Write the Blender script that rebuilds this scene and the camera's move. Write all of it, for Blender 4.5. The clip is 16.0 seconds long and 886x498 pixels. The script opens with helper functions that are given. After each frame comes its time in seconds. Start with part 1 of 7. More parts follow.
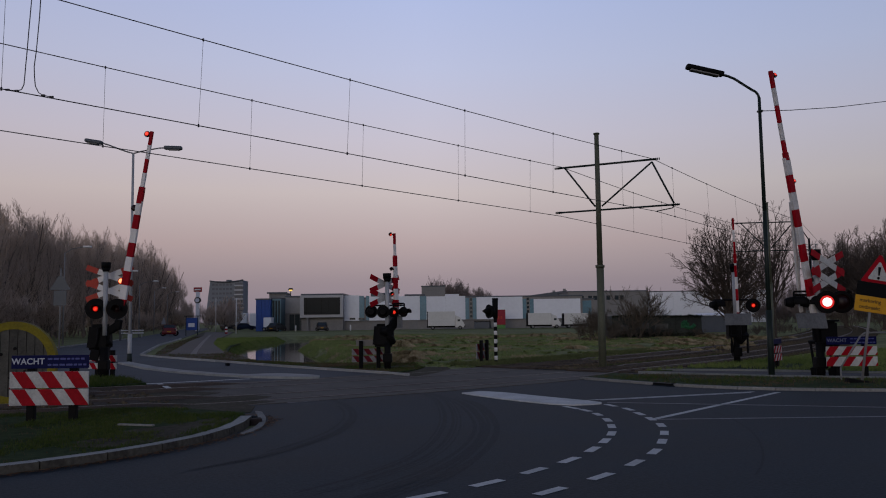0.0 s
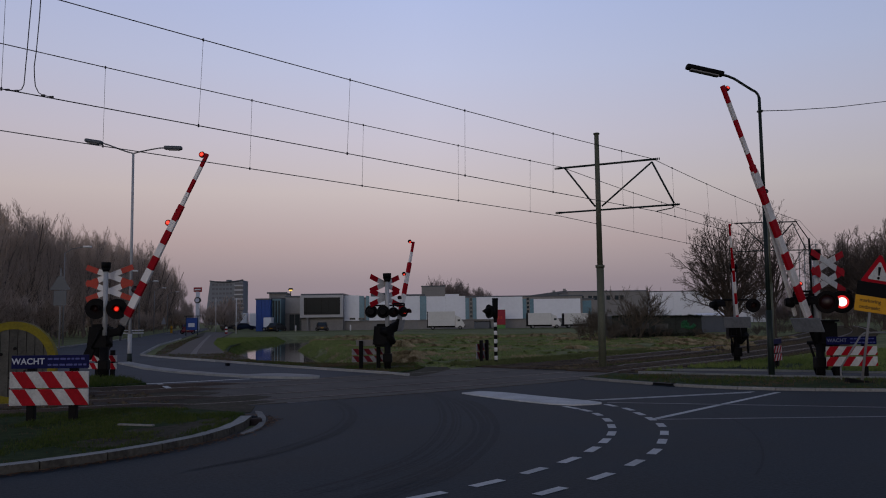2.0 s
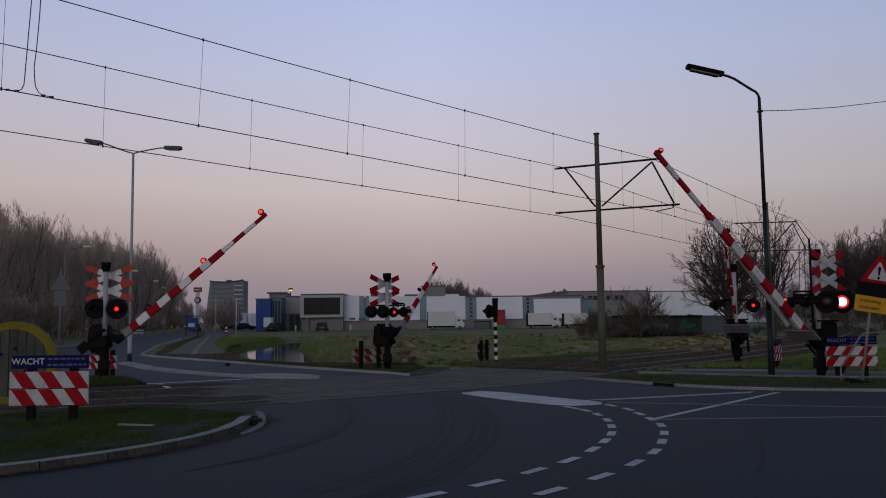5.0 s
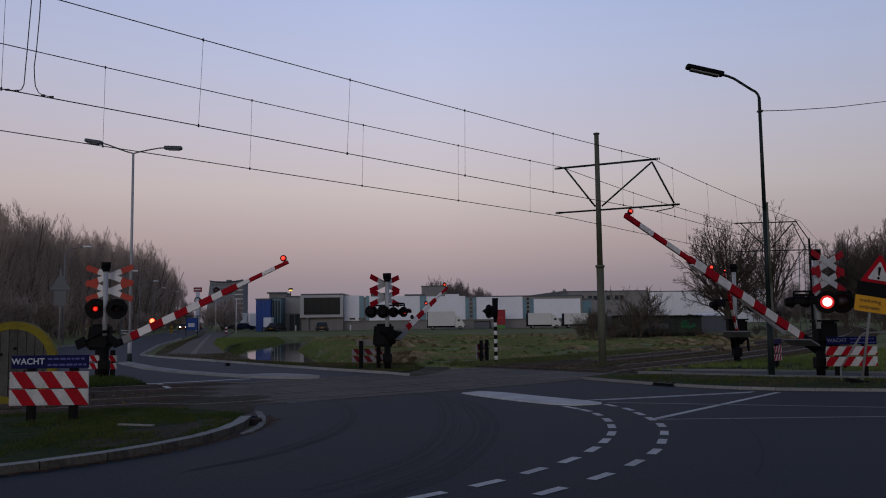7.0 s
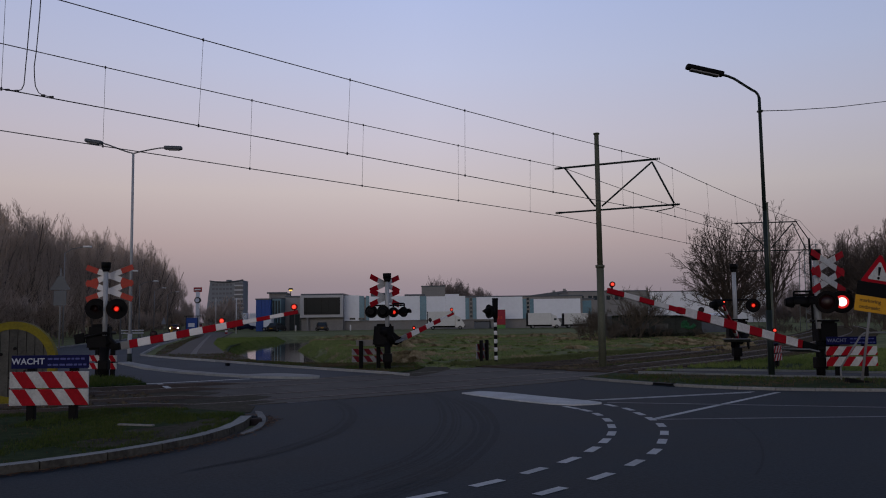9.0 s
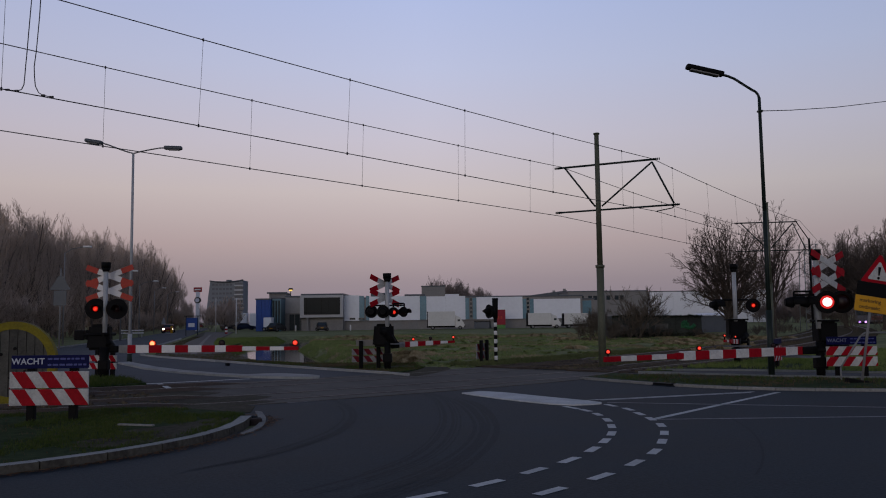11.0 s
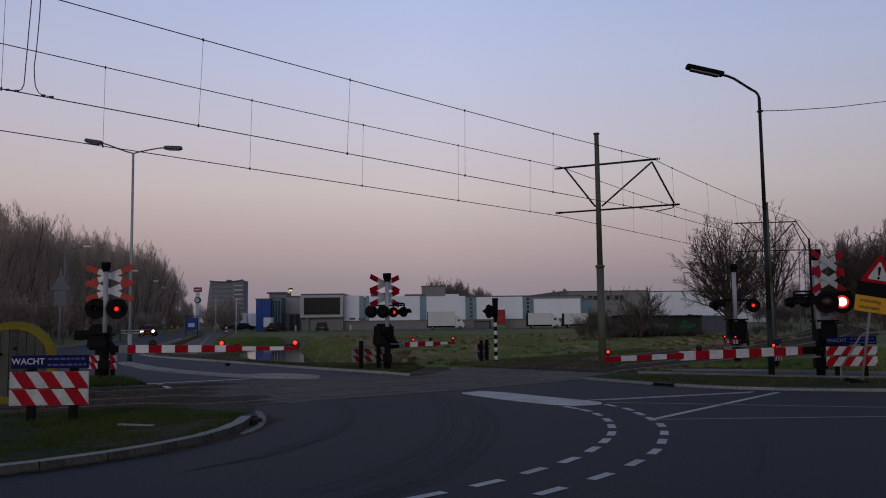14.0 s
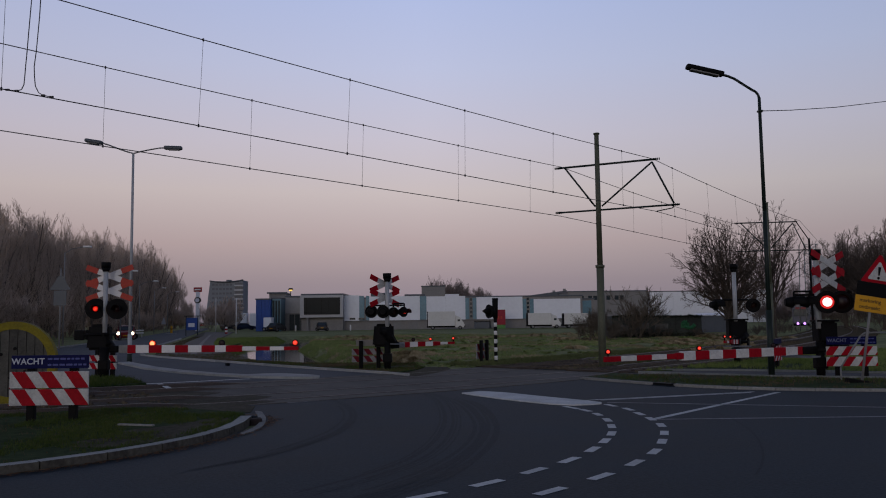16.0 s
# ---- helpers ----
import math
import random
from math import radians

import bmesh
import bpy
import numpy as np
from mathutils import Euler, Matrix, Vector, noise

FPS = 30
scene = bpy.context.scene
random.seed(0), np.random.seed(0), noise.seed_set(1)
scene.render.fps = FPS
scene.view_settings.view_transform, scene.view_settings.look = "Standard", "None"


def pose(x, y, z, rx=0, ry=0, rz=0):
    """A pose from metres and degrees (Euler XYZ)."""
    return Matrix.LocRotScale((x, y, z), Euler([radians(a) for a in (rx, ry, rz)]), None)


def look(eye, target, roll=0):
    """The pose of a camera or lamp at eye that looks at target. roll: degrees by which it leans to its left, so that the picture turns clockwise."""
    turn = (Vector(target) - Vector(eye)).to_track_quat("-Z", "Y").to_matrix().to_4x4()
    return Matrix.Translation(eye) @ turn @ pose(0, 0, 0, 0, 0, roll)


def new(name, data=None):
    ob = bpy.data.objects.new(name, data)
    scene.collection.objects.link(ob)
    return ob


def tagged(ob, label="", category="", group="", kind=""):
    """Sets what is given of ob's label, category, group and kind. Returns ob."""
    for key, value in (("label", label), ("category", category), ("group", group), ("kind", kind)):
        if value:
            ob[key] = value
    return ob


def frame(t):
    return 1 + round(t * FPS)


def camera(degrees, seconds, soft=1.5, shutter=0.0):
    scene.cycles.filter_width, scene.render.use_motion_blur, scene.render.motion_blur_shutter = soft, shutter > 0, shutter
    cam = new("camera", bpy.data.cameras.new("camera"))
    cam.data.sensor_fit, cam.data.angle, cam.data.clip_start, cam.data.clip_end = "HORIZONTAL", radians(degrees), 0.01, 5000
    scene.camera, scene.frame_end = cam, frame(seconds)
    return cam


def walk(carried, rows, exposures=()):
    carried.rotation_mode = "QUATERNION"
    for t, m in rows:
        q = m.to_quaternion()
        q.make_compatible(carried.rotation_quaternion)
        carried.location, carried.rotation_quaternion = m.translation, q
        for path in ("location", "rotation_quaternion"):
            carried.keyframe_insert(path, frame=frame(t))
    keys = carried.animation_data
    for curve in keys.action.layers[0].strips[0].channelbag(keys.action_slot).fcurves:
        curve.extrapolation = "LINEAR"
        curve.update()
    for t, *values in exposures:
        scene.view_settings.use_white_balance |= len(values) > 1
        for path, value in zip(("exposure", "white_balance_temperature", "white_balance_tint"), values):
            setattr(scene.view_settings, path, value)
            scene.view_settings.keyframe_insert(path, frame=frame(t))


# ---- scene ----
# ---------------------------------------------------------------- camera
cam = camera(2 * math.degrees(math.atan(784 / 1490)), 16.0, soft=1.05)
EYE = (0, 0, 1.65)
STAND = look(EYE, (0, 1490, 1.65 + 125), roll=-0.7)
walk(cam, [(0, STAND), (16.0, STAND)])

# ---------------------------------------------------------------- world and light
def make_world():
    w = bpy.data.worlds.new("dusk_sky")
    scene.world = w
    w.use_nodes = True
    nt = w.node_tree
    nt.nodes.clear()
    out = nt.nodes.new("ShaderNodeOutputWorld")
    bg = nt.nodes.new("ShaderNodeBackground")
    geo = nt.nodes.new("ShaderNodeTexCoord")
    sep = nt.nodes.new("ShaderNodeSeparateXYZ")
    ramp = nt.nodes.new("ShaderNodeValToRGB")
    nt.links.new(geo.outputs["Generated"], sep.inputs[0])
    nt.links.new(sep.outputs["Z"], ramp.inputs[0])
    stops = [(0.0, (0.22, 0.198, 0.255)), (0.045, (0.29, 0.237, 0.28)), (0.09, (0.425, 0.33, 0.35)), (0.15, (0.55, 0.472, 0.482)), (0.21, (0.545, 0.505, 0.595)),
             (0.29, (0.485, 0.515, 0.70)), (0.37, (0.42, 0.485, 0.735)), (0.6, (0.12, 0.16, 0.28)), (1.0, (0.035, 0.05, 0.10))]
    el = ramp.color_ramp.elements
    while len(el) < len(stops):
        el.new(0.5)
    for e, (p, c) in zip(el, stops):
        e.position, e.color = p, (*c, 1)
    sky = nt.nodes.new("ShaderNodeTexSky")
    sky.sky_type, sky.sun_disc = "NISHITA", False
    sky.sun_elevation, sky.sun_rotation = radians(3.0), radians(195)
    mix = nt.nodes.new("ShaderNodeMix")
    mix.data_type = "RGBA"
    mix.inputs["Factor"].default_value = 0.01
    # the glow fades slowly from the west round to the north
    turn = nt.nodes.new("ShaderNodeMapRange")
    turn.inputs["From Min"].default_value, turn.inputs["From Max"].default_value = -0.5, 0.5
    fade = nt.nodes.new("ShaderNodeValToRGB")
    fade.color_ramp.elements[0].color = (0.92, 0.90, 0.885, 1)
    fade.color_ramp.elements[1].color = (0.77, 0.81, 0.84, 1)
    fade.color_ramp.elements.new(0.48).color = (1.03, 1.03, 1.03, 1)
    tone = nt.nodes.new("ShaderNodeMix")
    tone.data_type, tone.blend_type = "RGBA", "MULTIPLY"
    tone.inputs["Factor"].default_value = 1.0
    nt.links.new(sep.outputs["X"], turn.inputs["Value"])
    nt.links.new(turn.outputs[0], fade.inputs[0])
    nt.links.new(ramp.outputs["Color"], tone.inputs["A"])
    nt.links.new(fade.outputs["Color"], tone.inputs["B"])
    nt.links.new(tone.outputs["Result"], mix.inputs["A"])
    nt.links.new(sky.outputs["Color"], mix.inputs["B"])
    nt.links.new(mix.outputs["Result"], bg.inputs["Color"])
    bg.inputs["Strength"].default_value = 1.0
    nt.links.new(bg.outputs[0], out.inputs[0])


make_world()
sun = new("sun", bpy.data.lights.new("sun", "SUN"))
sun.data.energy, sun.data.angle, sun.data.color = 0.55, radians(35), (1.0, 0.93, 0.84)
sun.matrix_world = look((-40, -150, 16), (0, 0, 0))
scene.view_settings.exposure = 0.0


# ---------------------------------------------------------------- materials
def mat(name, base, rough=0.6, metal=0.0, var=0.25, big=1.5, small=30.0, bump=0.15, emit=None, power=0.0, tint=None, each=0.0, spec=0.3):
    """A surface with variation at two scales; each: random shift from object to object."""
    m = bpy.data.materials.new(name)
    m.use_nodes = True
    nt = m.node_tree
    b = nt.nodes["Principled BSDF"]
    b.inputs["Roughness"].default_value, b.inputs["Metallic"].default_value = rough, metal
    b.inputs["Specular IOR Level"].default_value = spec
    co = nt.nodes.new("ShaderNodeTexCoord")
    def tex(scale, detail):
        n = nt.nodes.new("ShaderNodeTexNoise")
        n.inputs["Scale"].default_value, n.inputs["Detail"].default_value = scale, detail
        nt.links.new(co.outputs["Object"], n.inputs["Vector"])
        return n
    n1, n2 = tex(big, 4), tex(small, 3)
    add = nt.nodes.new("ShaderNodeMath")
    add.operation = "ADD"
    nt.links.new(n1.outputs["Fac"], add.inputs[0])
    nt.links.new(n2.outputs["Fac"], add.inputs[1])
    mp = nt.nodes.new("ShaderNodeMapRange")
    mp.inputs["From Min"].default_value, mp.inputs["From Max"].default_value = 0.65, 1.35
    nt.links.new(add.outputs[0], mp.inputs["Value"])
    mix = nt.nodes.new("ShaderNodeMix")
    mix.data_type = "RGBA"
    lo = tuple(c * (1 - var) for c in base)
    hi = tuple(min(1, c * (1 + var)) for c in (tint or base))
    mix.inputs["A"].default_value, mix.inputs["B"].default_value = (*lo, 1), (*hi, 1)
    nt.links.new(mp.outputs[0], mix.inputs["Factor"])
    colour = mix.outputs["Result"]
    if each:
        info = nt.nodes.new("ShaderNodeObjectInfo")
        hs = nt.nodes.new("ShaderNodeHueSaturation")
        r = nt.nodes.new("ShaderNodeMapRange")
        r.inputs["To Min"].default_value, r.inputs["To Max"].default_value = 1 - each, 1 + each
        nt.links.new(info.outputs["Random"], r.inputs["Value"])
        nt.links.new(r.outputs[0], hs.inputs["Value"])
        nt.links.new(colour, hs.inputs["Color"])
        colour = hs.outputs["Color"]
    nt.links.new(colour, b.inputs["Base Color"])
    rr = nt.nodes.new("ShaderNodeMapRange")
    rr.inputs["To Min"].default_value, rr.inputs["To Max"].default_value = max(0.02, rough - 0.08), min(1, rough + 0.08)
    nt.links.new(n1.outputs["Fac"], rr.inputs["Value"])
    nt.links.new(rr.outputs[0], b.inputs["Roughness"])
    if bump:
        bp = nt.nodes.new("ShaderNodeBump")
        bp.inputs["Strength"].default_value, bp.inputs["Distance"].default_value = bump, 0.01
        nt.links.new(n2.outputs["Fac"], bp.inputs["Height"])
        nt.links.new(bp.outputs[0], b.inputs["Normal"])
    if emit:
        b.inputs["Emission Color"].default_value, b.inputs["Emission Strength"].default_value = (*emit, 1), power
    return m


ASPHALT = mat("asphalt", (0.0104, 0.0174, 0.0250), 0.78, var=0.6, big=0.45, small=26, bump=0.6, spec=0.22)
PALEKERB = mat("pale_kerb_concrete", (0.27, 0.275, 0.27), 0.9, var=0.3, big=1.2, small=25, each=0.15, spec=0.15)
PALESTRIP = mat("pale_path_strip", (0.20, 0.175, 0.165), 0.9, var=0.35, big=1.5, small=20, spec=0.15)
DECK = mat("crossing_deck", (0.086, 0.079, 0.072), 0.9, var=0.4, big=0.8, small=40, bump=0.4, spec=0.2, each=0.10)
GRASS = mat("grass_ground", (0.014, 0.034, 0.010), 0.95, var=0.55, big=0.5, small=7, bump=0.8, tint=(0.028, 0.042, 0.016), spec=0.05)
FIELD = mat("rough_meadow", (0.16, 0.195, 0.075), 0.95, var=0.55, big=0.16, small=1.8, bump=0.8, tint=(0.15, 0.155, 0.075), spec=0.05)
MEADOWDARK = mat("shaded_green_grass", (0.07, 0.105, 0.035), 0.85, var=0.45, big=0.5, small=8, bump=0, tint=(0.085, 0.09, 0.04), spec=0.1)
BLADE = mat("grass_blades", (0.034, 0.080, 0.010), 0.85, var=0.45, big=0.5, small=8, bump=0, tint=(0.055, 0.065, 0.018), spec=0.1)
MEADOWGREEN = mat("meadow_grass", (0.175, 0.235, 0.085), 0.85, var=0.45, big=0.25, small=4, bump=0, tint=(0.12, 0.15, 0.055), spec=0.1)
DRY = mat("dry_grass", (0.19, 0.155, 0.085), 0.9, var=0.4, big=0.3, small=5, bump=0, tint=(0.24, 0.20, 0.13), spec=0.1)
BRICK = mat("dark_red_brick", (0.028, 0.022, 0.021), 0.9, var=0.35, big=3, small=25, spec=0.1)
KERB = mat("kerb_concrete", (0.20, 0.20, 0.192), 0.9, var=0.35, big=1.2, small=25, each=0.15, spec=0.15)
BROWNFACE = mat("dark_brown_concrete", (0.068, 0.064, 0.054), 0.95, var=0.5, big=2.5, small=18, spec=0.08)
EDGING = mat("path_edging", (0.17, 0.18, 0.175), 0.9, var=0.3, big=1.2, small=25, each=0.15, spec=0.15)
PAVE = mat("path_concrete", (0.05, 0.05, 0.054), 0.9, var=0.25, big=0.6, small=20)
TILE = mat("paving", (0.088, 0.074, 0.064), 0.9, var=0.25, big=0.6, small=20, each=0.15)
LINE = mat("road_paint", (0.45, 0.46, 0.46), 0.8, var=0.28, big=1.5, small=30, spec=0.15)
LINEWORN = mat("worn_road_paint", (0.18, 0.18, 0.19), 0.8, var=0.5, big=2.5, small=18)
BALLAST = mat("ballast", (0.066, 0.051, 0.030), 0.95, var=0.5, big=1, small=14, bump=1.0, spec=0.02)
GRAVEL = mat("gravel", (0.085, 0.067, 0.043), 0.95, var=0.6, big=0.7, small=9, bump=0, spec=0.05)
RAIL = mat("rail_steel", (0.055, 0.042, 0.035), 0.5, 0.3, var=0.3, big=3, small=40)
RAILHEAD = mat("worn_rail_head", (0.115, 0.09, 0.075), 0.5, 0.2, var=0.3, big=1.5, small=30, bump=0.05, spec=0.12)
STEEL = mat("galvanised_steel", (0.20, 0.21, 0.21), 0.5, 0.4, var=0.2, big=2, small=30)
MASTGREEN = mat("mast_paint", (0.075, 0.08, 0.055), 0.6, 0.0, var=0.25, big=1.5, small=20)
DARKPOLE = mat("dark_green_pole", (0.012, 0.02, 0.018), 0.5, 0.0, var=0.25, big=2, small=30, spec=0.2)
GREYPOLE = mat("grey_pole", (0.17, 0.17, 0.17), 0.55, 0.0, var=0.2, big=2, small=30)
BLACK = mat("black_paint", (0.0035, 0.0035, 0.004), 0.65, var=0.3, big=3, small=40, spec=0.1)
WIRE = mat("wire", (0.045, 0.045, 0.05), 0.6, 0.5, var=0.2, bump=0)
WHITE = mat("white_paint", (0.62, 0.61, 0.60), 0.5, var=0.10, big=3, small=25, bump=0.05)
RED = mat("red_paint", (0.27, 0.003, 0.010), 0.55, var=0.2, big=3, small=25, bump=0.05, spec=0.08)
ORANGE = mat("fluorescent_orange", (0.36, 0.042, 0.026), 0.55, var=0.15, big=3, small=25, bump=0.05, spec=0.2)
BLUE = mat("blue_sign", (0.003, 0.005, 0.048), 0.55, var=0.12, big=3, small=25, bump=0.05, spec=0.08)
YELLOW = mat("yellow_sign", (0.50, 0.25, 0.012), 0.55, var=0.12, big=3, small=25, bump=0.05, spec=0.2)
SIGNBACK = mat("sign_back_grey", (0.075, 0.085, 0.10), 0.5, 0.2, var=0.15)
BARK = mat("bark", (0.06, 0.05, 0.043), 0.9, var=0.35, big=1, small=12, bump=0.4, spec=0.1)
TWIG = mat("twigs", (0.075, 0.059, 0.05), 0.9, var=0.35, big=0.3, small=6, bump=0, spec=0.1)
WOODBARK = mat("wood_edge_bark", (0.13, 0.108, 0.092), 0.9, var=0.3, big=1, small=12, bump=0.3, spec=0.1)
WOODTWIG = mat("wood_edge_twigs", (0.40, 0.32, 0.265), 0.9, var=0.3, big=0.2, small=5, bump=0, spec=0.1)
BUSH = mat("bush_twigs", (0.095, 0.08, 0.064), 0.9, var=0.4, big=0.5, small=6, bump=0, spec=0.1)
DARKWALL = mat("dark_wall", (0.036, 0.041, 0.036), 0.85, var=0.3, big=0.8, small=6)
SCRAWL = mat("green_spray_paint", (0.022, 0.12, 0.05), 0.7, var=0.2)
CLAD = mat("white_cladding", (0.66, 0.68, 0.72), 0.5, var=0.06, big=0.15, small=2, bump=0.02)
CONC = mat("concrete_wall", (0.20, 0.19, 0.18), 0.85, var=0.15, big=0.3, small=3)
GREYWALL = mat("grey_wall", (0.19, 0.185, 0.18), 0.8, var=0.12, big=0.3, small=3)
TEAL = mat("teal_glass_panel", (0.10, 0.20, 0.25), 0.3, var=0.15, big=0.5, small=3)
GLAZING = mat("dim_glazing", (0.012, 0.015, 0.016), 0.35, var=0.2, big=0.5, small=4, bump=0, spec=0.12)
BALCONY = mat("balcony_panel", (0.36, 0.37, 0.40), 0.6, var=0.1, big=0.2, small=2, bump=0)
DARKGLASS = mat("dark_glazing", (0.03, 0.04, 0.045), 0.12, var=0.2, big=0.5, small=4, bump=0)
BLUECLAD = mat("blue_cladding", (0.016, 0.062, 0.27), 0.5, var=0.12, big=0.3, small=3)
WATERM = mat("ditch_water", (0.02, 0.022, 0.022), 0.0, var=0.2, big=0.5, small=3, bump=0)
HOT = mat("lit_red_lamp", (0.5, 0.02, 0.01), 0.3, emit=(1.0, 0.012, 0.008), power=0.34, bump=0)
HOTTER = mat("lit_red_signal", (0.6, 0.1, 0.08), 0.3, emit=(1.0, 0.012, 0.012), power=0.55, bump=0)
HALO = mat("lit_lamp_core", (0.6, 0.2, 0.1), 0.3, emit=(1.0, 0.028, 0.012), power=0.95, bump=0)
YELLOWCORE = mat("lit_boom_lamp_core", (0.8, 0.6, 0.4), 0.3, emit=(1.0, 0.36, 0.10), power=1.35, bump=0)
GLARE = mat("lit_boom_lamp", (0.6, 0.1, 0.05), 0.3, emit=(1.0, 0.05, 0.015), power=1.3, bump=0)
WHITECORE = mat("lit_signal_core", (0.8, 0.6, 0.6), 0.3, emit=(1.0, 0.86, 0.80), power=1.6, bump=0)
TYRE = mat("rubber_marks", (0.0076, 0.0130, 0.0188), 0.80, var=0.5, big=0.6, small=26, bump=0.6, spec=0.21)
VAN = mat("van_white", (0.52, 0.52, 0.50), 0.5, var=0.08, big=0.5, small=4, bump=0.02)
LITTER = mat("leaf_litter", (0.11, 0.065, 0.04), 0.9, var=0.5, big=3, small=12, bump=0, spec=0.1)
# weathered stripe boards; on crosses and triangle the grey is painted-in shade
BOARD = mat("weathered_shaded_white", (0.40, 0.40, 0.39), 0.6, var=0.25, big=4, small=25, bump=0.08, spec=0.2)
# white of the long boom that faces otherwise; its shade is in the colour
SHADEWHITE = mat("shaded_white_paint", (0.50, 0.49, 0.48), 0.55, var=0.22, big=5, small=30, bump=0.05, spec=0.2)
GREYCLAD = mat("grey_cladding", (0.36, 0.36, 0.37), 0.55, var=0.08, big=0.2, small=2, bump=0.02)
SLEEPER = mat("sleeper_concrete", (0.055, 0.045, 0.038), 0.95, var=0.4, big=2, small=18, each=0.2, spec=0.1)
LAMPGLOW = mat("lit_yellow_lamp", (0.8, 0.6, 0.2), 0.4, emit=(1.0, 0.62, 0.12), power=1.2, bump=0)
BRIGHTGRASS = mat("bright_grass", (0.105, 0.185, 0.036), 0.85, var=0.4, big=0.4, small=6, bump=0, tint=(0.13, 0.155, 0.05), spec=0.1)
PLATE = mat("grey_blue_plate", (0.14, 0.15, 0.165), 0.9, var=0.25, big=3, small=20, bump=0.05, spec=0.05)
DULL = mat("unlit_red_glass", (0.016, 0.003, 0.003), 0.4, var=0.2, bump=0)


# ---------------------------------------------------------------- mesh helpers
def part(name, bm, material, parent=None, label="", m=None):
    me = bpy.data.meshes.new(name)
    bm.normal_update()
    bm.to_mesh(me)
    bm.free()
    for x in (material if isinstance(material, (list, tuple)) else [material]):
        me.materials.append(x)
    ob = new(name, me)
    if parent:
        ob.parent = parent
    if m is not None:
        ob.matrix_basis = m
    return tagged(ob, label)


def thing(name, m, label, category, group=""):
    ob = new(name)
    ob.empty_display_size = 0.2
    ob.matrix_basis = m
    return tagged(ob, label, category, group)


def box(bm, size, centre, m=None, bevel=0.0, mi=0):
    mm = Matrix.Translation(centre) if m is None else m @ Matrix.Translation(centre)
    r = bmesh.ops.create_cube(bm, size=1, matrix=mm @ Matrix.Diagonal((*size, 1)))
    vs = r["verts"]
    faces = set(f for v in vs for f in v.link_faces)
    for f in faces:
        f.material_index = mi
    if bevel:
        edges = list(set(e for v in vs for e in v.link_edges))
        bmesh.ops.bevel(bm, geom=edges, offset=bevel, segments=2, affect="EDGES", profile=0.6)
    return bm


def rod(bm, a, b, r1, r2=None, seg=8, mi=0, caps=True):
    a, b = Vector(a), Vector(b)
    r2 = r1 if r2 is None else r2
    d = b - a
    if d.length < 1e-6:
        return bm
    q = d.to_track_quat("Z", "Y").to_matrix()
    u, v = q @ Vector((1, 0, 0)), q @ Vector((0, 1, 0))
    ring = []
    for p, r in ((a, r1), (b, r2)):
        ring.append([bm.verts.new(p + r * (math.cos(6.2832 * i / seg) * u + math.sin(6.2832 * i / seg) * v)) for i in range(seg)])
    for i in range(seg):
        f = bm.faces.new((ring[0][i], ring[0][(i + 1) % seg], ring[1][(i + 1) % seg], ring[1][i]))
        f.material_index, f.smooth = mi, seg > 5
    if caps:
        bm.faces.new(ring[0][::-1]).material_index = mi
        bm.faces.new(ring[1]).material_index = mi
    return bm


def tube(bm, pts, r, seg=6):
    for a, b in zip(pts, pts[1:]):
        rod(bm, a, b, r, r, seg)
    return bm


def prism(bm, pts, z0, z1, mi=0):
    """An upright slab over a plan outline (counterclockwise)."""
    lo = [bm.verts.new((x, y, z0)) for x, y in pts]
    hi = [bm.verts.new((x, y, z1)) for x, y in pts]
    n = len(pts)
    for i in range(n):
        bm.faces.new((lo[i], lo[(i + 1) % n], hi[(i + 1) % n], hi[i])).material_index = mi
    bm.faces.new(hi).material_index = mi
    return bm


def B():
    return bmesh.new()


def turned(x, y, z, az):
    return pose(x, y, z, 0, 0, az)


def lens(bm, r, depth, m, seg=20, mi=0, core=None, wide=False):
    """A round, slightly domed disc facing local -y."""
    rings = []
    for k in range(4):
        f = ((1, 0.68, 0.36, 0) if wide else (1, 0.866, 0.5, 0))[k]
        rr, yy = r * f, -depth * math.sqrt(1 - f * f)
        if k == 3:
            rings.append([bm.verts.new(m @ Vector((0, yy, 0)))])
        else:
            rings.append([bm.verts.new(m @ Vector((rr * math.cos(6.2832 * i / seg), yy, rr * math.sin(6.2832 * i / seg)))) for i in range(seg)])
    for k in range(2):
        for i in range(seg):
            f = bm.faces.new((rings[k][i], rings[k][(i + 1) % seg], rings[k + 1][(i + 1) % seg], rings[k + 1][i]))
            f.smooth, f.material_index = True, (core if wide and k == 1 else mi)
    for i in range(seg):
        f = bm.faces.new((rings[2][i], rings[2][(i + 1) % seg], rings[3][0]))
        f.smooth, f.material_index = True, (mi if core is None else core)
    return bm


# ---------------------------------------------------------------- plan of the tracks
NEAR = np.poly1d(np.polyfit([-8.03, -4.9, -3.46, 1.18, 5.64, 9.59, 12.8, 17.23], [15.38, 17.3, 18.14, 21.3, 25.5, 30.2, 34.1, 40.16], 3))


def track_line(off, x0=-45.0, x1=60.0, step=1.0):
    """Points of the line that lies off metres beyond the first rail."""
    pts = []
    d0, d1 = NEAR.deriv()(-8.0), NEAR.deriv()(16.0)
    n = int((x1 - x0) / step)
    for i in range(n + 1):
        x = x0 + i * step
        if x < -8:
            y, s = NEAR(-8.0) + d0 * (x + 8), d0
        elif x > 16:
            y, s = NEAR(16.0) + d1 * (x - 16) + 0.012 * (x - 16) ** 2, d1 + 0.024 * (x - 16)
        else:
            y, s = NEAR(x), NEAR.deriv()(x)
        k = 1 / math.hypot(1, s)
        pts.append((x - s * k * off, y + k * off))
    return pts


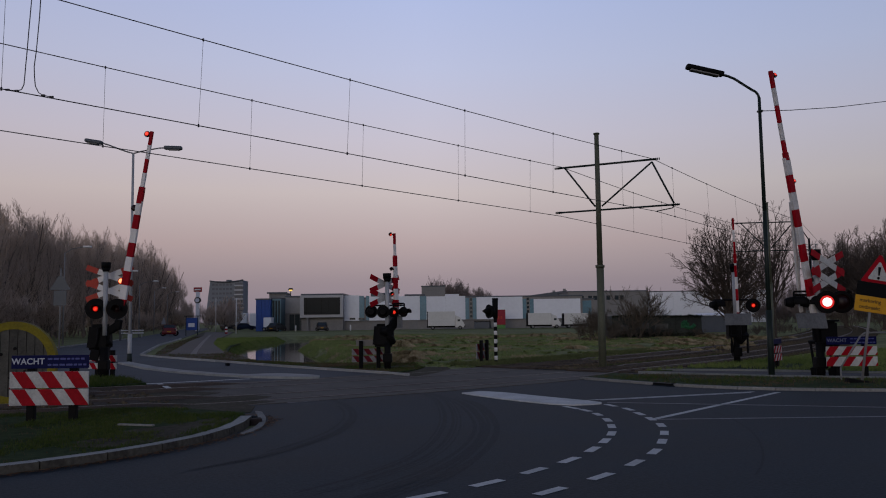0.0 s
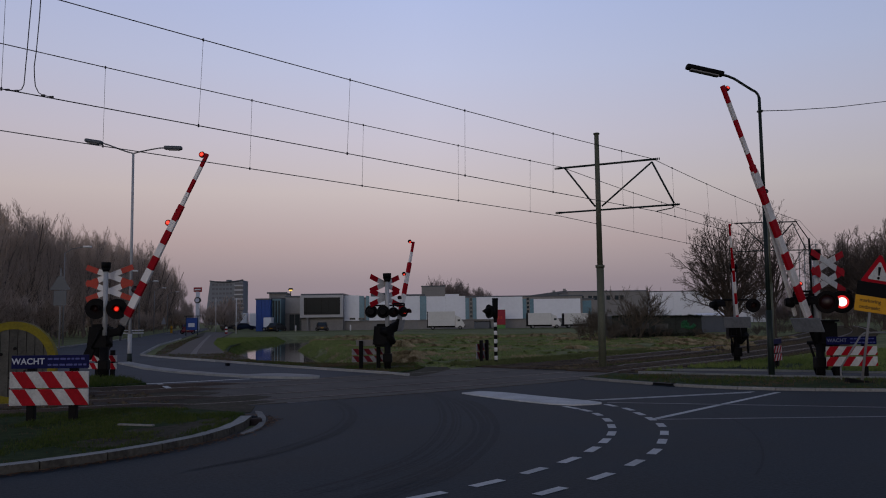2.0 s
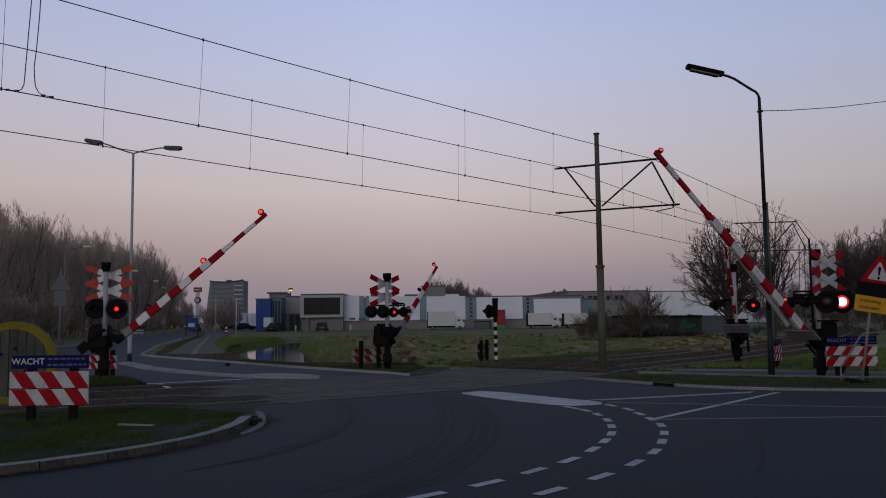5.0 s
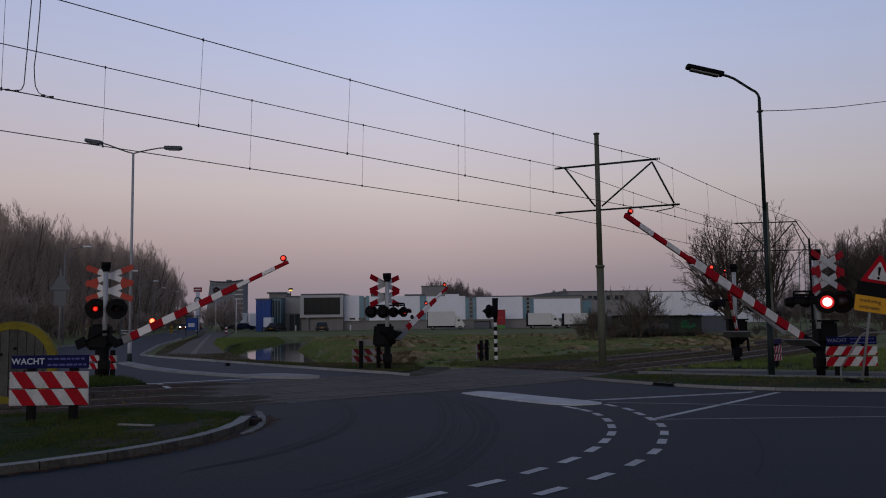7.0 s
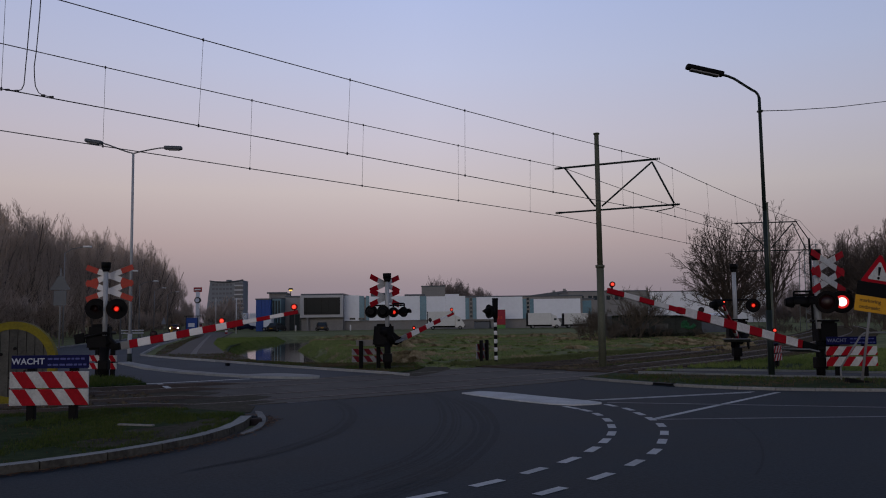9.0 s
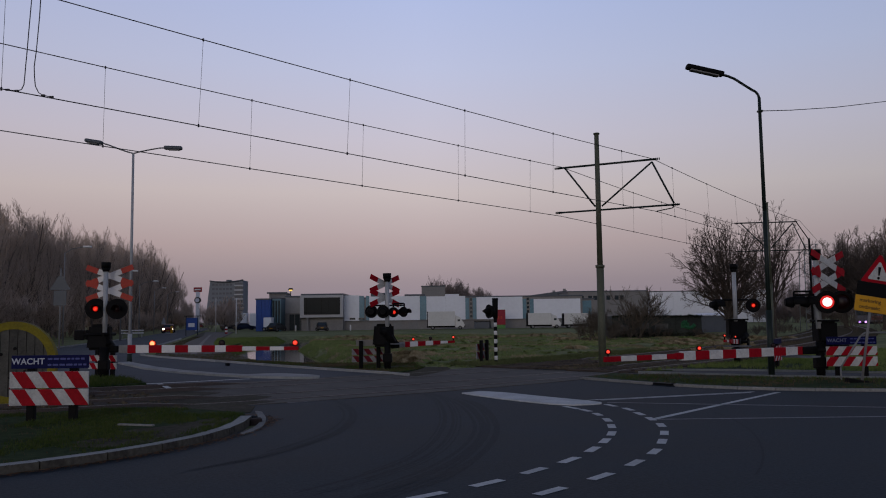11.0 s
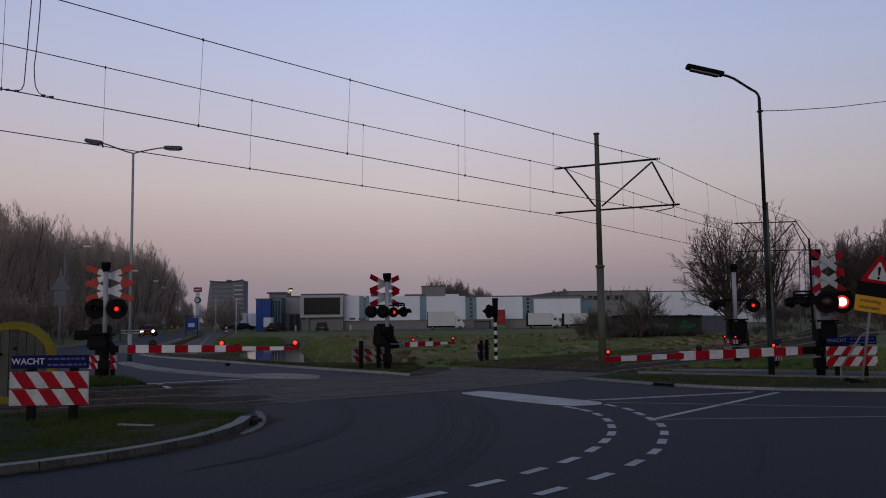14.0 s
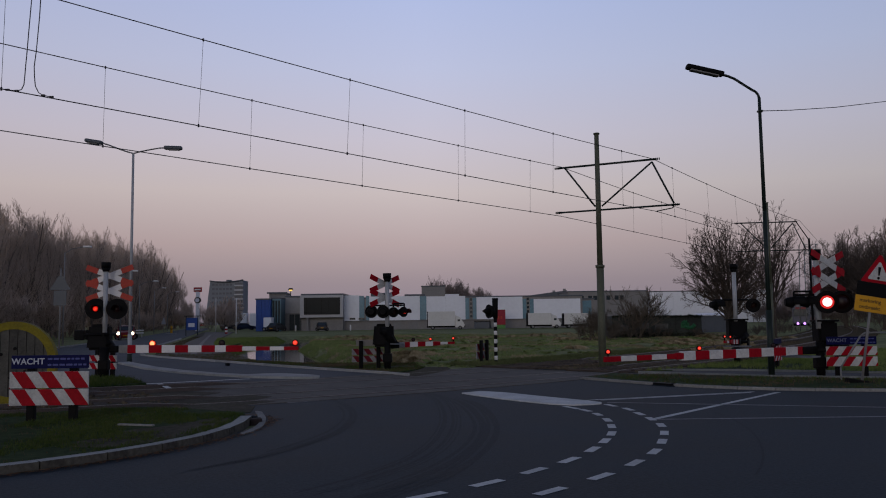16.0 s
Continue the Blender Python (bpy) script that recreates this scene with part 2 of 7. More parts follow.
# ---------------------------------------------------------------- ground, roads, tracks
ROAD_EDGE = [(-60, -30), (-30, -7), (-14, 3.4), (-8, 7.2), (-5.0, 9.45), (-4.5, 9.95), (-4.06, 10.5), (-3.62, 11.25), (-3.24, 12.1), (-3.08, 13.0), (-2.98, 13.9), (-3.06, 14.5), (-3.3, 14.95), (-3.6, 15.0)]
DECK_LEFT = [(-4.6, 15.9), (-5.6, 17.4), (-7.3, 20.8), (-7.7, 22.4)]
FAR_LEFT = [(-8.2, 23.2), (-9.3, 24.8), (-10.4, 25.9), (-12.5, 26.8), (-22, 29.5), (-23, 36), (-24, 48), (-27, 59.5), (-33.8, 91), (-72, 237)]
FAR_RIGHT = [(-66, 239), (-27.2, 87.5), (-21, 62.3), (-15.6, 43.5), (-13.2, 40.0), (-9, 34.9), (-5.9, 30.9), (-3.5, 28.1), (-1.5, 25.9), (-0.81, 24.55)]
DECK_RIGHT = [(-0.2, 26.4), (0.2, 28.3), (2.2, 28.2), (3.9, 27.6), (5.0, 26.4), (5.2, 25.0)]
KERB_RIGHT = [(3.72, 23.0), (4.57, 21.6), (5.4, 20.3), (6.4, 19.4), (7.25, 18.85), (9.35, 18.2), (20, 16.2), (60, 11.4)]


def make_ground():
    def graded(lo, hi, step, far):
        mid = list(np.arange(lo, hi + 0.01, step))
        out, s = [], step
        x = hi
        while x < far:
            s *= 1.35
            x += s
            out.append(x)
        left, s, x = [], step, lo
        while x > -far:
            s *= 1.35
            x -= s
            left.append(x)
        return left[::-1] + mid + out
    xs, ys = graded(-30, 16, 0.55, 2500), graded(28, 104, 0.55, 2500)
    verts, faces = [], []
    for y in ys:
        for x in xs:
            verts.append((x, y, ground_z(x, y)))
    n = len(xs)
    for j in range(len(ys) - 1):
        for i in range(n - 1):
            a = j * n + i
            faces.append((a, a + 1, a + n + 1, a + n))
    me = bpy.data.meshes.new("ground")
    me.from_pydata(verts, [], faces)
    me.materials.append(FIELD)
    for p in me.polygons:
        p.use_smooth = True
    tagged(new("ground", me), "flat rough winter meadow with dry patches", "ground", kind="structure")


DITCH = [(-6.3, 35.8), (-8.5, 44), (-10.6, 52), (-12.4, 60), (-13.6, 70), (-14.2, 80), (-14.4, 95)]


def ditch(x, y):
    """Distance from the edge of the ditch's water."""
    best = 99.0
    if not (30 < y < 120 and -34 < x < 4):
        return best
    for (x0, y0), (x1, y1) in zip(DITCH, DITCH[1:]):
        dx, dy = x1 - x0, y1 - y0
        k = max(0, min(1, ((x - x0) * dx + (y - y0) * dy) / (dx * dx + dy * dy)))
        best = min(best, math.hypot(x - x0 - k * dx, y - y0 - k * dy))
    return best - 0.9


def ground_z(x, y):
    """Height of the meadow: low humps, and the ditch's banks."""
    rise = min(1, max(0, (y - 31) / 8)) * min(1, max(0, (104 - y) / 12)) * min(1, max(0, (x + 8) / 3))
    z = -0.035 + (0.09 * noise.noise((x * 0.35, y * 0.35, 1.0)) + 0.05 * noise.noise((x * 0.9, y * 0.7, 4.0))) * rise
    d = ditch(x, y)
    if d < 2.0:
        z -= 0.85 * min(1, (2.0 - d) / 1.5)
    return z


def flat(name, pts, z, material, label, category, depth=0.08):
    bm = prism(B(), pts, z - depth, z)
    bmesh.ops.recalc_face_normals(bm, faces=bm.faces)
    bmesh.ops.triangulate(bm, faces=[f for f in bm.faces if len(f.verts) > 4])
    return tagged(part(name, bm, material), label, category, kind="structure")


def ribbon(name, left, right, z, material, label, category, depth=0.05):
    bm = B()
    rows = []
    for (a, b), (c, d) in zip(left, right):
        rows.append([bm.verts.new(p) for p in ((a, b, z - depth), (a, b, z), (c, d, z), (c, d, z - depth))])
    for r, s in zip(rows, rows[1:]):
        for i in range(3):
            bm.faces.new((r[i], r[i + 1], s[i + 1], s[i]))
    bmesh.ops.recalc_face_normals(bm, faces=bm.faces)
    return tagged(part(name, bm, material), label, category, kind="structure")


def stroke(name, pts, w, material, label, z=0.006):
    """A painted line along a plan path."""
    bm = B()
    prev = None
    n = len(pts)
    for i, (x, y) in enumerate(pts):
        a, b = pts[max(0, i - 1)], pts[min(n - 1, i + 1)]
        t = Vector((b[0] - a[0], b[1] - a[1])).normalized()
        q = (bm.verts.new((x - t.y * w / 2, y + t.x * w / 2, z)), bm.verts.new((x + t.y * w / 2, y - t.x * w / 2, z)))
        if prev:
            bm.faces.new((prev[0], prev[1], q[1], q[0]))
        prev = q
    return tagged(part(name, bm, material), label, "road marking", kind="structure")


def along(pts, step):
    """Even points along a plan path, with the direction."""
    out = []
    left = 0.0
    for (x0, y0), (x1, y1) in zip(pts, pts[1:]):
        L = math.hypot(x1 - x0, y1 - y0)
        s = left
        while s < L:
            out.append((x0 + (x1 - x0) * s / L, y0 + (y1 - y0) * s / L, math.degrees(math.atan2(y1 - y0, x1 - x0))))
            s += step
        left = s - L
    return out


def smooth(pts, k=2):
    for _ in range(k):
        out = [pts[0]]
        for a, b in zip(pts, pts[1:]):
            out += [(a[0] * 0.75 + b[0] * 0.25, a[1] * 0.75 + b[1] * 0.25), (a[0] * 0.25 + b[0] * 0.75, a[1] * 0.25 + b[1] * 0.75)]
        pts = out + [pts[-1]]
    return pts


make_ground()
ASPH = ROAD_EDGE + DECK_LEFT + FAR_LEFT + FAR_RIGHT + DECK_RIGHT + KERB_RIGHT + [(60, -30)]
flat("road", ASPH, 0.0, ASPHALT, "dark worn asphalt road junction at a level crossing", "road")
# paler sheet on the far road: grazing sky sheen put into the colour
SHEENASPHALT = mat("sky_sheen_asphalt", (0.041, 0.048, 0.060), 0.82, var=0.45, big=0.4, small=22, bump=0.5, spec=0.2)
flat("road", FAR_LEFT + FAR_RIGHT, 0.004, SHEENASPHALT, "asphalt beyond the crossing, paled for the sky's sheen", "road", 0.003)
# crossing deck round the rails, laid in panels
deck = ribbon("crossing_deck", [p for p in track_line(-0.7, -5.2, 5.2, 0.4)], [p for p in track_line(5.6, -5.2, 5.2, 0.4)], 0.003, BALLAST, "worn dark crossing deck laid in panels between rails", "crossing deck")
def deck_panels():
    for o0, o1 in ((-0.70, -0.07), (0.07, 1.365), (1.505, 3.48), (3.62, 4.915), (5.055, 5.6)):
        inner, outer = track_line(o0, -5.2, 5.2, 1.3), track_line(o1, -5.2, 5.2, 1.3)
        for (p, q), (r, t) in zip(zip(inner, inner[1:]), zip(outer, outer[1:])):
            k = 0.012
            quad = [(p[0] + (q[0] - p[0]) * k, p[1] + (q[1] - p[1]) * k), (q[0] - (q[0] - p[0]) * k, q[1] - (q[1] - p[1]) * k), (t[0] - (t[0] - r[0]) * k, t[1] - (t[1] - r[1]) * k), (r[0] + (t[0] - r[0]) * k, r[1] + (t[1] - r[1]) * k)]
            part("deck_panel", prism(B(), quad, 0.0, 0.012 + random.uniform(-0.002, 0.002)), DECK, deck)


deck_panels()
# ballast beds at both sides of the deck
for x0, x1 in ((-45, -5.2), (5.2, 60)):
    bed = ribbon("track_bed", track_line(-0.75, x0, x1, 0.8), track_line(5.8, x0, x1, 0.8), 0.012 if x0 < 0 else 0.035, BALLAST, "brown ballast bed of a double track", "track bed")
    sleeper = None
    for o in (0.7175, 4.2675):
        for x, y, az in along(track_line(o, max(x0, -16), min(x1, 26), 0.8), 0.65):
            if sleeper is None:
                ob = part("sleeper", box(B(), (0.24, 2.3, 0.06), (0, 0, 0), bevel=0.01), SLEEPER, bed)
                sleeper = ob.data
            else:
                ob = new("sleeper", sleeper)
                ob.parent = bed
            ob.matrix_basis = turned(x, y, 0.022 if x0 < 0 else 0.045, az)
# mud and sand carried onto the end of the deck
MUD = mat("carried_mud", (0.054, 0.049, 0.036), 0.95, var=0.5, big=0.8, small=12, bump=0.8, spec=0.05)
for o0, o1, tip in ((-0.70, -0.08, -3.7), (0.08, 1.36, -3.4), (1.51, 3.47, -3.9), (3.63, 4.9, -4.5)):
    a, b = track_line(o0, -6.4, tip - 0.6, 0.4), track_line(o1, -6.4, tip - 0.2, 0.4)
    m_ = track_line((o0 + o1) / 2, tip, tip + 1, 1.0)[0]
    flat("mud_patch", a + [m_] + b[::-1], 0.0185, MUD, "brown mud carried onto the crossing deck", "mud", 0.012)
flat("mud_patch", [(-7.2, 15.3), (-5.9, 16.0), (-4.7, 15.62), (-3.85, 15.1), (-3.55, 15.6), (-3.7, 16.6), (-4.3, 16.95), (-5.3, 16.5), (-6.6, 15.75)], 0.0145, MUD, "brown mud between verge and track", "mud", 0.012)
flat("bare_earth", smooth([(-4.75, 10.9), (-4.2, 10.75), (-3.75, 11.4), (-3.5, 12.3), (-3.42, 13.2), (-3.48, 13.9), (-3.75, 14.1), (-4.0, 13.4), (-4.25, 12.9), (-4.7, 12.5), (-4.5, 11.9), (-4.9, 11.4)], 1), 0.0945, MUD, "trodden bare earth in the grass verge", "earth", 0.01)
flat("mud_patch", [(-1.6, 26.3), (-0.84, 24.75), (-0.2, 26.45), (0.2, 28.3), (0.1, 29.3), (-0.75, 29.4), (-1.1, 27.2)], 0.02, MUD, "trodden mud at the road corner", "mud", 0.06)
# water in the ditch
ribbon("ditch_water", [(x - 2.4, y - 0.5) for x, y in smooth(DITCH)], [(x + 2.4, y + 0.5) for x, y in smooth(DITCH)], -0.42, WATERM, "still ditch water that mirrors the evening sky", "water", 0.02)
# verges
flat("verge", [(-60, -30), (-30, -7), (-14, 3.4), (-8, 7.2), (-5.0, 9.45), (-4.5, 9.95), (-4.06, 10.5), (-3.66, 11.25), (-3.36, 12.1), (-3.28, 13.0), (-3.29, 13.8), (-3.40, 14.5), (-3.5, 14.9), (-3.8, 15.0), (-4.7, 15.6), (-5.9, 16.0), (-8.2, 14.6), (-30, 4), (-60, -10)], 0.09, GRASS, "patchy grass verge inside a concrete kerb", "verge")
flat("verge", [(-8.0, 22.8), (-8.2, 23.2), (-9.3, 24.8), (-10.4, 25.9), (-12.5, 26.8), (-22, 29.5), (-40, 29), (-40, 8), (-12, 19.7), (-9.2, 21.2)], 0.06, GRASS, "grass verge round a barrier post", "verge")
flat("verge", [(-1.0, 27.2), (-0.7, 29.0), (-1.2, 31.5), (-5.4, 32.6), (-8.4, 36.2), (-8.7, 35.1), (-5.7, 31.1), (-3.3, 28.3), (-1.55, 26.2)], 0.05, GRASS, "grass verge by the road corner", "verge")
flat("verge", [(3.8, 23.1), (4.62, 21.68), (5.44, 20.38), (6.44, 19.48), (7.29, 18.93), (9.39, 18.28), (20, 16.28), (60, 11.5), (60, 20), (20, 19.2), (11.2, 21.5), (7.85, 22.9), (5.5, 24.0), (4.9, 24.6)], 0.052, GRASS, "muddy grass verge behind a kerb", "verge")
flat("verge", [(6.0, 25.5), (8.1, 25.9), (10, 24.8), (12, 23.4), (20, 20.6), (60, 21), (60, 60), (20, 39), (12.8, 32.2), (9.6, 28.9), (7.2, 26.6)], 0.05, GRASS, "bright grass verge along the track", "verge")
flat("verge", [(-8.7, 37.4), (-12.25, 47.5), (-17.25, 64), (-22.65, 86), (-18.3, 88), (-16.2, 68), (-14.6, 58), (-11.9, 46.5), (-8.9, 38.2)], 0.0, GRASS, "bright green grass strip between path and ditch", "verge")
flat("cycle_path", [(4.9, 24.7), (5.5, 24.05), (7.85, 22.95), (11.2, 21.55), (20, 19.25), (60, 20), (60, 21), (20, 20.6), (12, 23.3), (10, 24.7), (8.1, 25.8), (6.2, 25.5)], 0.03, PAVE, "grey concrete cycle path beside the track", "path")
DIRT = mat("trodden_dirt", (0.082, 0.071, 0.055), 0.95, var=0.45, big=0.5, small=6, bump=0.8, spec=0.05)
PATHSIDE = [(-8.9, 35.3), (-12.9, 40.6), (-15.0, 43.9), (-20.4, 62.6), (-26.4, 88), (-40, 140), (-35, 141), (-22.6, 86), (-17.2, 64), (-12.2, 47.5), (-8.6, 37.6)]
flat("verge", PATHSIDE, 0.028, DIRT, "thin brownish grass between kerb and cycle path", "verge")
WALKED = [(-14.69, 45.1), (-22.3, 74.15), (-28.6, 100.4), (-39.5, 140), (-35.2, 141), (-22.7, 86), (-17.3, 64), (-12.3, 47.5), (-11.6, 44.4), (-12.9, 43.2)]
flat("cycle_path", WALKED, 0.04, TILE, "brownish paved cycle path beside the road", "path")


def make_rails():
    for off in (0.0, 1.435, 3.55, 4.985):
        bm = B()
        pts = track_line(off, -45, 60, 0.8)
        prev = None
        for i, (x, y) in enumerate(pts):
            a, b = pts[max(0, i - 1)], pts[min(len(pts) - 1, i + 1)]
            t = Vector((b[0] - a[0], b[1] - a[1])).normalized()
            on = -5.6 < x < 5.4
            zt, zb = (0.022, -0.02) if on else (0.10, 0.0)
            ring = [bm.verts.new((x - t.y * s, y + t.x * s, z)) for s, z in ((-0.06, zb), (-0.035, zt), (0.035, zt), (0.06, zb))]
            if prev:
                for k in range(3):
                    bm.faces.new((prev[k], prev[k + 1], ring[k + 1], ring[k])).material_index = k % 2
            prev = ring
        bmesh.ops.recalc_face_normals(bm, faces=bm.faces)
        tagged(part("rail", bm, [RAIL, RAILHEAD]), "rust-brown steel rail with a worn head", "rail", "rails of the double track", kind="structure")


make_rails()


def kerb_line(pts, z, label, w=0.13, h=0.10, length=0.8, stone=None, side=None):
    """side: the material of the upright faces of the stones."""
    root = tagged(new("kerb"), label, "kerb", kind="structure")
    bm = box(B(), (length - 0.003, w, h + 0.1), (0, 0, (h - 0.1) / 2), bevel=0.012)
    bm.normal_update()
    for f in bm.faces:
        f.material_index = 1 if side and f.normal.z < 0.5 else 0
    spots = along(pts, length)
    me = None
    for (x, y, a0), (x1, y1, a1) in zip(spots, spots[1:]):
        if me is None:
            ob = part("kerb_stone", bm, [stone or KERB, side or KERB], root)
            me = ob.data
        else:
            ob = new("kerb_stone", me)
            ob.parent = root
        ob.matrix_basis = turned((x + x1) / 2, (y + y1) / 2, z + random.uniform(-0.003, 0.003), math.degrees(math.atan2(y1 - y, x1 - x)))


KERB_CORNER = ROAD_EDGE[1:8] + [(-3.32, 12.1), (-3.23, 13.0), (-3.25, 13.8), (-3.36, 14.5), (-3.40, 14.75)]
kerb_line(smooth(KERB_CORNER), 0.0, "low concrete kerb stones with dark brown upright faces round the verge corner", w=0.19, stone=PALEKERB, side=BROWNFACE)
kerb_line(smooth(KERB_RIGHT), 0.0, "low concrete kerb stones along the junction", h=0.062)
kerb_line(FAR_RIGHT[1:], -0.02, "pale concrete kerb stones along the far road", length=1.5, stone=PALEKERB)
kerb_line([(-8.3, 23.4), (-9.4, 24.95), (-10.5, 26.05), (-12.5, 26.95), (-22, 29.7)], -0.06, "concrete kerb stones round a verge")
kerb_line([(5.62, 24.6), (6.81, 23.65), (8.5, 22.3), (9.8, 21.75), (11.2, 21.2), (20, 18.9)], 0.0, "thin concrete edging of the cycle path", w=0.10, h=0.10, length=1.0, stone=EDGING)
kerb_line([(6.6, 25.8), (8.3, 25.35), (9.6, 24.7), (10.9, 24.0), (12.2, 23.3), (20, 20.7)], 0.0, "thin concrete edging of the cycle path", w=0.10, h=0.085, length=1.0, stone=EDGING)
kerb_line([(-23, 48), (-27.3, 59.5), (-34.1, 91)], -0.03, "concrete kerb stones along the far road", length=1.5)

flat("kerb_apron", [(-3.50, 15.72), (-3.34, 15.55), (-3.07, 14.62), (-2.92, 13.85), (-2.86, 13.3), (-2.89, 12.85), (-2.97, 12.5), (-3.03, 12.6), (-2.99, 12.95), (-2.98, 13.35), (-3.02, 13.85), (-3.12, 14.35), (-3.30, 15.0), (-3.45, 15.5)], 0.02, KERB, "worn concrete rim that curls round the end of a kerb", "kerb")
tagged(part("paving_brick", box(B(), (0.24, 0.20, 0.14), (0, 0, 0), turned(-3.12, 14.05, 0.0, -75), bevel=0.02), BRICK), "dark red brick in the end of a kerb", "brick")

# islands and markings
flat("traffic_island", smooth([(-13.17, 35.4), (-9.7, 29.6), (-6.2, 25.7), (-5.3, 26.3), (-4.6, 25.9), (-3.65, 25.0), (-3.6, 24.2), (-4.63, 24.5), (-5.9, 25.0), (-9.9, 28.9), (-13.4, 34.8)], 1), 0.07, PALEKERB, "long narrow concrete traffic island", "traffic island")
flat("traffic_island", smooth([(0.38, 18.98), (0.5, 18.7), (1.28, 17.3), (2.25, 16.05), (2.98, 16.2), (3.05, 16.6), (2.04, 17.9), (1.41, 18.9), (0.81, 19.4)], 1), 0.022, LINE, "flat white-painted traffic island in the junction", "traffic island")
for name, pts, w in (("edge_line", [(2.5, 16.95), (6.73, 18.52)], 0.09), ("edge_line", [(3.13, 17.05), (6.6, 18.33)], 0.08), ("edge_line", [(7.17, 18.31), (3.41, 13.85)], 0.12), ("stop_line", [(-8.14, 23.16), (-5.66, 24.7)], 0.22),
                     ("edge_line", [(-7.54, 22.47), (-6.63, 20.58)], 0.14)):
    stroke(name, pts, w, LINE, "white painted road line", z=0.058 if pts[0][0] == -7.54 else 0.006)
for pts in ([(3.16, 16.59), (6.32, 15.6), (7.81, 15.13), (14, 13.3)], [(3.4, 13.77), (7.12, 13.78), (14, 13.8)], [(-3.2, 17.3), (-1.2, 18.9), (2.5, 21.8)]):
    stroke("edge_line", pts, 0.11, LINEWORN, "worn white road line")
stroke("path_line", [(-12.9, 43.6), (-14.6, 49.8), (-20.2, 71), (-30.9, 112)], 0.28, PALESTRIP, "pale strip along the cycle path", z=0.046)
tagged(part("rubber_block", box(B(), (0.20, 0.12, 0.10), (0, 0, 0), turned(-8.15, 31.9, 0.07, -50), bevel=0.03), BLACK), "small black rubber block on a far kerb", "block")
root = tagged(new("drain_grate"), "dark iron drain block set in the kerb", "drain")
root.matrix_basis = turned(5.28, 20.45, 0, -56)
part("grate", box(B(), (0.55, 0.20, 0.14), (0, 0, 0.004), bevel=0.015), BLACK, root)
part("rim", box(B(), (0.62, 0.24, 0.04), (0, 0, 0.0), bevel=0.01), TYRE, root)
A1 = smooth([(2.20, 16.0), (2.51, 15.23), (2.62, 14.2), (2.53, 12.99), (2.37, 12.18), (2.14, 11.47), (1.85, 10.75), (1.44, 9.97), (0.96, 9.31), (0.42, 8.65), (-0.18, 8.08), (-1.2, 7.2)], 2)
B1 = smooth([(3.0, 16.5), (3.27, 15.4), (3.36, 14.2), (3.3, 13.05), (3.12, 12.17), (2.88, 11.36), (2.57, 10.52), (2.15, 9.73), (1.62, 8.94), (1.0, 8.22), (0.2, 7.4)], 2)


def dash_line(path, marks):
    for x, y, L in marks:
        i = min(range(1, len(path) - 1), key=lambda k: (path[k][0] - x) ** 2 + (path[k][1] - y) ** 2)
        t = Vector((path[i + 1][0] - path[i - 1][0], path[i + 1][1] - path[i - 1][1])).normalized()
        stroke("lane_dash", [(x - t.x * L / 2, y - t.y * L / 2), (x + t.x * L / 2, y + t.y * L / 2)], 0.12, LINE, "short white guide dash in the road")


dash_line(A1, [(2.33, 15.73, 0.5), (2.51, 15.23, 0.4), (2.61, 14.59, 0.4), (2.62, 13.78, 0.45), (2.53, 12.99, 0.45), (2.37, 12.18, 0.45), (2.14, 11.47, 0.45), (1.85, 10.75, 0.45), (1.44, 9.97, 0.45), (0.96, 9.31, 0.45), (0.42, 8.65, 0.45), (-0.18, 8.08, 0.45)])
dash_line(B1, [(3.12, 16.05, 0.45), (3.3, 15.33, 0.45), (3.33, 14.6, 0.45), (3.34, 13.86, 0.45), (3.3, 13.05, 0.45), (3.12, 12.17, 0.45), (2.88, 11.36, 0.45), (2.57, 10.52, 0.45), (2.15, 9.73, 0.45), (1.62, 8.94, 0.45), (1.0, 8.22, 0.45)])


# faint tyre marks that curve across the junction, each of several worn strands
rng = random.Random(12)
layer = iter(range(99))
for pts in ([(-0.9, 20.4), (-0.13, 18.63), (0.12, 15.13), (0.05, 12.39), (-0.24, 10.39), (-0.74, 9.19), (-1.5, 8.1)], [(-0.3, 18.9), (0.31, 17.05), (0.56, 13.68), (0.4, 11.62), (-0.01, 9.85), (-0.51, 8.74), (-1.1, 7.8)],
            [(0.1, 18.2), (0.64, 16.67), (0.77, 13.44), (0.53, 11.25), (0.07, 9.34), (-0.38, 8.36), (-0.9, 7.5)], [(-2.7, 18.4), (-2.07, 17.01), (-1.62, 14.96), (-1.61, 12.98), (-1.84, 11.81), (-2.24, 10.67), (-2.9, 9.6)],
            [(4.5, 16.2), (4.6, 14.4), (4.35, 12.4), (3.85, 10.6), (3.2, 9.0), (2.3, 7.6)]):
    line = smooth(pts, 3)
    for k in range(1 if pts[0][0] > 4 else 6):
        a = rng.randrange(len(line) // 4)
        b = len(line) - rng.randrange(len(line) // 4)
        off = rng.gauss(0, 0.09)
        stroke("tyre_mark", [(x + off, y - 0.2 * off) for x, y in line[a:b]], rng.uniform(0.02, 0.07), TYRE, "faint dark tyre mark curved across asphalt", z=0.0012 + 0.00012 * next(layer))


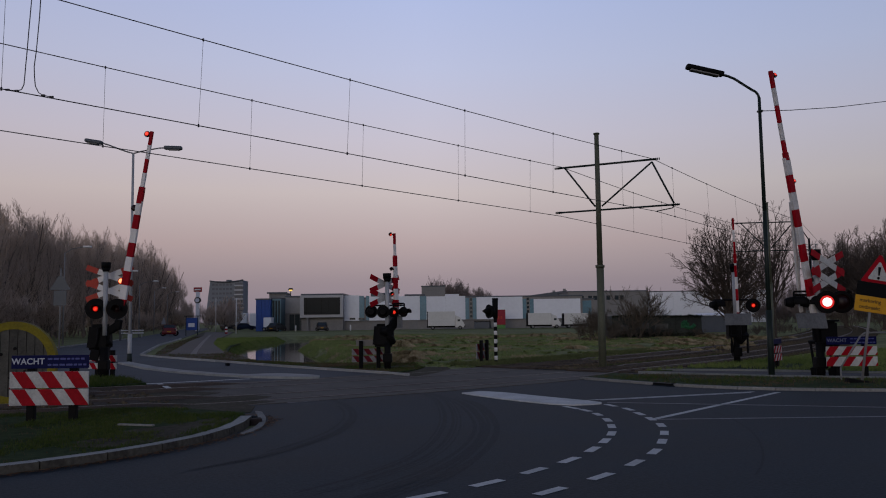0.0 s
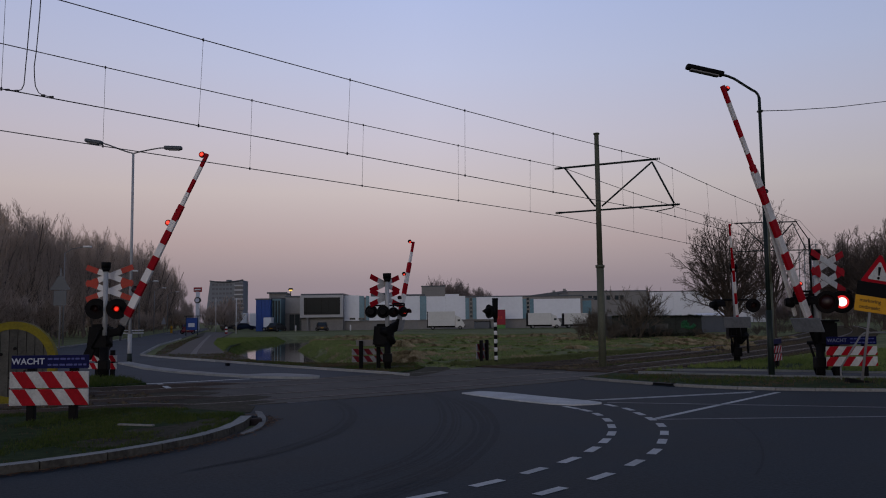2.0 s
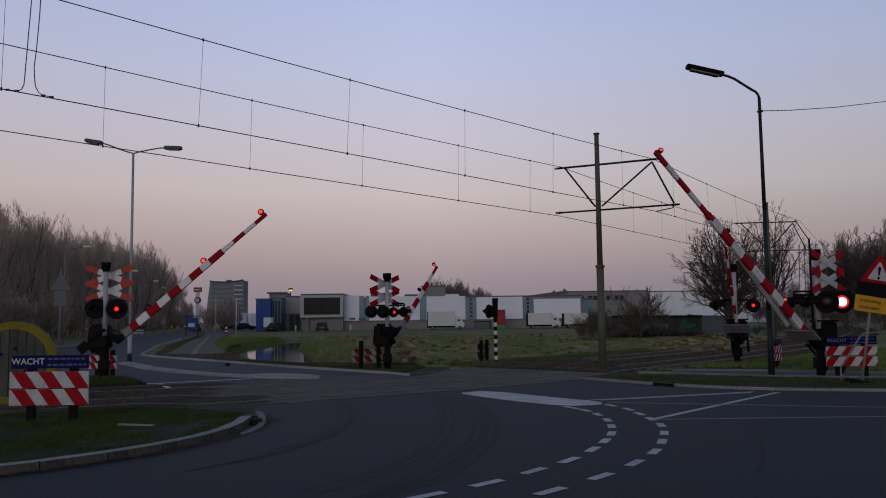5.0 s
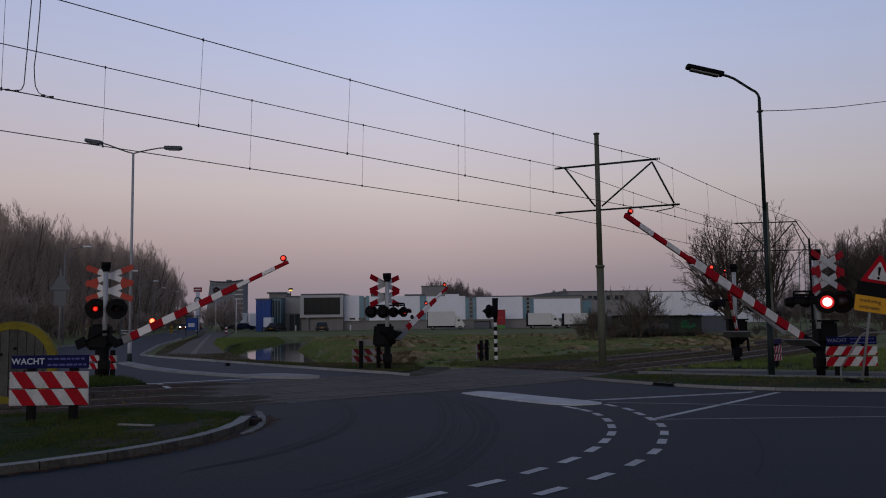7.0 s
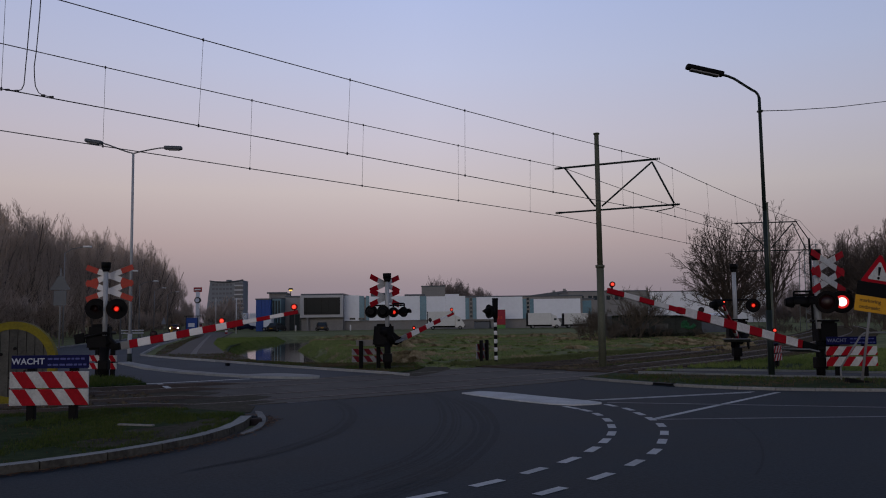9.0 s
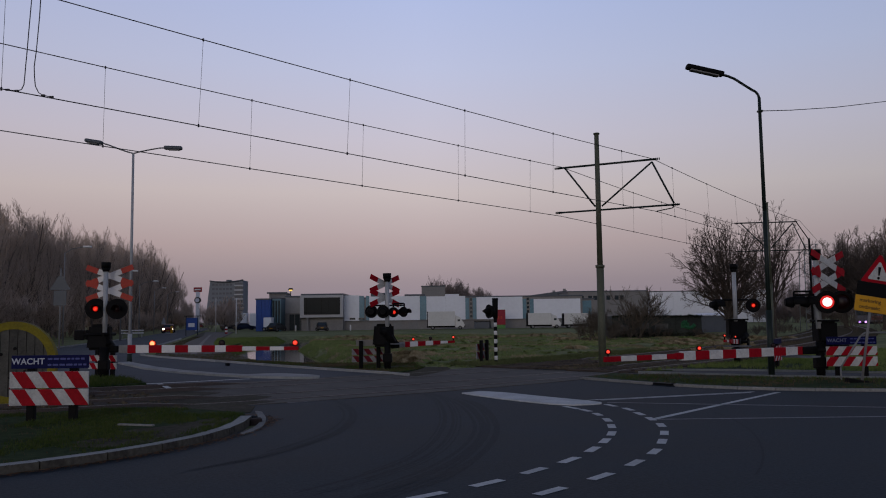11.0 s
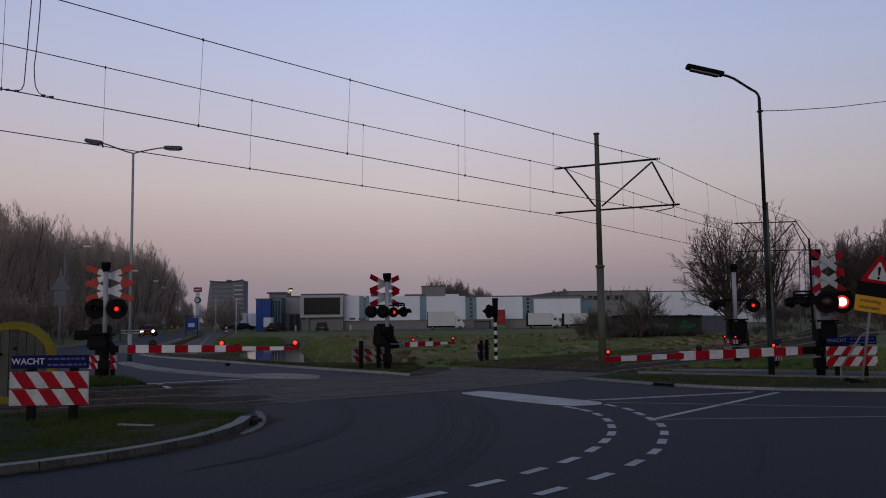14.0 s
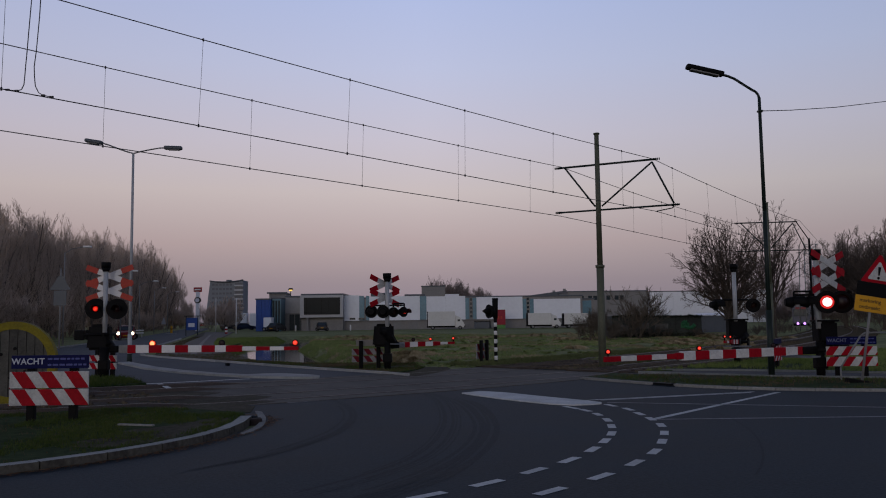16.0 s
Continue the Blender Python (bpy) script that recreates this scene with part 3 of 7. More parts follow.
# ---------------------------------------------------------------- overhead line
def catenary_mast(x, y, az, h, zc, zm, left, right, label):
    """A steel mast with two arms at contact and carrier height; az: the arms' direction."""
    root = thing("catenary_mast", turned(x, y, 0, az), label, "catenary mast", "masts of the overhead line")
    part("pole", rod(rod(B(), (0, 0, -0.3), (0, 0, h * 0.43), 0.122, 0.122, 14), (0, 0, h * 0.43), (0, 0, h), 0.095, 0.076, 14), MASTGREEN, root)
    part("pole_cap", rod(B(), (0, 0, h), (0, 0, h + 0.04), 0.11, 0.10, 14), MASTGREEN, root)
    part("collar", rod(B(), (0, 0, h * 0.43 - 0.03), (0, 0, h * 0.43 + 0.05), 0.15, 0.15, 14), MASTGREEN, root)
    part("carrier_arm", rod(B(), (-left, 0, zm), (right, 0, zm), 0.035, 0.035), DARKPOLE, root)
    part("contact_arm", rod(B(), (-left, 0, zc), (right + 0.68, 0, zc), 0.03, 0.03), DARKPOLE, root)
    part("brace", rod(B(), (-left + 0.25, 0, zm), (-0.1, 0, zc + 0.12), 0.03), DARKPOLE, root)
    part("brace", rod(B(), (right - 0.15, 0, zm - 0.08), (0.12, 0, zc + 0.12), 0.03), DARKPOLE, root)
    part("brace", rod(B(), (right - 0.15, 0, zm - 0.08), (right + 0.50, 0, zc + 0.05), 0.03), DARKPOLE, root)
    for bx, bz in ((-left, zm), (right, zm), (-left, zc), (right + 0.52, zc)):
        bm = B()
        for k in range(4):
            rod(bm, (bx - 0.09 + k * 0.055, 0, bz), (bx - 0.07 + k * 0.055, 0, bz), 0.042, 0.042, 10)
        part("insulator", bm, BLACK, root)
    part("steady_arm", tube(B(), [(right + 0.50, 0, zc), (right + 0.46, 0, zc - 0.1), (right - 0.05, 0, zc - 0.17)], 0.018), DARKPOLE, root)
    return root


ARM_AZ = -27.0
catenary_mast(5.13, 27.5, ARM_AZ, 7.71, 5.18, 6.69, 1.38, 1.95, "olive-green steel mast with double arms for the overhead line")
catenary_mast(18.35, 47.3, -8, 8.0, 5.3, 6.9, 1.72, 1.5, "distant olive-green overhead line mast with double arms")


def wire_run(name, pts, r, label, sag=0.0):
    bm = B()
    for a, b in zip(pts, pts[1:]):
        a, b = Vector(a), Vector(b)
        n = 12 if sag else 1
        row = [a.lerp(b, i / n) - Vector((0, 0, sag * 4 * (i / n) * (1 - i / n))) for i in range(n + 1)]
        tube(bm, row, r, 5)
    return tagged(part(name, bm, WIRE), label, "overhead wire", "wires of the overhead line")


def beyond(a, b, k):
    a, b = Vector(a), Vector(b)
    return tuple(a + (b - a) * k)


C1, C1m = (-7.54, 14.11, 5.68), (6.87, 27.0, 5.06)
C2, C2m = (-9.22, 17.3, 5.70), (4.10, 28.9, 5.16)
M1, M1m = (-6.89, 14.79, 7.61), (6.84, 27.0, 6.77)
M2, M2m = (-9.16, 17.08, 7.59), (4.14, 28.9, 6.88)
C1e, C2e, M1e, M2e = (20.27, 47, 5.15), (16.63, 47.4, 5.14), (20.04, 47, 6.94), (16.64, 47.4, 6.82)
wire_run("contact_wire", [beyond(C1m, C1, 1.5), C1m, C1e, (48, 100, 5.2)], 0.0108, "thin dark contact wire above the near track")
wire_run("contact_wire", [beyond(C2m, C2, 1.5), C2m, C2e, (44, 103, 5.2)], 0.0115, "thin dark contact wire above the far track")
wire_run("carrier_wire", [beyond(M1m, M1, 1.5), M1m, M1e, (48, 100, 6.9)], 0.0108, "thin dark carrier wire above the near track", 0.125)
wire_run("carrier_wire", [beyond(M2m, M2, 1.5), M2m, M2e, (44, 103, 6.9)], 0.0115, "thin dark carrier wire above the far track", 0.11)


def droppers(a, b, c, d, ks, sag):
    """Droppers at the fractions ks of the contact wire a-b, up to the carrier c-d: one fraction, or one for each wire."""
    a, b, c, d = Vector(a), Vector(b), Vector(c), Vector(d)
    run = (b - a).to_2d().normalized()
    for k in ks:
        k, kk = k if isinstance(k, tuple) else (k, None)
        p = a.lerp(b, k)
        if kk is None:
            kk = (p - c).to_2d().dot(run) / (d - c).to_2d().dot(run)
        q = c.lerp(d, kk) - Vector((0, 0, sag * 4 * kk * (1 - kk)))
        bm = rod(B(), p, q, 0.0042, 0.0042, 5)
        rod(bm, p - Vector((0, 0, 0.03)), p + Vector((0, 0, 0.03)), 0.018, 0.018, 6)
        rod(bm, q - Vector((0, 0, 0.03)), q + Vector((0, 0, 0.03)), 0.018, 0.018, 6)
        tagged(part("dropper", bm, WIRE), "thin vertical dropper wire with clamps", "dropper", "droppers of the overhead line")


droppers(beyond(C1m, C1, 1.5), C1m, beyond(M1m, M1, 1.5), M1m, [(0.334, 0.3015), (0.458, 0.4345), (0.5825, 0.566), (0.7095, 0.6975), (0.8275, 0.823), (0.941, 0.94)], 0.125)
droppers(beyond(C2m, C2, 1.5), C2m, beyond(M2m, M2, 1.5), M2m, [(0.413, 0.4145), (0.551, 0.552), (0.6825, 0.6825), (0.8195, 0.818), (0.941, 0.9405)], 0.11)
droppers(C1m, C1e, M1m, M1e, [0.08, 0.25, 0.42, 0.6, 0.8], 0.125)
droppers(C2m, C2e, M2m, M2e, [0.14, 0.3, 0.45, 0.6, 0.8], 0.11)
# two looping feeder cables with clamps on the contact wire
for y, xs, zs in ((14.3, (-7.12, -7.14, -7.17, -7.19, -7.21, -7.22, -7.23, -7.27, -7.35, -7.51), (7.92, 7.31, 6.8, 6.43, 6.12, 5.94, 5.8, 5.71, 5.69, 5.71)),
                  (14.5, (-7.06, -7.08, -7.09, -7.13, -7.16, -7.15, -7.13, -7.07, -6.99, -6.84), (8.01, 7.39, 7.08, 6.46, 6.18, 6.0, 5.83, 5.71, 5.66, 5.63))):
    bm = tube(B(), [(x, y, z) for x, z in zip(xs, zs)], 0.0085, 6)
    for k in (8, 9):
        box(bm, (0.07, 0.04, 0.035), (xs[k], y, zs[k]), bevel=0.01)
    tagged(part("feeder_cable", bm, WIRE), "looping feeder cable clamped to the contact wire", "cable", "feeder cables")


# ---------------------------------------------------------------- lamps
LAMPPOLE = mat("pale_galvanised_pole", (0.33, 0.345, 0.36), 0.55, 0.1, var=0.15, big=2, small=30)


def street_lamp_double(x, y, h, label):
    root = thing("street_lamp", turned(x, y, 0, 0), label, "street lamp", "street lamps")
    part("pole", rod(rod(B(), (0, 0, 0), (0, 0, 1.2), 0.09, 0.09, 12), (0, 0, 1.2), (0, 0, h), 0.068, 0.050, 12), LAMPPOLE, root)
    part("foot", rod(B(), (0, 0, -0.05), (0, 0, 0.38), 0.115, 0.105, 12), DARKPOLE, root, "dark painted foot")
    for s in (-1, 1):
        pts = [(0, 0, h), (s * 0.35, -0.02, h + 0.08), (s * 0.8, -0.04, h + 0.16), (s * 1.15, -0.05, h + 0.21), (s * 1.42, -0.05, h + 0.22)]
        if s < 0:
            pts = [(0, 0, h), (s * 0.4, 0.03, h + 0.12), (s * 0.8, 0.06, h + 0.28), (s * 1.15, 0.1, h + 0.42), (s * 1.45, 0.12, h + 0.51)]
        droop = radians(2 if s > 0 else 10)
        part("arm", tube(B(), pts, 0.03, 8), GREYPOLE, root)
        ex, ey, ez = pts[-1]
        m = Matrix.Translation((ex, ey, ez)) @ Matrix.Rotation(droop, 4, "Y")
        head = box(B(), (0.78, 0.28, 0.17), (s * 0.32, 0, 0), m, bevel=0.075)
        part("lamp_head", head, SIGNBACK, root)
        part("diffuser", box(B(), (0.5, 0.19, 0.04), (s * 0.36, 0, -0.085), m, bevel=0.015), GREYPOLE, root, "pale lamp cover")
    return root


street_lamp_double(-13.37, 36.0, 8.99, "tall grey double-armed street lamp on a traffic island")


def bowed_lamp():
    root = thing("street_lamp", turned(8.79, 22.83, 0, 0), "dark green bowed street lamp with a long head", "street lamp", "street lamps")
    part("pole", rod(rod(rod(B(), (0, 0, -0.05), (0, 0, 1.8), 0.085, 0.085, 12), (0, 0, 1.8), (0.0, 0, 4.5), 0.066, 0.054, 12), (0.0, 0, 4.49), (-0.01, 0, 7.65), 0.054, 0.042, 12), DARKPOLE, root)
    c = [(-0.01, 0, 7.64), (-0.04, 0, 7.74), (-0.10, 0, 7.82), (-0.21, 0, 7.88), (-0.45, 0, 8.04), (-0.67, 0, 8.19), (-0.85, 0, 8.27), (-1.0, 0, 8.31)]
    part("arm", tube(B(), c, 0.035, 10), DARKPOLE, root)
    mm = Matrix.Translation((-1.48, 0, 8.44)) @ Matrix.Rotation(radians(13.5), 4, "Y")
    part("lamp_head", box(B(), (1.05, 0.26, 0.13), (0, 0, 0), mm, bevel=0.05), BLACK, root)
    part("diffuser", box(B(), (0.8, 0.20, 0.05), (0.0, 0, -0.075), mm, bevel=0.02), GREYPOLE, root, "dull translucent lamp cover")
    part("wire_clamp", box(B(), (0.14, 0.14, 0.05), (0, 0, 7.27), bevel=0.01), DARKPOLE, root)


bowed_lamp()
tagged(part("guy_wire", tube(B(), [(8.78, 22.8, 7.27), (10.14, 24, 7.58), (12.41, 26, 8.15), (15.06, 28, 8.83), (24, 35, 11.2)], 0.012, 5), WIRE), "thin cable strung from a lamp post", "cable")


# ---------------------------------------------------------------- level crossing barriers
CYCLES = ((1.85, 0.655), (2.13, 0.632))   # first change and half period of the two flasher units
SPINS = []   # (object, pose, first phase)
BOOMS = []   # (object, pivot, azimuth, angle offset)


def flasher(name, parent, m, r, phase, material, label="", steady=False):
    """A round lamp element, lit on one face and dark on the other, that turns about its upright axis to flash."""
    bm = B()
    lens(bm, r, r * 0.45, Matrix.Identity(4), 18, 0, 2, True)
    lens(bm, r, r * 0.45, Matrix.Rotation(math.pi, 4, "Z"), 18, 1)
    ob = part(name, bm, [material, DULL, WHITECORE if material is HOTTER else (YELLOWCORE if material is GLARE else HALO)], parent, label, m)
    if not steady:
        SPINS.append((ob, m, phase))
    return ob


def signal_head(root, x, y, z, az, phase, r=0.115, material=None, lit=True, back=0.24, hood=0.26):
    """A black round target board with hood and lamp that faces az (degrees from the -y side)."""
    m = turned(x, y, z, az)
    bm = B()
    rod(bm, (0, 0.02, 0), (0, 0.05, 0), back, back, 24)
    rod(bm, (0, 0.05, 0), (0, 0.22, 0), 0.15, 0.10, 16)
    part("target_board", bm, BLACK, root, m=m)
    bm = B()
    n = 14
    prev = None
    for i in range(n + 1):
        a = math.pi * (-0.12 + 1.24 * i / n)
        R = r + 0.035
        q = [bm.verts.new((R * k * math.cos(a), yy, R * k * math.sin(a))) for k, yy in ((1, 0.02), (1, -hood), (1.06, -hood), (1.06, 0.02))]
        if prev:
            for k in range(4):
                bm.faces.new((prev[k], prev[(k + 1) % 4], q[(k + 1) % 4], q[k]))
        prev = q
    part("hood", bm, BLACK, root, m=m)
    if lit:
        flasher("signal_lens", root, m @ Matrix.Translation((0, -0.03, 0)), r, phase, material or HOT, "red warning lamp")
    else:
        part("signal_lens", lens(B(), r, 0.04, Matrix.Identity(4)), DULL, root, "unlit red lamp", m=m)


def bracket_loop(root, x0, x1, z):
    """The square steel loop that carries a pair of lamps."""
    part("bracket", tube(B(), [(x0, 0.02, z - 0.1), (x0, 0.02, z + 0.27), (x1, 0.02, z + 0.27), (x1, 0.02, z - 0.1)], 0.026, 8), BLACK, root)


def cross_sign(root, z, az, w, tip, dx=0.0, face=None):
    """Two crossed pairs of white boards with coloured tips, one above the other."""
    m = turned(dx, 0, z, az)
    for dz in (0.23, -0.23):
        for s in (1, -1):
            a = math.radians(20.5) * s
            mm = m @ Matrix.Translation((0, (0.29 if az == 0 else 0.105) + (0.012 if s > 0 else 0), dz)) @ Matrix.Rotation(-a, 4, "Y")
            part("cross_board", box(B(), (w, 0.012, 0.165), (0, 0, 0), mm), face or WHITE, root)
            for e in (-1, 1):
                part("board_tip", box(B(), (w * 0.25, 0.016, 0.169), (e * w * 0.378, 0, 0), mm), tip, root, "red tip of the board")


def boom_part(root, pivot, az, L, lamps, bands, thick=0.19, swing="L", plate=False, drop=0.0):
    """A tapered red and white boom along local x, its pivot at the origin."""
    bm = B()
    x0, x1 = 0.15, 0.74 if L > 7 else 0.62
    if drop:
        # cranked arm that carries the boom below its pivot
        x1 = 0.78 if L < 5 else 0.86
        tilt = math.atan2(drop, 0.36)
        box(bm, (0.68, 0.16, 0.30 if L < 5 else 0.24), (0, 0, 0), Matrix.Translation((0.16, 0, -drop * 0.5)) @ Matrix.Rotation(tilt, 4, "Y"), bevel=0.05)
        box(bm, (0.30, 0.14, 0.21), (0.37, 0, -drop), bevel=0.04)
        rod(bm, (0, -0.16, 0), (0, 0.16, 0), 0.15, 0.15, 14)
    else:
        box(bm, (x1 - x0 + 0.1, 0.14, 0.2), ((x0 + x1) / 2, 0, 0), bevel=0.03)
    boom = part("boom", bm, BLACK, root, "barrier boom")
    BOOMS.append((boom, pivot, az, swing))
    n = bands
    if drop:
        part("clamp", box(B(), (0.31, 0.09, thick * 0.98), (x1 - 0.14, 0, -drop), bevel=0.02), GREYPOLE, boom, "bare grey metal clamp")
    short = 0.35 if drop else 0.5 if L > 7 else 0.0
    for i in range(n):
        a, b = (x1 + (L - x1) * max(0.0, j - short) / (n - short) for j in (i, i + 1))
        h = thick * (1 - 0.40 * (i / n)) * (0.68 if i > n * 0.62 else 1)
        if L > 7:
            h = thick * (0.82 if i < n * 0.66 else 0.46)
        elif swing == "F":
            h = thick * (1.15 if i < n * 0.5 else 0.55)
        part("band", box(B(), (b - a, 0.05 + h * 0.2, h), ((a + b) / 2, 0, -drop), bevel=0.012), RED if i % 2 == (n - 1) % 2 else (SHADEWHITE if L > 7 else WHITE), boom)
    xs = x1 + (L - x1) * (0.66 if L > 7 else 0.62)
    part("joint_sleeve", box(B(), (0.22 if L > 7 else 0.34, 0.1, thick * (0.60 if L > 7 else 0.78)), (xs, 0, -drop), bevel=0.02), RED, boom)
    # stay rods beneath the first half
    if L > 7:
        part("stay", box(B(), (L * 0.40, 0.06, 0.11), (0, 0, 0), Matrix.Translation((L * 0.335, -0.23, 0)) @ Matrix.Rotation(radians(5.5), 4, "Z"), bevel=0.015), SHADEWHITE, boom, "white stay bar")
    for k, phase, steady in lamps:
        x = L * k
        r = (0.096 if k < 0.4 else 0.082) if drop and L > 5 else 0.052 if L > 5 else 0.05 if L < 4 else 0.036
        bm = B()
        m = Matrix.Translation((x, 0, 0.16 - drop)) @ Matrix.Rotation(radians(-az), 4, "Z")
        rod(bm, (x, 0, 0.02 - drop), (x, 0, 0.13 - drop), 0.02)
        rod(bm, m @ Vector((0, 0.05, 0)), m @ Vector((0, -0.01, 0)), r + 0.012, r + 0.012, 14)
        part("lamp_housing", bm, BLACK, boom)
        flasher("boom_lamp", boom, m, r, phase, GLARE if drop and L > 5 and k < 0.4 else HOT, "red boom lamp", steady)
    if plate:
        part("cover_plate", box(B(), (0.40, 0.62 if drop else 0.86, 0.04), (0, 0, 0), Matrix.Translation((0.30, 0, -0.42) if drop else (0.80, 0, -0.15)) @ Matrix.Rotation(radians(2), 4, "Y"), bevel=0.012), PLATE, boom, "grey cover plate")
    if L < 4:
        return boom
    # counterweight arms at the back
    back = 0.55 if L > 5 else 0.12
    bm = B()
    for s in (-1, 1):
        rod(bm, (0.15, s * 0.26, 0), (-back, s * 0.26, -0.02), 0.035)
        box(bm, (0.34, 0.07, 0.30), (-back - 0.07, s * 0.26, -0.02), bevel=0.03)
    rod(bm, (0.2, -0.3, 0), (0.2, 0.3, 0), 0.05)
    part("counterweight", bm, BLACK, boom)
    return boom


def barrier(x, y, h, az, L, pivot, label, cross, heads, lamps, bands, housing, thick=0.19, swing="L", drop=0.0):
    """pivot: the boom's pivot in the world; cross: (height, azimuth, width, tips, offset) or None; housing: (offset, width, bottom, top)."""
    root = thing("level_crossing_barrier", turned(x, y, 0, 0), label, "crossing barrier", "barriers of the level crossing")
    part("post", rod(B(), (0, 0, 1.3), (0, 0, h - 0.25), 0.07, 0.07, 14), LAMPPOLE, root, "pale grey steel post")
    r = 0.15 if az < 0 else 0.115
    bm = rod(rod(B(), (0, 0, -0.1), (0, 0, 0.95), r, r * 0.9, 14), (0, 0, -0.1), (0, 0, 0.07), r + 0.09, r + 0.07, 14)
    box(bm, (0.30, 0.28, 0.30), (0, 0, 0.42), bevel=0.04)
    part("pedestal", bm, BLACK, root, "black pedestal")
    part("bell_cap", rod(rod(B(), (0, 0, h - 0.28), (0, 0, h - 0.17), 0.09, 0.13, 14), (0, 0, h - 0.17), (0, 0, h), 0.135, 0.14, 14), BLACK, root, "black bell housing")
    off, w, z0, z1 = housing
    bm = box(B(), (w, 0.42, z1 - z0), (off, 0.14, (z0 + z1) / 2))
    if swing in "LM":
        # a hood that narrows towards its rounded top
        for v in bm.verts:
            if v.co.z > z0 + 0.1:
                v.co.x, v.co.y = off + 0.02 + (v.co.x - off) * 0.86, 0.14 + (v.co.y - 0.14) * 0.85
        bmesh.ops.bevel(bm, geom=list(bm.edges), offset=0.08, segments=3, affect="EDGES")
    else:
        bmesh.ops.bevel(bm, geom=list(bm.edges), offset=0.06, segments=2, affect="EDGES")
        box(bm, (w + 0.06, 0.48, 0.05), (off, 0.14, z1), bevel=0.015)
    rod(bm, (off + w / 2 - 0.05, 0.05, z0 + 0.12), (pivot[0] - x, pivot[1] - y, pivot[2]), 0.13, 0.11, 12)
    part("drive_box", bm, BLACK, root, "black barrier drive housing")
    if cross:
        cross_sign(root, *cross)
    for hd in heads:
        signal_head(root, *hd)
    if heads:
        xs = [hd[0] for hd in heads]
        part("bracket", rod(B(), (min(xs), 0.03, heads[0][2] + 0.2), (max(xs), 0.03, heads[0][2] + 0.2), 0.028), BLACK, root)
    boom_part(root, Vector((pivot[0] - x, pivot[1] - y, pivot[2])), az, L, lamps, bands, thick, swing, plate=az > 0, drop=drop)
    return root


barrier(-10.19, 25.4, 3.5, -12.9, 6.30, (-10.30, 25.55, 1.337), "level crossing barrier with crossed boards and red lamps on grass", (2.88, 0, 1.5, ORANGE),
        [(-0.24, -0.12, 2.10, 12, 0, 0.08, None, True, 0.31), (0.39, -0.12, 2.09, 12, 1, 0.08, None, True, 0.31)],
        [(0.265, 0, False), (0.622, 1, False), (0.985, 0, True)], 13, (-0.20, 0.70, 0.86, 1.64), thick=0.245, swing="L", drop=0.45)
# cross in the greyer white: its shadow side is put into the colour
meadow_barrier = barrier(-1.86, 27.8, 3.2, 46.3, 3.24, (-1.88, 27.7, 1.29), "level crossing barrier with crossed boards seen from behind", (2.62, 46, 1.35, RED, 0.0, BOARD),
        [(-0.52, -0.05, 1.94, 180, 0, 0.115, None, False, 0.21), (-0.13, -0.1, 1.93, 180, 0, 0.115, None, False, 0.21), (0.22, -0.12, 1.91, 20, 2, 0.065, None, True, 0.17), (0.56, -0.05, 1.92, 40, 3, 0.065, None, True, 0.17)],
        [(0.375, 2, False), (0.63, 3, False), (0.985, 0, True)], 7, (-0.14, 0.72, 0.78, 1.54), thick=0.18, swing="M", drop=0.46)
# this cross too has dusk shade in its white
kerb_barrier = barrier(9.75, 22.0, 3.36, 210.5, 7.36, (9.80, 22.08, 0.75), "level crossing barrier with bright red lamps beside a kerb", (2.78, 34, 1.54, RED, 0.42, BOARD),
        [(0.11, -0.3, 1.98, -20, 0, 0.17, HOTTER, True, 0.29, 0.09), (0.49, -0.3, 1.98, -20, 1, 0.17, HOTTER, True, 0.29, 0.09), (-0.62, 0, 1.99, 80, 0, 0.115, None, False, 0.14), (-0.22, 0, 1.99, 80, 0, 0.115, None, False, 0.14)],
        [(0.25, 1, False), (0.605, 0, False), (0.985, 0, True)], 15, (0.22, 0.50, 0.92, 1.5), thick=0.255, swing="R")
barrier(10.08, 29.2, 3.45, 245.0, 4.25, (10.12, 29.0, 0.77), "level crossing barrier beside a cycle path", None,
        [(0.59, -0.1, 2.01, -10, 2, 0.07), (-0.65, 0, 2.04, 100, 0, 0.115, None, False, 0.2)],
        [(0.3, 2, False), (0.65, 3, False), (0.985, 0, True)], 9, (0.07, 0.64, 0.9, 1.53), thick=0.13, swing="F")

bracket_loop(kerb_barrier, -0.60, -0.18, 2.0)
bracket_loop(meadow_barrier, 0.20, 0.56, 1.93)

# slim poles beside the distant track
root = thing("signal_pole", turned(22.7, 52, 0, 0), "slim dark pole beside the distant track", "pole")
part("pole", rod(B(), (0, 0, 0), (0, 0, 6.4), 0.075, 0.06, 10), BLACK, root)
part("brace", rod(B(), (0, 0, 6.3), (-1.25, -1.0, 7.45), 0.03), BLACK, root)
root = thing("lattice_mast", turned(38.2, 88, 0, 0), "distant steel lattice mast among bare trees", "lattice mast")
bm = B()
for sx, sy in ((-1, -1), (1, -1), (1, 1), (-1, 1)):
    rod(bm, (sx * 0.8, sy * 0.8, 0), (sx * 0.6, sy * 0.6, 9), 0.05)
part("legs", bm, STEEL, root)
bm = B()
for k in range(9):
    rod(bm, (-0.78, -0.78, k), (0.75, -0.75, k + 1), 0.035)
    rod(bm, (0.78, -0.78, k), (-0.75, -0.75, k + 1), 0.035)
    rod(bm, (-0.78, -0.78, k + 1), (0.78, -0.78, k + 1), 0.035)
part("lattice", bm, STEEL, root)


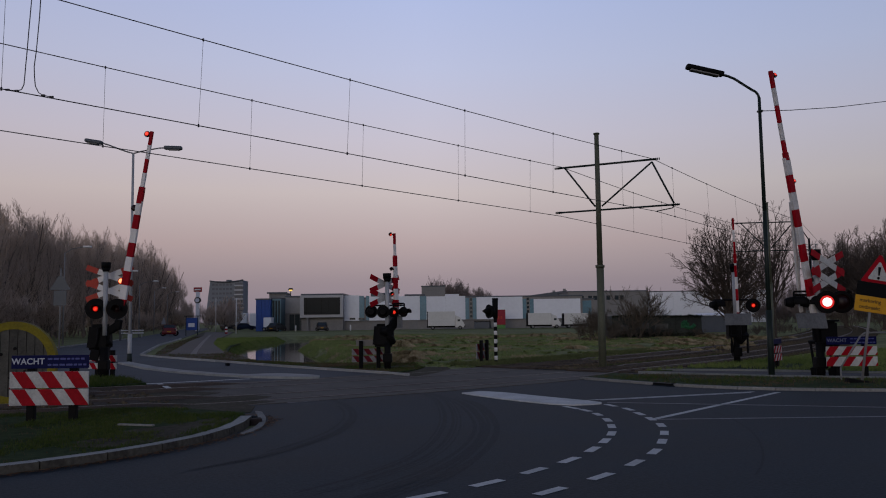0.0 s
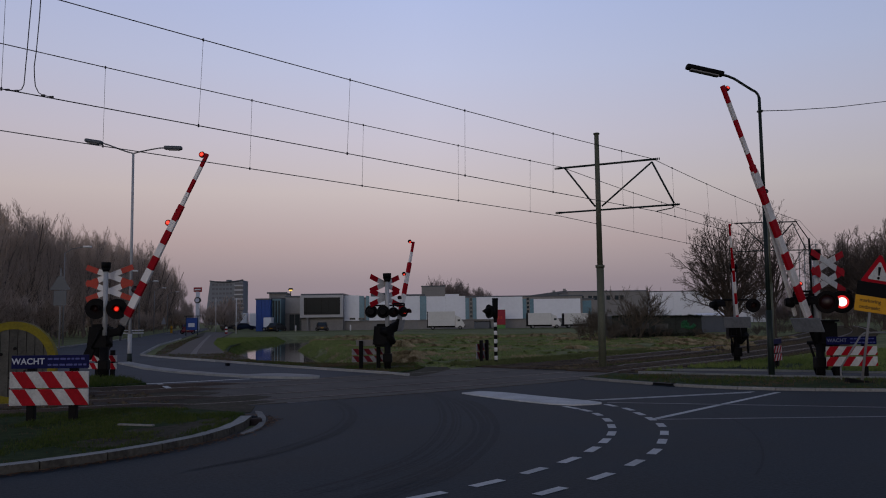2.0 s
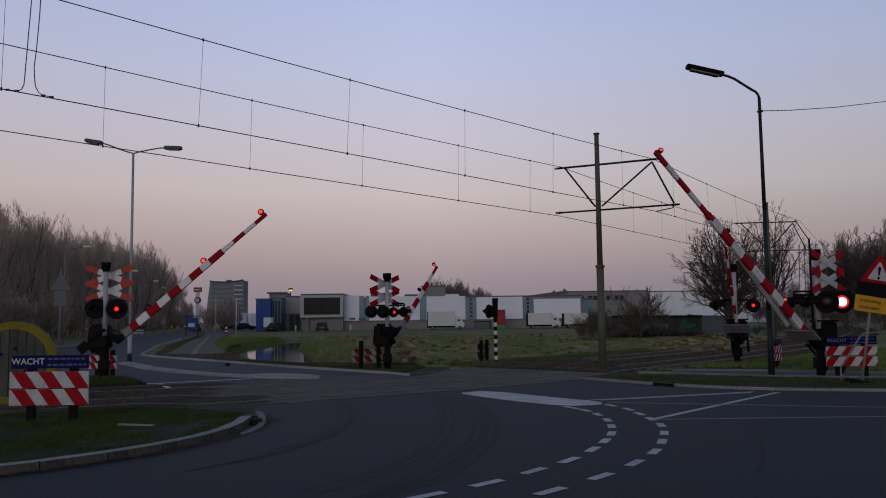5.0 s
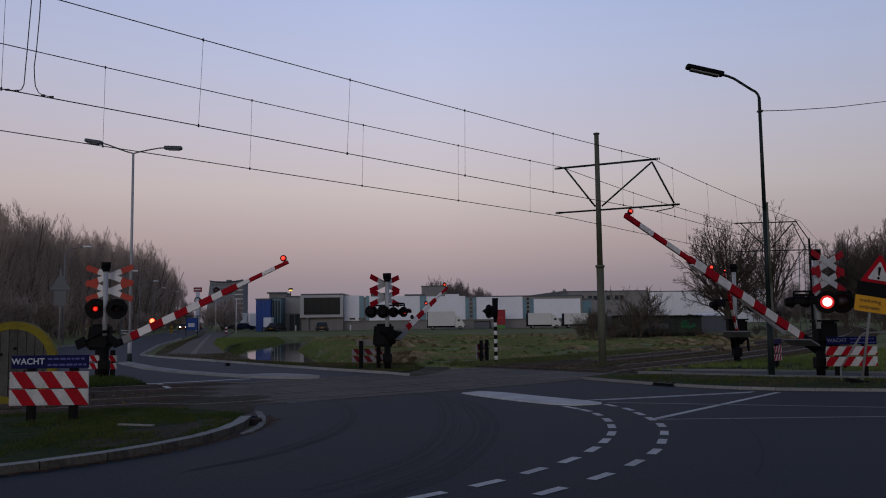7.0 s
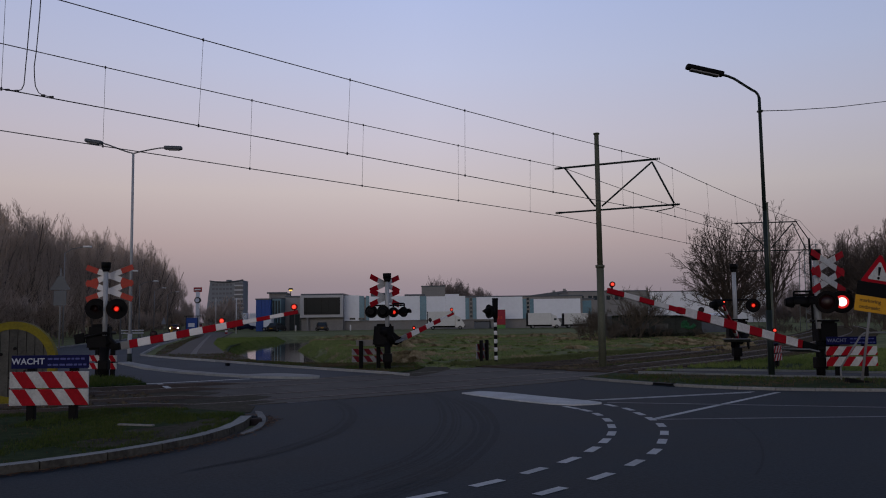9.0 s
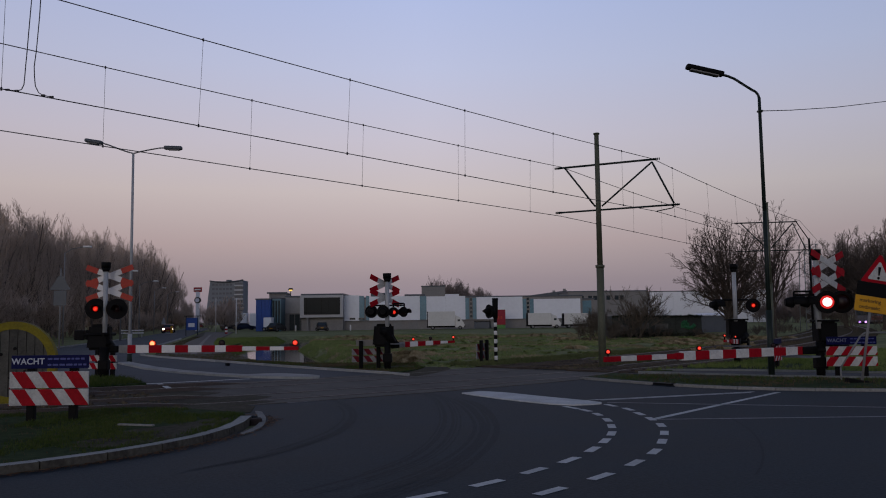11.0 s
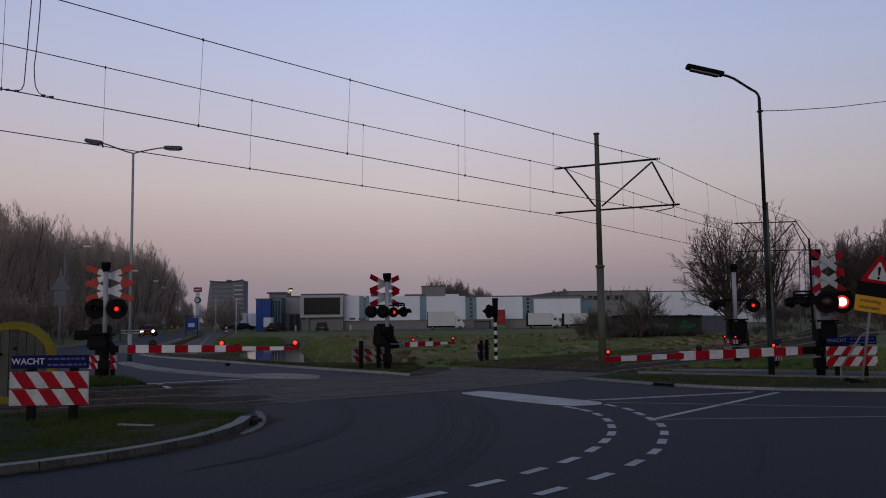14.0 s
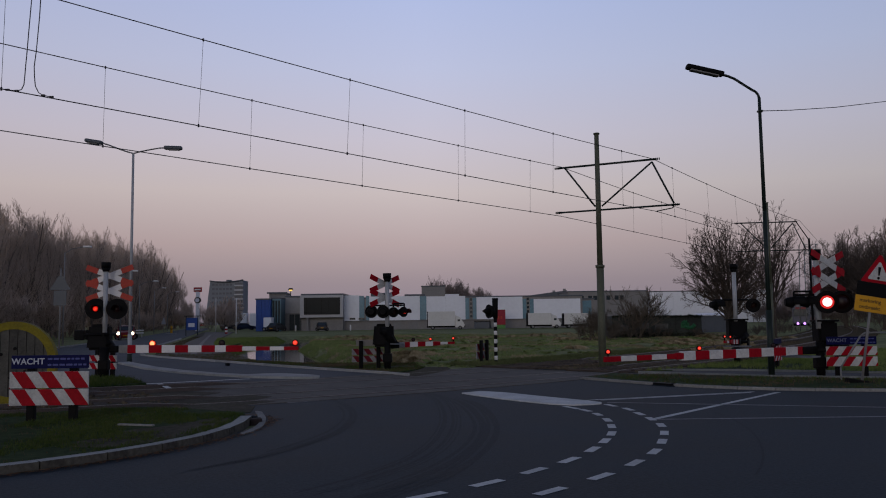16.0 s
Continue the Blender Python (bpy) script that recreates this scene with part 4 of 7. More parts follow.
# ---------------------------------------------------------------- writing
def lettering(text, height, material, parent, m, label="", spacing=1.0):
    cu = bpy.data.curves.new("lettering", "FONT")
    cu.body, cu.size, cu.extrude, cu.align_x, cu.align_y = text, height, 0.002, "LEFT", "CENTER"
    cu.space_character, cu.offset = spacing, height * 0.018
    tmp = bpy.data.objects.new("tmp", cu)
    me = bpy.data.meshes.new_from_object(tmp)
    bpy.data.objects.remove(tmp)
    bpy.data.curves.remove(cu)
    me.materials.clear()
    me.materials.append(material)
    ob = new("lettering", me)
    ob.parent = parent
    ob.matrix_basis = m @ Matrix.Rotation(radians(90), 4, "X")
    return tagged(ob, label)


# ---------------------------------------------------------------- warning boards
GREYBOARD = mat("greyed_white_board", (0.20, 0.20, 0.21), 0.7, var=0.35, big=5, small=25, bump=0.08, spec=0.15)
DULLRED = mat("muted_red_film", (0.11, 0.012, 0.018), 0.65, var=0.35, big=5, small=25, bump=0.05, spec=0.08)
def stripe_board(parent, w, h, m, n, lean, name="striped_board", period=None, muted=False):
    """A board with slanted red stripes; each stripe is a raised film."""
    board = part(name, box(B(), (w, 0.03, h), (0, 0, 0), m, bevel=0.006), GREYBOARD if muted else BOARD, parent, "red and white striped board")
    p = period or w / n
    s = lean * h * 0.72
    k = -2
    while k < n + 3:
        x0 = -w / 2 + k * p + (0.03 if lean > 0 else 0.10)
        poly = [(x0, h / 2), (x0 + p * 0.52, h / 2), (x0 + p * 0.52 + s, -h / 2), (x0 + s, -h / 2)]
        for side in (-1, 1):
            lim = side * w / 2
            out = []
            for (ax, az_), (bx, bz) in zip(poly, poly[1:] + poly[:1]):
                ia, ib = (ax - lim) * side <= 0, (bx - lim) * side <= 0
                if ia:
                    out.append((ax, az_))
                if ia != ib:
                    q = (lim - ax) / (bx - ax)
                    out.append((lim, az_ + (bz - az_) * q))
            poly = out
            if not poly:
                break
        if len(poly) >= 3:
            bm = B()
            f = [bm.verts.new(m @ Vector((x, -0.0185, z))) for x, z in poly]
            g_ = [bm.verts.new(m @ Vector((x, -0.0145, z))) for x, z in poly]
            bm.faces.new(f)
            for i in range(len(f)):
                bm.faces.new((f[i], g_[i], g_[(i + 1) % len(f)], f[(i + 1) % len(f)]))
            bmesh.ops.recalc_face_normals(bm, faces=bm.faces)
            part("stripe", bm, DULLRED if muted else RED, board)
        k += 1
    return board


def warning_board(x, y, az, w, zs, hs, label, lean=1, text=True, posts=(-0.32, 0.36), n=3, plate=True, back=False, ink=None):
    root = thing("warning_board", turned(x, y, 0, az), label, "warning board", "warning boards at the crossing")
    for px in posts:
        part("post", box(B(), (0.13, 0.10, zs[0] + hs[0] / 2 + 0.05), (px * w / 1.27, -0.09 if back else 0.09, (zs[0] + hs[0] / 2) / 2 - 0.05), bevel=0.015), BLACK, root, "black wooden post")
    for z, h in zip(zs[1:], hs[1:]):
        stripe_board(root, w, h, Matrix.Translation((0, 0, z)), n, lean, muted=back)
    if plate:
        part("name_plate", box(B(), (w * (0.74 if back else 0.98), 0.025, hs[0]), (0.01, 0, zs[0]), bevel=0.006), CONC if back else BLUE, root, "grey plate back" if back else "blue plate with white writing")
        if text:
            lettering("WACHT", hs[0] * 0.64, ink or WHITE, root, Matrix.Translation((-w * 0.475, -0.018, zs[0] + 0.005)), "white lettering", 1.06)
            for k, zz in enumerate((0.045, -0.05)):
                bm = B()
                x0 = w * -0.02
                random.seed(int(10 * w) + k)
                while x0 < w * 0.46:
                    L = random.uniform(0.04, 0.11)
                    box(bm, (L, 0.004, 0.03), (x0 + L / 2, -0.016, zs[0] + zz))
                    x0 += L + 0.022
                part("small_print", bm, LINEBLUE, root, "faded small writing")
    return root


PALEINK = mat("greyed_white_print", (0.42, 0.44, 0.50), 0.6, var=0.2, bump=0)
DIMINK = mat("faded_white_print", (0.11, 0.12, 0.20), 0.6, var=0.3, bump=0)
LINEBLUE = mat("faded_print", (0.05, 0.06, 0.22), 0.5, var=0.1, bump=0)
warning_board(-6.42, 13.8, 0.5, 1.28, (1.045, 0.755, 0.475), (0.215, 0.265, 0.26), "red and white striped warning board with a blue plate on grass", ink=PALEINK)
warning_board(10.42, 21.7, -3, 1.28, (0.99, 0.73, 0.46), (0.20, 0.225, 0.24), "striped warning board with a blue plate beside a barrier", lean=-1, ink=DIMINK)
warning_board(-2.55, 28.2, 12, 1.05, (0.91, 0.62, 0.38), (0.2, 0.2, 0.2), "striped warning board with a grey plate back", text=False, posts=(-0.28, 0.42), back=True)
warning_board(-10.72, 26.6, -20, 1.1, (0.75, 0.57, 0.33), (0.2, 0.19, 0.19), "striped warning board behind a barrier post", text=False, plate=False)
warning_board(10.22, 26.0, 50, 0.72, (0.86, 0.62, 0.38), (0.15, 0.21, 0.21), "striped warning board turned to the cycle path", lean=-1, text=False)
warning_board(1.4, 31.6, 66, 1.1, (0.8, 0.62, 0.32), (0.2, 0.26, 0.26), "striped warning board turned away from the meadow", text=False, plate=False, back=True)


# ---------------------------------------------------------------- signs
def ringed_post():
    root = thing("pedestrian_signal", turned(1.9, 31.2, 0, 0), "black and white ringed post with a pedestrian signal", "signal post")
    n = 11
    for i in range(n):
        part("ring", rod(B(), (0, 0, i * 0.152), (0, 0, (i + 1) * 0.152 - 0.001), 0.062, 0.062, 14), WHITE if i % 2 else BLACK, root)
    part("bell_housing", rod(B(), (0, 0, 1.67), (0, 0, 2.42), 0.085, 0.115, 14), BLACK, root)
    m = turned(-0.2, 0, 1.93, -62)
    bm = rod(B(), (0, -0.05, 0), (0, 0.12, 0), 0.26, 0.20, 20)
    rod(bm, (0, -0.3, 0.02), (0, -0.05, 0), 0.03, 0.16, 14)
    part("signal_head", bm, BLACK, root, m=m)


ringed_post()


SIGNTEXT = mat("faded_sign_print", (0.10, 0.055, 0.012), 0.7, var=0.2, bump=0)


def triangle_sign():
    root = thing("temporary_sign", pose(9.85, 20.1, 0, 0, 9.5, 0), "leaning warning triangle above a black and a yellow plate", "traffic sign")
    part("pole", rod(B(), (0, 0, -0.05), (0, 0, 2.9), 0.03, 0.03, 10), GREYPOLE, root, "thin grey pole")
    def tri(r, y0, y1, z):
        bm = B()
        pts = [(r * math.sin(2.0944 * k), r * math.cos(2.0944 * k)) for k in range(3)]
        out = []
        for k in range(3):
            (ax, az_), (bx, bz) = pts[k], pts[(k + 1) % 3]
            out += [(0.09 + ax + (bx - ax) * 0.07, az_ + (bz - az_) * 0.07), (0.09 + ax + (bx - ax) * 0.93, az_ + (bz - az_) * 0.93)]
        a = [bm.verts.new((x, y0, z + w)) for x, w in out]
        b = [bm.verts.new((x, y1, z + w)) for x, w in out]
        bm.faces.new(a)
        bm.faces.new(b[::-1])
        for k in range(len(a)):
            bm.faces.new((a[k], b[k], b[(k + 1) % len(a)], a[(k + 1) % len(a)]))
        bmesh.ops.recalc_face_normals(bm, faces=bm.faces)
        return bm
    face = part("triangle_plate", tri(0.50, -0.05, -0.035, 2.66), RED, root, "red-bordered triangle")
    # greyed white field, shade included in its colour
    part("white_field", tri(0.31, -0.056, -0.051, 2.66), BOARD, face)
    bm = B()
    rod(bm, (0.09, -0.062, 2.62), (0.09, -0.062, 2.82), 0.018, 0.035, 8)
    rod(bm, (0.09, -0.066, 2.555), (0.09, -0.054, 2.555), 0.03, 0.035, 12)
    part("exclamation_mark", bm, BLACK, face, "black exclamation mark")
    part("black_plate", box(B(), (0.98, 0.02, 0.33), (0.10, -0.045, 2.27), bevel=0.01), BLACK, root, "plain black plate")
    y = part("yellow_plate", box(B(), (1.02, 0.02, 0.38), (0.11, -0.045, 1.91), bevel=0.01), YELLOW, root, "yellow plate with black writing")
    lettering("markering", 0.125, SIGNTEXT, y, Matrix.Translation((-0.30, -0.058, 1.985)))
    lettering("ontbreekt", 0.125, SIGNTEXT, y, Matrix.Translation((-0.30, -0.058, 1.83)))
    bm = B()
    for z in (0.05,):
        box(bm, (0.75, 0.16, 0.11), (0, 0, z), bevel=0.02)
    part("foot_block", bm, BLACK, root, "black rubber foot")


triangle_sign()
tagged(part("bent_rail", tube(B(), [(9.75, 20.9, 0), (9.75, 20.9, 0.35), (10.3, 20.95, 1.12), (10.42, 20.96, 1.2), (10.95, 21.0, 1.2), (11.6, 21.0, 1.15), (11.6, 21.0, 0)], 0.022, 8), GREYPOLE), "thin bent grey guard rail in the verge", "guard rail")


def sign_back(x, y):
    root = thing("road_sign", turned(x, y, 0, 0), "road sign seen from its grey back", "traffic sign")
    part("pole", rod(B(), (0, 0, 0), (0, 0, 5.4), 0.06, 0.05, 10), GREYPOLE, root)
    bm = B()
    a = [(-0.70, 3.95), (0.70, 3.95), (0.12, 4.9), (-0.12, 4.9)]
    f = [bm.verts.new((p, -0.06, z)) for p, z in a]
    g_ = [bm.verts.new((p, -0.03, z)) for p, z in a]
    bm.faces.new(f)
    bm.faces.new(g_[::-1])
    for k in range(4):
        bm.faces.new((f[k], f[(k + 1) % 4], g_[(k + 1) % 4], g_[k]))
    bmesh.ops.recalc_face_normals(bm, faces=bm.faces)
    part("triangle_plate", bm, SIGNBACK, root)
    part("lower_plate", box(B(), (0.86, 0.03, 1.0), (0, -0.045, 3.40), bevel=0.01), SIGNBACK, root)


sign_back(-25.7, 56.5)


def far_lamp(x, y, h, reach, label="distant street lamp with a single arm"):
    root = thing("street_lamp", turned(x, y, 0, 0), label, "street lamp", "street lamps")
    part("pole", rod(B(), (0, 0, 0), (0, 0, h), 0.08, 0.05, 8), GREYPOLE, root)
    part("arm", tube(B(), [(0, 0, h), (reach * 0.4, 0, h + 0.35), (reach, 0, h + 0.5)], 0.035, 6), GREYPOLE, root)
    # white paint carries the sky's reflection on the head
    part("lamp_head", box(B(), (0.62, 0.34, 0.15), (reach + 0.3, 0, h + 0.5), bevel=0.05), WHITE, root, "lamp head whitened for the sky's reflection")


far_lamp(-30.2, 67.0, 7.3, 1.5)
far_lamp(-31.4, 82, 6.25, 1.0)
far_lamp(-36.1, 100, 6.13, 1.6)
far_lamp(-45.3, 132, 6.65, 1.2)
far_lamp(-56.3, 172, 7.46, 1.6)


def low_railing(x, y, w):
    root = thing("guard_rail", turned(x, y, 0, 10), "low white guard rail beside the road", "guard rail")
    for z in (0.55, 0.85):
        part("bar", box(B(), (w, 0.06, 0.13), (0, 0, z), bevel=0.01), WHITE, root)
    for k in (-0.42, 0, 0.42):
        part("post", box(B(), (0.1, 0.1, 0.9), (k * w, 0.08, 0.45)), GREYPOLE, root)


low_railing(-35.8, 97, 2.6)


def bollard(x, y, h=0.95):
    root = thing("bollard", turned(x, y, 0, 0), "white plastic marker post", "marker post", "marker posts")
    part("post", rod(B(), (0, 0, 0), (0, 0, h), 0.13, 0.11, 10), WHITE, root)
    part("cap", rod(B(), (0, 0, h), (0, 0, h + 0.05), 0.12, 0.06, 10), WHITE, root)


bollard(-24.9, 142, 0.95)
bollard(-15.7, 142, 0.95)
root = thing("banded_bollard", turned(-30.9, 120, 0, 0), "red and white banded bollard beside the cycle path", "bollard")
for i in range(4):
    part("ring", rod(B(), (0, 0, i * 0.25), (0, 0, (i + 1) * 0.25 - 0.002), 0.19, 0.19, 12), RED if i % 2 == 0 else WHITE, root)


def shelter():
    root = thing("bus_shelter", turned(-32.2, 108, 0, 0), "small bus shelter with a blue panel", "bus shelter")
    for px in (-0.75, 0.75):
        part("post", box(B(), (0.1, 0.1, 2.5), (px, 0, 1.25)), DARKPOLE, root)
    part("panel", box(B(), (1.5, 0.08, 1.6), (0, 0, 1.5), bevel=0.02), BLUECLAD, root, "blue panel")
    part("poster", box(B(), (0.8, 0.02, 0.5), (-0.05, -0.06, 1.35)), CLAD, root, "pale poster")
    part("roof", box(B(), (1.9, 1.2, 0.1), (0, 0.4, 2.5), bevel=0.02), DARKPOLE, root)


shelter()


def station_sign():
    root = thing("pylon_sign", turned(-49, 168, 0, 0), "tall pylon with a red sign and a round clock", "pylon sign")
    part("pole", box(B(), (0.7, 0.4, 7.8), (0, 0, 3.9), bevel=0.05), CLAD, root, "white pylon")
    part("sign_plate", box(B(), (1.6, 0.3, 0.9), (0, 0, 8.2), bevel=0.05), RED, root, "red sign plate")
    part("sign_band", box(B(), (1.2, 0.05, 0.28), (0, -0.17, 8.2)), CLAD, root, "pale band on the sign")
    part("clock", rod(B(), (0, -0.3, 6.1), (0, 0.25, 6.1), 0.62, 0.62, 20), BLACK, root, "round dark clock case")
    part("clock_face", rod(B(), (0, -0.34, 6.1), (0, -0.3, 6.1), 0.42, 0.42, 20), CLAD, root, "white clock face")


station_sign()
for x, y, h in ((-40.5, 150, 6.0), (-30.0, 122, 5.0)):
    root = thing("flag_pole", turned(x, y, 0, 0), "slim white pole by the car park", "pole")
    part("pole", rod(B(), (0, 0, 0), (0, 0, h), 0.07, 0.05, 8), WHITE, root)
    part("cap", rod(B(), (0, 0, h), (0, 0, h + 0.06), 0.07, 0.03, 8), WHITE, root)


root = thing("street_lamp", turned(-31.2, 172, 0, 0), "lit yellow lamp on a pole behind the office", "street lamp", "street lamps")
part("pole", rod(B(), (0, 0, 0), (0, 0, 8.0), 0.12, 0.08, 8), DARKPOLE, root)
part("lamp_head", rod(B(), (0, 0, 8.1), (0, 0, 8.45), 0.55, 0.35, 12), DARKPOLE, root)
part("glowing_globe", rod(B(), (0, 0, 7.85), (0, 0, 8.1), 0.28, 0.34, 12), LAMPGLOW, root, "lit yellow lamp")
flat("traffic_island", [(-42.3, 128.6), (-41.3, 128.6), (-40.9, 129.4), (-41.6, 131.6), (-42.5, 131.6)], 0.10, PALEKERB, "small pale traffic island in the far road", "traffic island")
root = thing("marker_post", turned(-41.9, 130, 0.10, 0), "short yellow marker post on a small traffic island", "marker post", "marker posts")
part("post", rod(B(), (0, 0, 0), (0, 0, 1.0), 0.17, 0.17, 12), YELLOW, root)
part("cap", rod(B(), (0, 0, 1.0), (0, 0, 1.1), 0.18, 0.08, 12), YELLOW, root)
part("band", rod(B(), (0, 0, 0.55), (0, 0, 0.7), 0.178, 0.178, 12), BLACK, root, "dark band")
root = thing("road_sign", turned(-50.4, 152, 0, 0), "small pale road sign beside the far road", "traffic sign")
part("pole", rod(B(), (0, 0, 0), (0, 0, 1.7), 0.05, 0.05, 8), GREYPOLE, root)
bm = B()
f = [bm.verts.new((q, -0.06, z)) for q, z in ((-0.42, 1.45), (0.42, 1.45), (0.05, 2.75))]
g_ = [bm.verts.new((q, -0.03, z)) for q, z in ((-0.42, 1.45), (0.42, 1.45), (0.05, 2.75))]
bm.faces.new(f)
bm.faces.new(g_[::-1])
for k in range(3):
    bm.faces.new((f[k], f[(k + 1) % 3], g_[(k + 1) % 3], g_[k]))
bmesh.ops.recalc_face_normals(bm, faces=bm.faces)
part("triangle_plate", bm, BALCONY, root)
# ---------------------------------------------------------------- old reel beside the track
def cable_reel():
    root = thing("wooden_disc", turned(-8.95, 17.6, 0.0, 8), "big weathered wooden disc with a yellow rim", "disc")
    bm = B()
    R = 0.86
    n = 9
    wd = part("disc_face", rod(B(), (0, 0.02, R), (0, 0.10, R), R - 0.06, R - 0.06, 40), OLDWOOD, root, "grey weathered wood")
    for i in range(n):
        x = -R + 0.1 + (2 * R - 0.2) * (i + 0.5) / n
        h = math.sqrt(max(0.01, (R - 0.09) ** 2 - x ** 2))
        part("plank", box(B(), ((2 * R - 0.2) / n - 0.012, 0.03, 2 * h), (x, 0.0, R)), OLDWOOD, wd)
    bm = B()
    prev = None
    for i in range(49):
        a = 6.28318 * i / 48
        ring = [bm.verts.new((r * math.cos(a), y, R + r * math.sin(a))) for r, y in ((R - 0.16, -0.03), (R, -0.03), (R, 0.14), (R - 0.16, 0.14))]
        if prev:
            for k in range(4):
                bm.faces.new((prev[k], prev[(k + 1) % 4], ring[(k + 1) % 4], ring[k]))
        prev = ring
    bmesh.ops.recalc_face_normals(bm, faces=bm.faces)
    part("rim", bm, MOSSYELLOW, root, "faded yellow rim")
    for k in range(6):
        a = k * 1.047 + 0.4
        part("bolt", rod(B(), (0.3 * math.cos(a), -0.04, R + 0.3 * math.sin(a)), (0.3 * math.cos(a), 0.0, R + 0.3 * math.sin(a)), 0.035, 0.035, 8), BLACK, root)


OLDWOOD = mat("weathered_wood", (0.062, 0.060, 0.052), 0.9, var=0.35, big=4, small=25, each=0.2)
MOSSYELLOW = mat("faded_yellow", (0.16, 0.13, 0.008), 0.8, var=0.3, big=4, small=25)
cable_reel()
MOVERS = []


# ---------------------------------------------------------------- trees
def grow(seed, h, spread, levels, kids, first=0.25, lean=0.0, up=0.35, trunks=1, r0=None, thin=1.0, stemr=0.0, ratio=(0.45, 0.68), stem=(0.62, 0.75), env=None):
    """Segments (a, b, ra, rb) of a bare tree that stands at the origin."""
    rng = random.Random(seed)
    segs = []
    def shoot(p, d, L, r, lev):
        soft = rng.uniform(0.62, 1.45)
        n = 3 if lev < levels - 1 else 2
        q = p.copy()
        dd = d.copy()
        pts = [q.copy()]
        for i in range(n):
            dd = (dd + Vector((rng.uniform(-1, 1), rng.uniform(-1, 1), rng.uniform(-0.6, 1) * up)) * 0.16 * (1 + 0.4 * lev)).normalized()
            q2 = q + dd * (L / n)
            if env and lev > 0 and (q2.x ** 2 + q2.y ** 2) / env[1] ** 2 + (q2.z - env[0]) ** 2 / env[2] ** 2 > soft:
                break
            ra, rb = r * (1 - 0.55 * i / n), r * (1 - 0.55 * (i + 1) / n)
            segs.append((q.copy(), q2.copy(), ra, rb, lev))
            q = q2
            pts.append(q.copy())
        if lev + 1 >= levels or len(pts) < 2:
            return
        n = len(pts) - 1
        c = kids[min(lev, len(kids) - 1)]
        for k in range(c):
            f = first + (1 - first) * (k + rng.random()) / c if lev == 0 else 0.2 + 0.8 * (k + rng.random()) / c
            i = min(n - 1, int(f * n))
            base = pts[i].lerp(pts[i + 1], f * n - i)
            side = Vector((rng.uniform(-1, 1), rng.uniform(-1, 1), rng.uniform(-0.3, 0.6)))
            side = (side - side.dot(dd) * dd).normalized()
            ang = rng.uniform(0.45, 0.95) * spread
            nd = (dd * math.cos(ang) + side * math.sin(ang)).normalized()
            nd = (nd + Vector((0, 0, 0.18 * up * 2))).normalized()
            shoot(base, nd, L * rng.uniform(*ratio) * (1.15 - 0.35 * f), r * (0.62 - 0.25 * f) * thin, lev + 1)
    for k in range(trunks):
        a = rng.uniform(0, 6.28)
        d = Vector((math.cos(a) * lean, math.sin(a) * lean, 1)).normalized()
        shoot(Vector((stemr * math.cos(a), stemr * math.sin(a), 0)), d, h * rng.uniform(*stem), (r0 or h * 0.022) * rng.uniform(0.8, 1.1), 0)
    return segs


def segs_mesh(name, segs, least=0.004):
    verts, faces = [], []
    for a, b, ra, rb, lev in segs:
        n = 6 if lev == 0 else (4 if lev == 1 else 3)
        d = (b - a)
        if d.length < 1e-5:
            continue
        d.normalize()
        u = d.orthogonal().normalized()
        v = d.cross(u)
        base = len(verts)
        for p, r in ((a, max(ra, least)), (b, max(rb, least))):
            for i in range(n):
                t = 6.28318 * i / n
                verts.append(p + (u * math.cos(t) + v * math.sin(t)) * r)
        for i in range(n):
            j = (i + 1) % n
            faces.append((base + i, base + j, base + n + j, base + n + i))
    me = bpy.data.meshes.new(name)
    me.from_pydata([tuple(v) for v in verts], [], faces)
    return me


def tree_model(seed, h, least, bark=None, twig=None, **kw):
    segs = grow(seed, h, **kw)
    t = segs_mesh("trunk", [s for s in segs if s[4] <= 1], least)
    t.materials.append(bark or BARK)
    c = segs_mesh("crown", [s for s in segs if s[4] > 1], least)
    c.materials.append(twig or TWIG)
    return t, c


def plant(model, x, y, az, s, label, group, category="tree", name="bare_tree"):
    root = thing(name, turned(x, y, -0.05, az), label, category, group)
    for nm, me in zip(("trunk", "crown"), model):
        ob = new(nm, me)
        ob.parent = root
        ob.matrix_basis = Matrix.Diagonal((s, s, s, 1))
    return root


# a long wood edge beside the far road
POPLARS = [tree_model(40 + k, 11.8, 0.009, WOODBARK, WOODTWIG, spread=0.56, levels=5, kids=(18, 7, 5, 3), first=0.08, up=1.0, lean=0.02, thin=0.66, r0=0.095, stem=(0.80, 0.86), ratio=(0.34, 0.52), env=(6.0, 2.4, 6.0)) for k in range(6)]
EDGE_Y, EDGE_S = (50, 70, 80, 100, 130, 170, 230, 255), (0.78, 1.03, 1.14, 1.14, 1.27, 1.46, 1.50, 1.32)   # the wood grows taller farther off
rng = random.Random(5)
for row, (dx, dy) in enumerate(((0, 0), (-3.5, 2.5), (-7.5, 3), (-12, 6), (-18, 6))):
    n = (44, 44, 40, 34, 24)[row]
    for k in range(n):
        y = 50 + 205 * (k / (n - 1)) ** 1.35
        x = -33.0 - (y - 52) * 0.235 + dx + rng.uniform(-1.3, 1.3)
        plant(POPLARS[rng.randrange(6)], x, y + dy + rng.uniform(-1.5, 1.5), rng.uniform(0, 360), rng.uniform(0.93, 1.06) * float(np.interp(y, EDGE_Y, EDGE_S)), "slender bare tree in a dense winter wood", "trees of the wood edge")
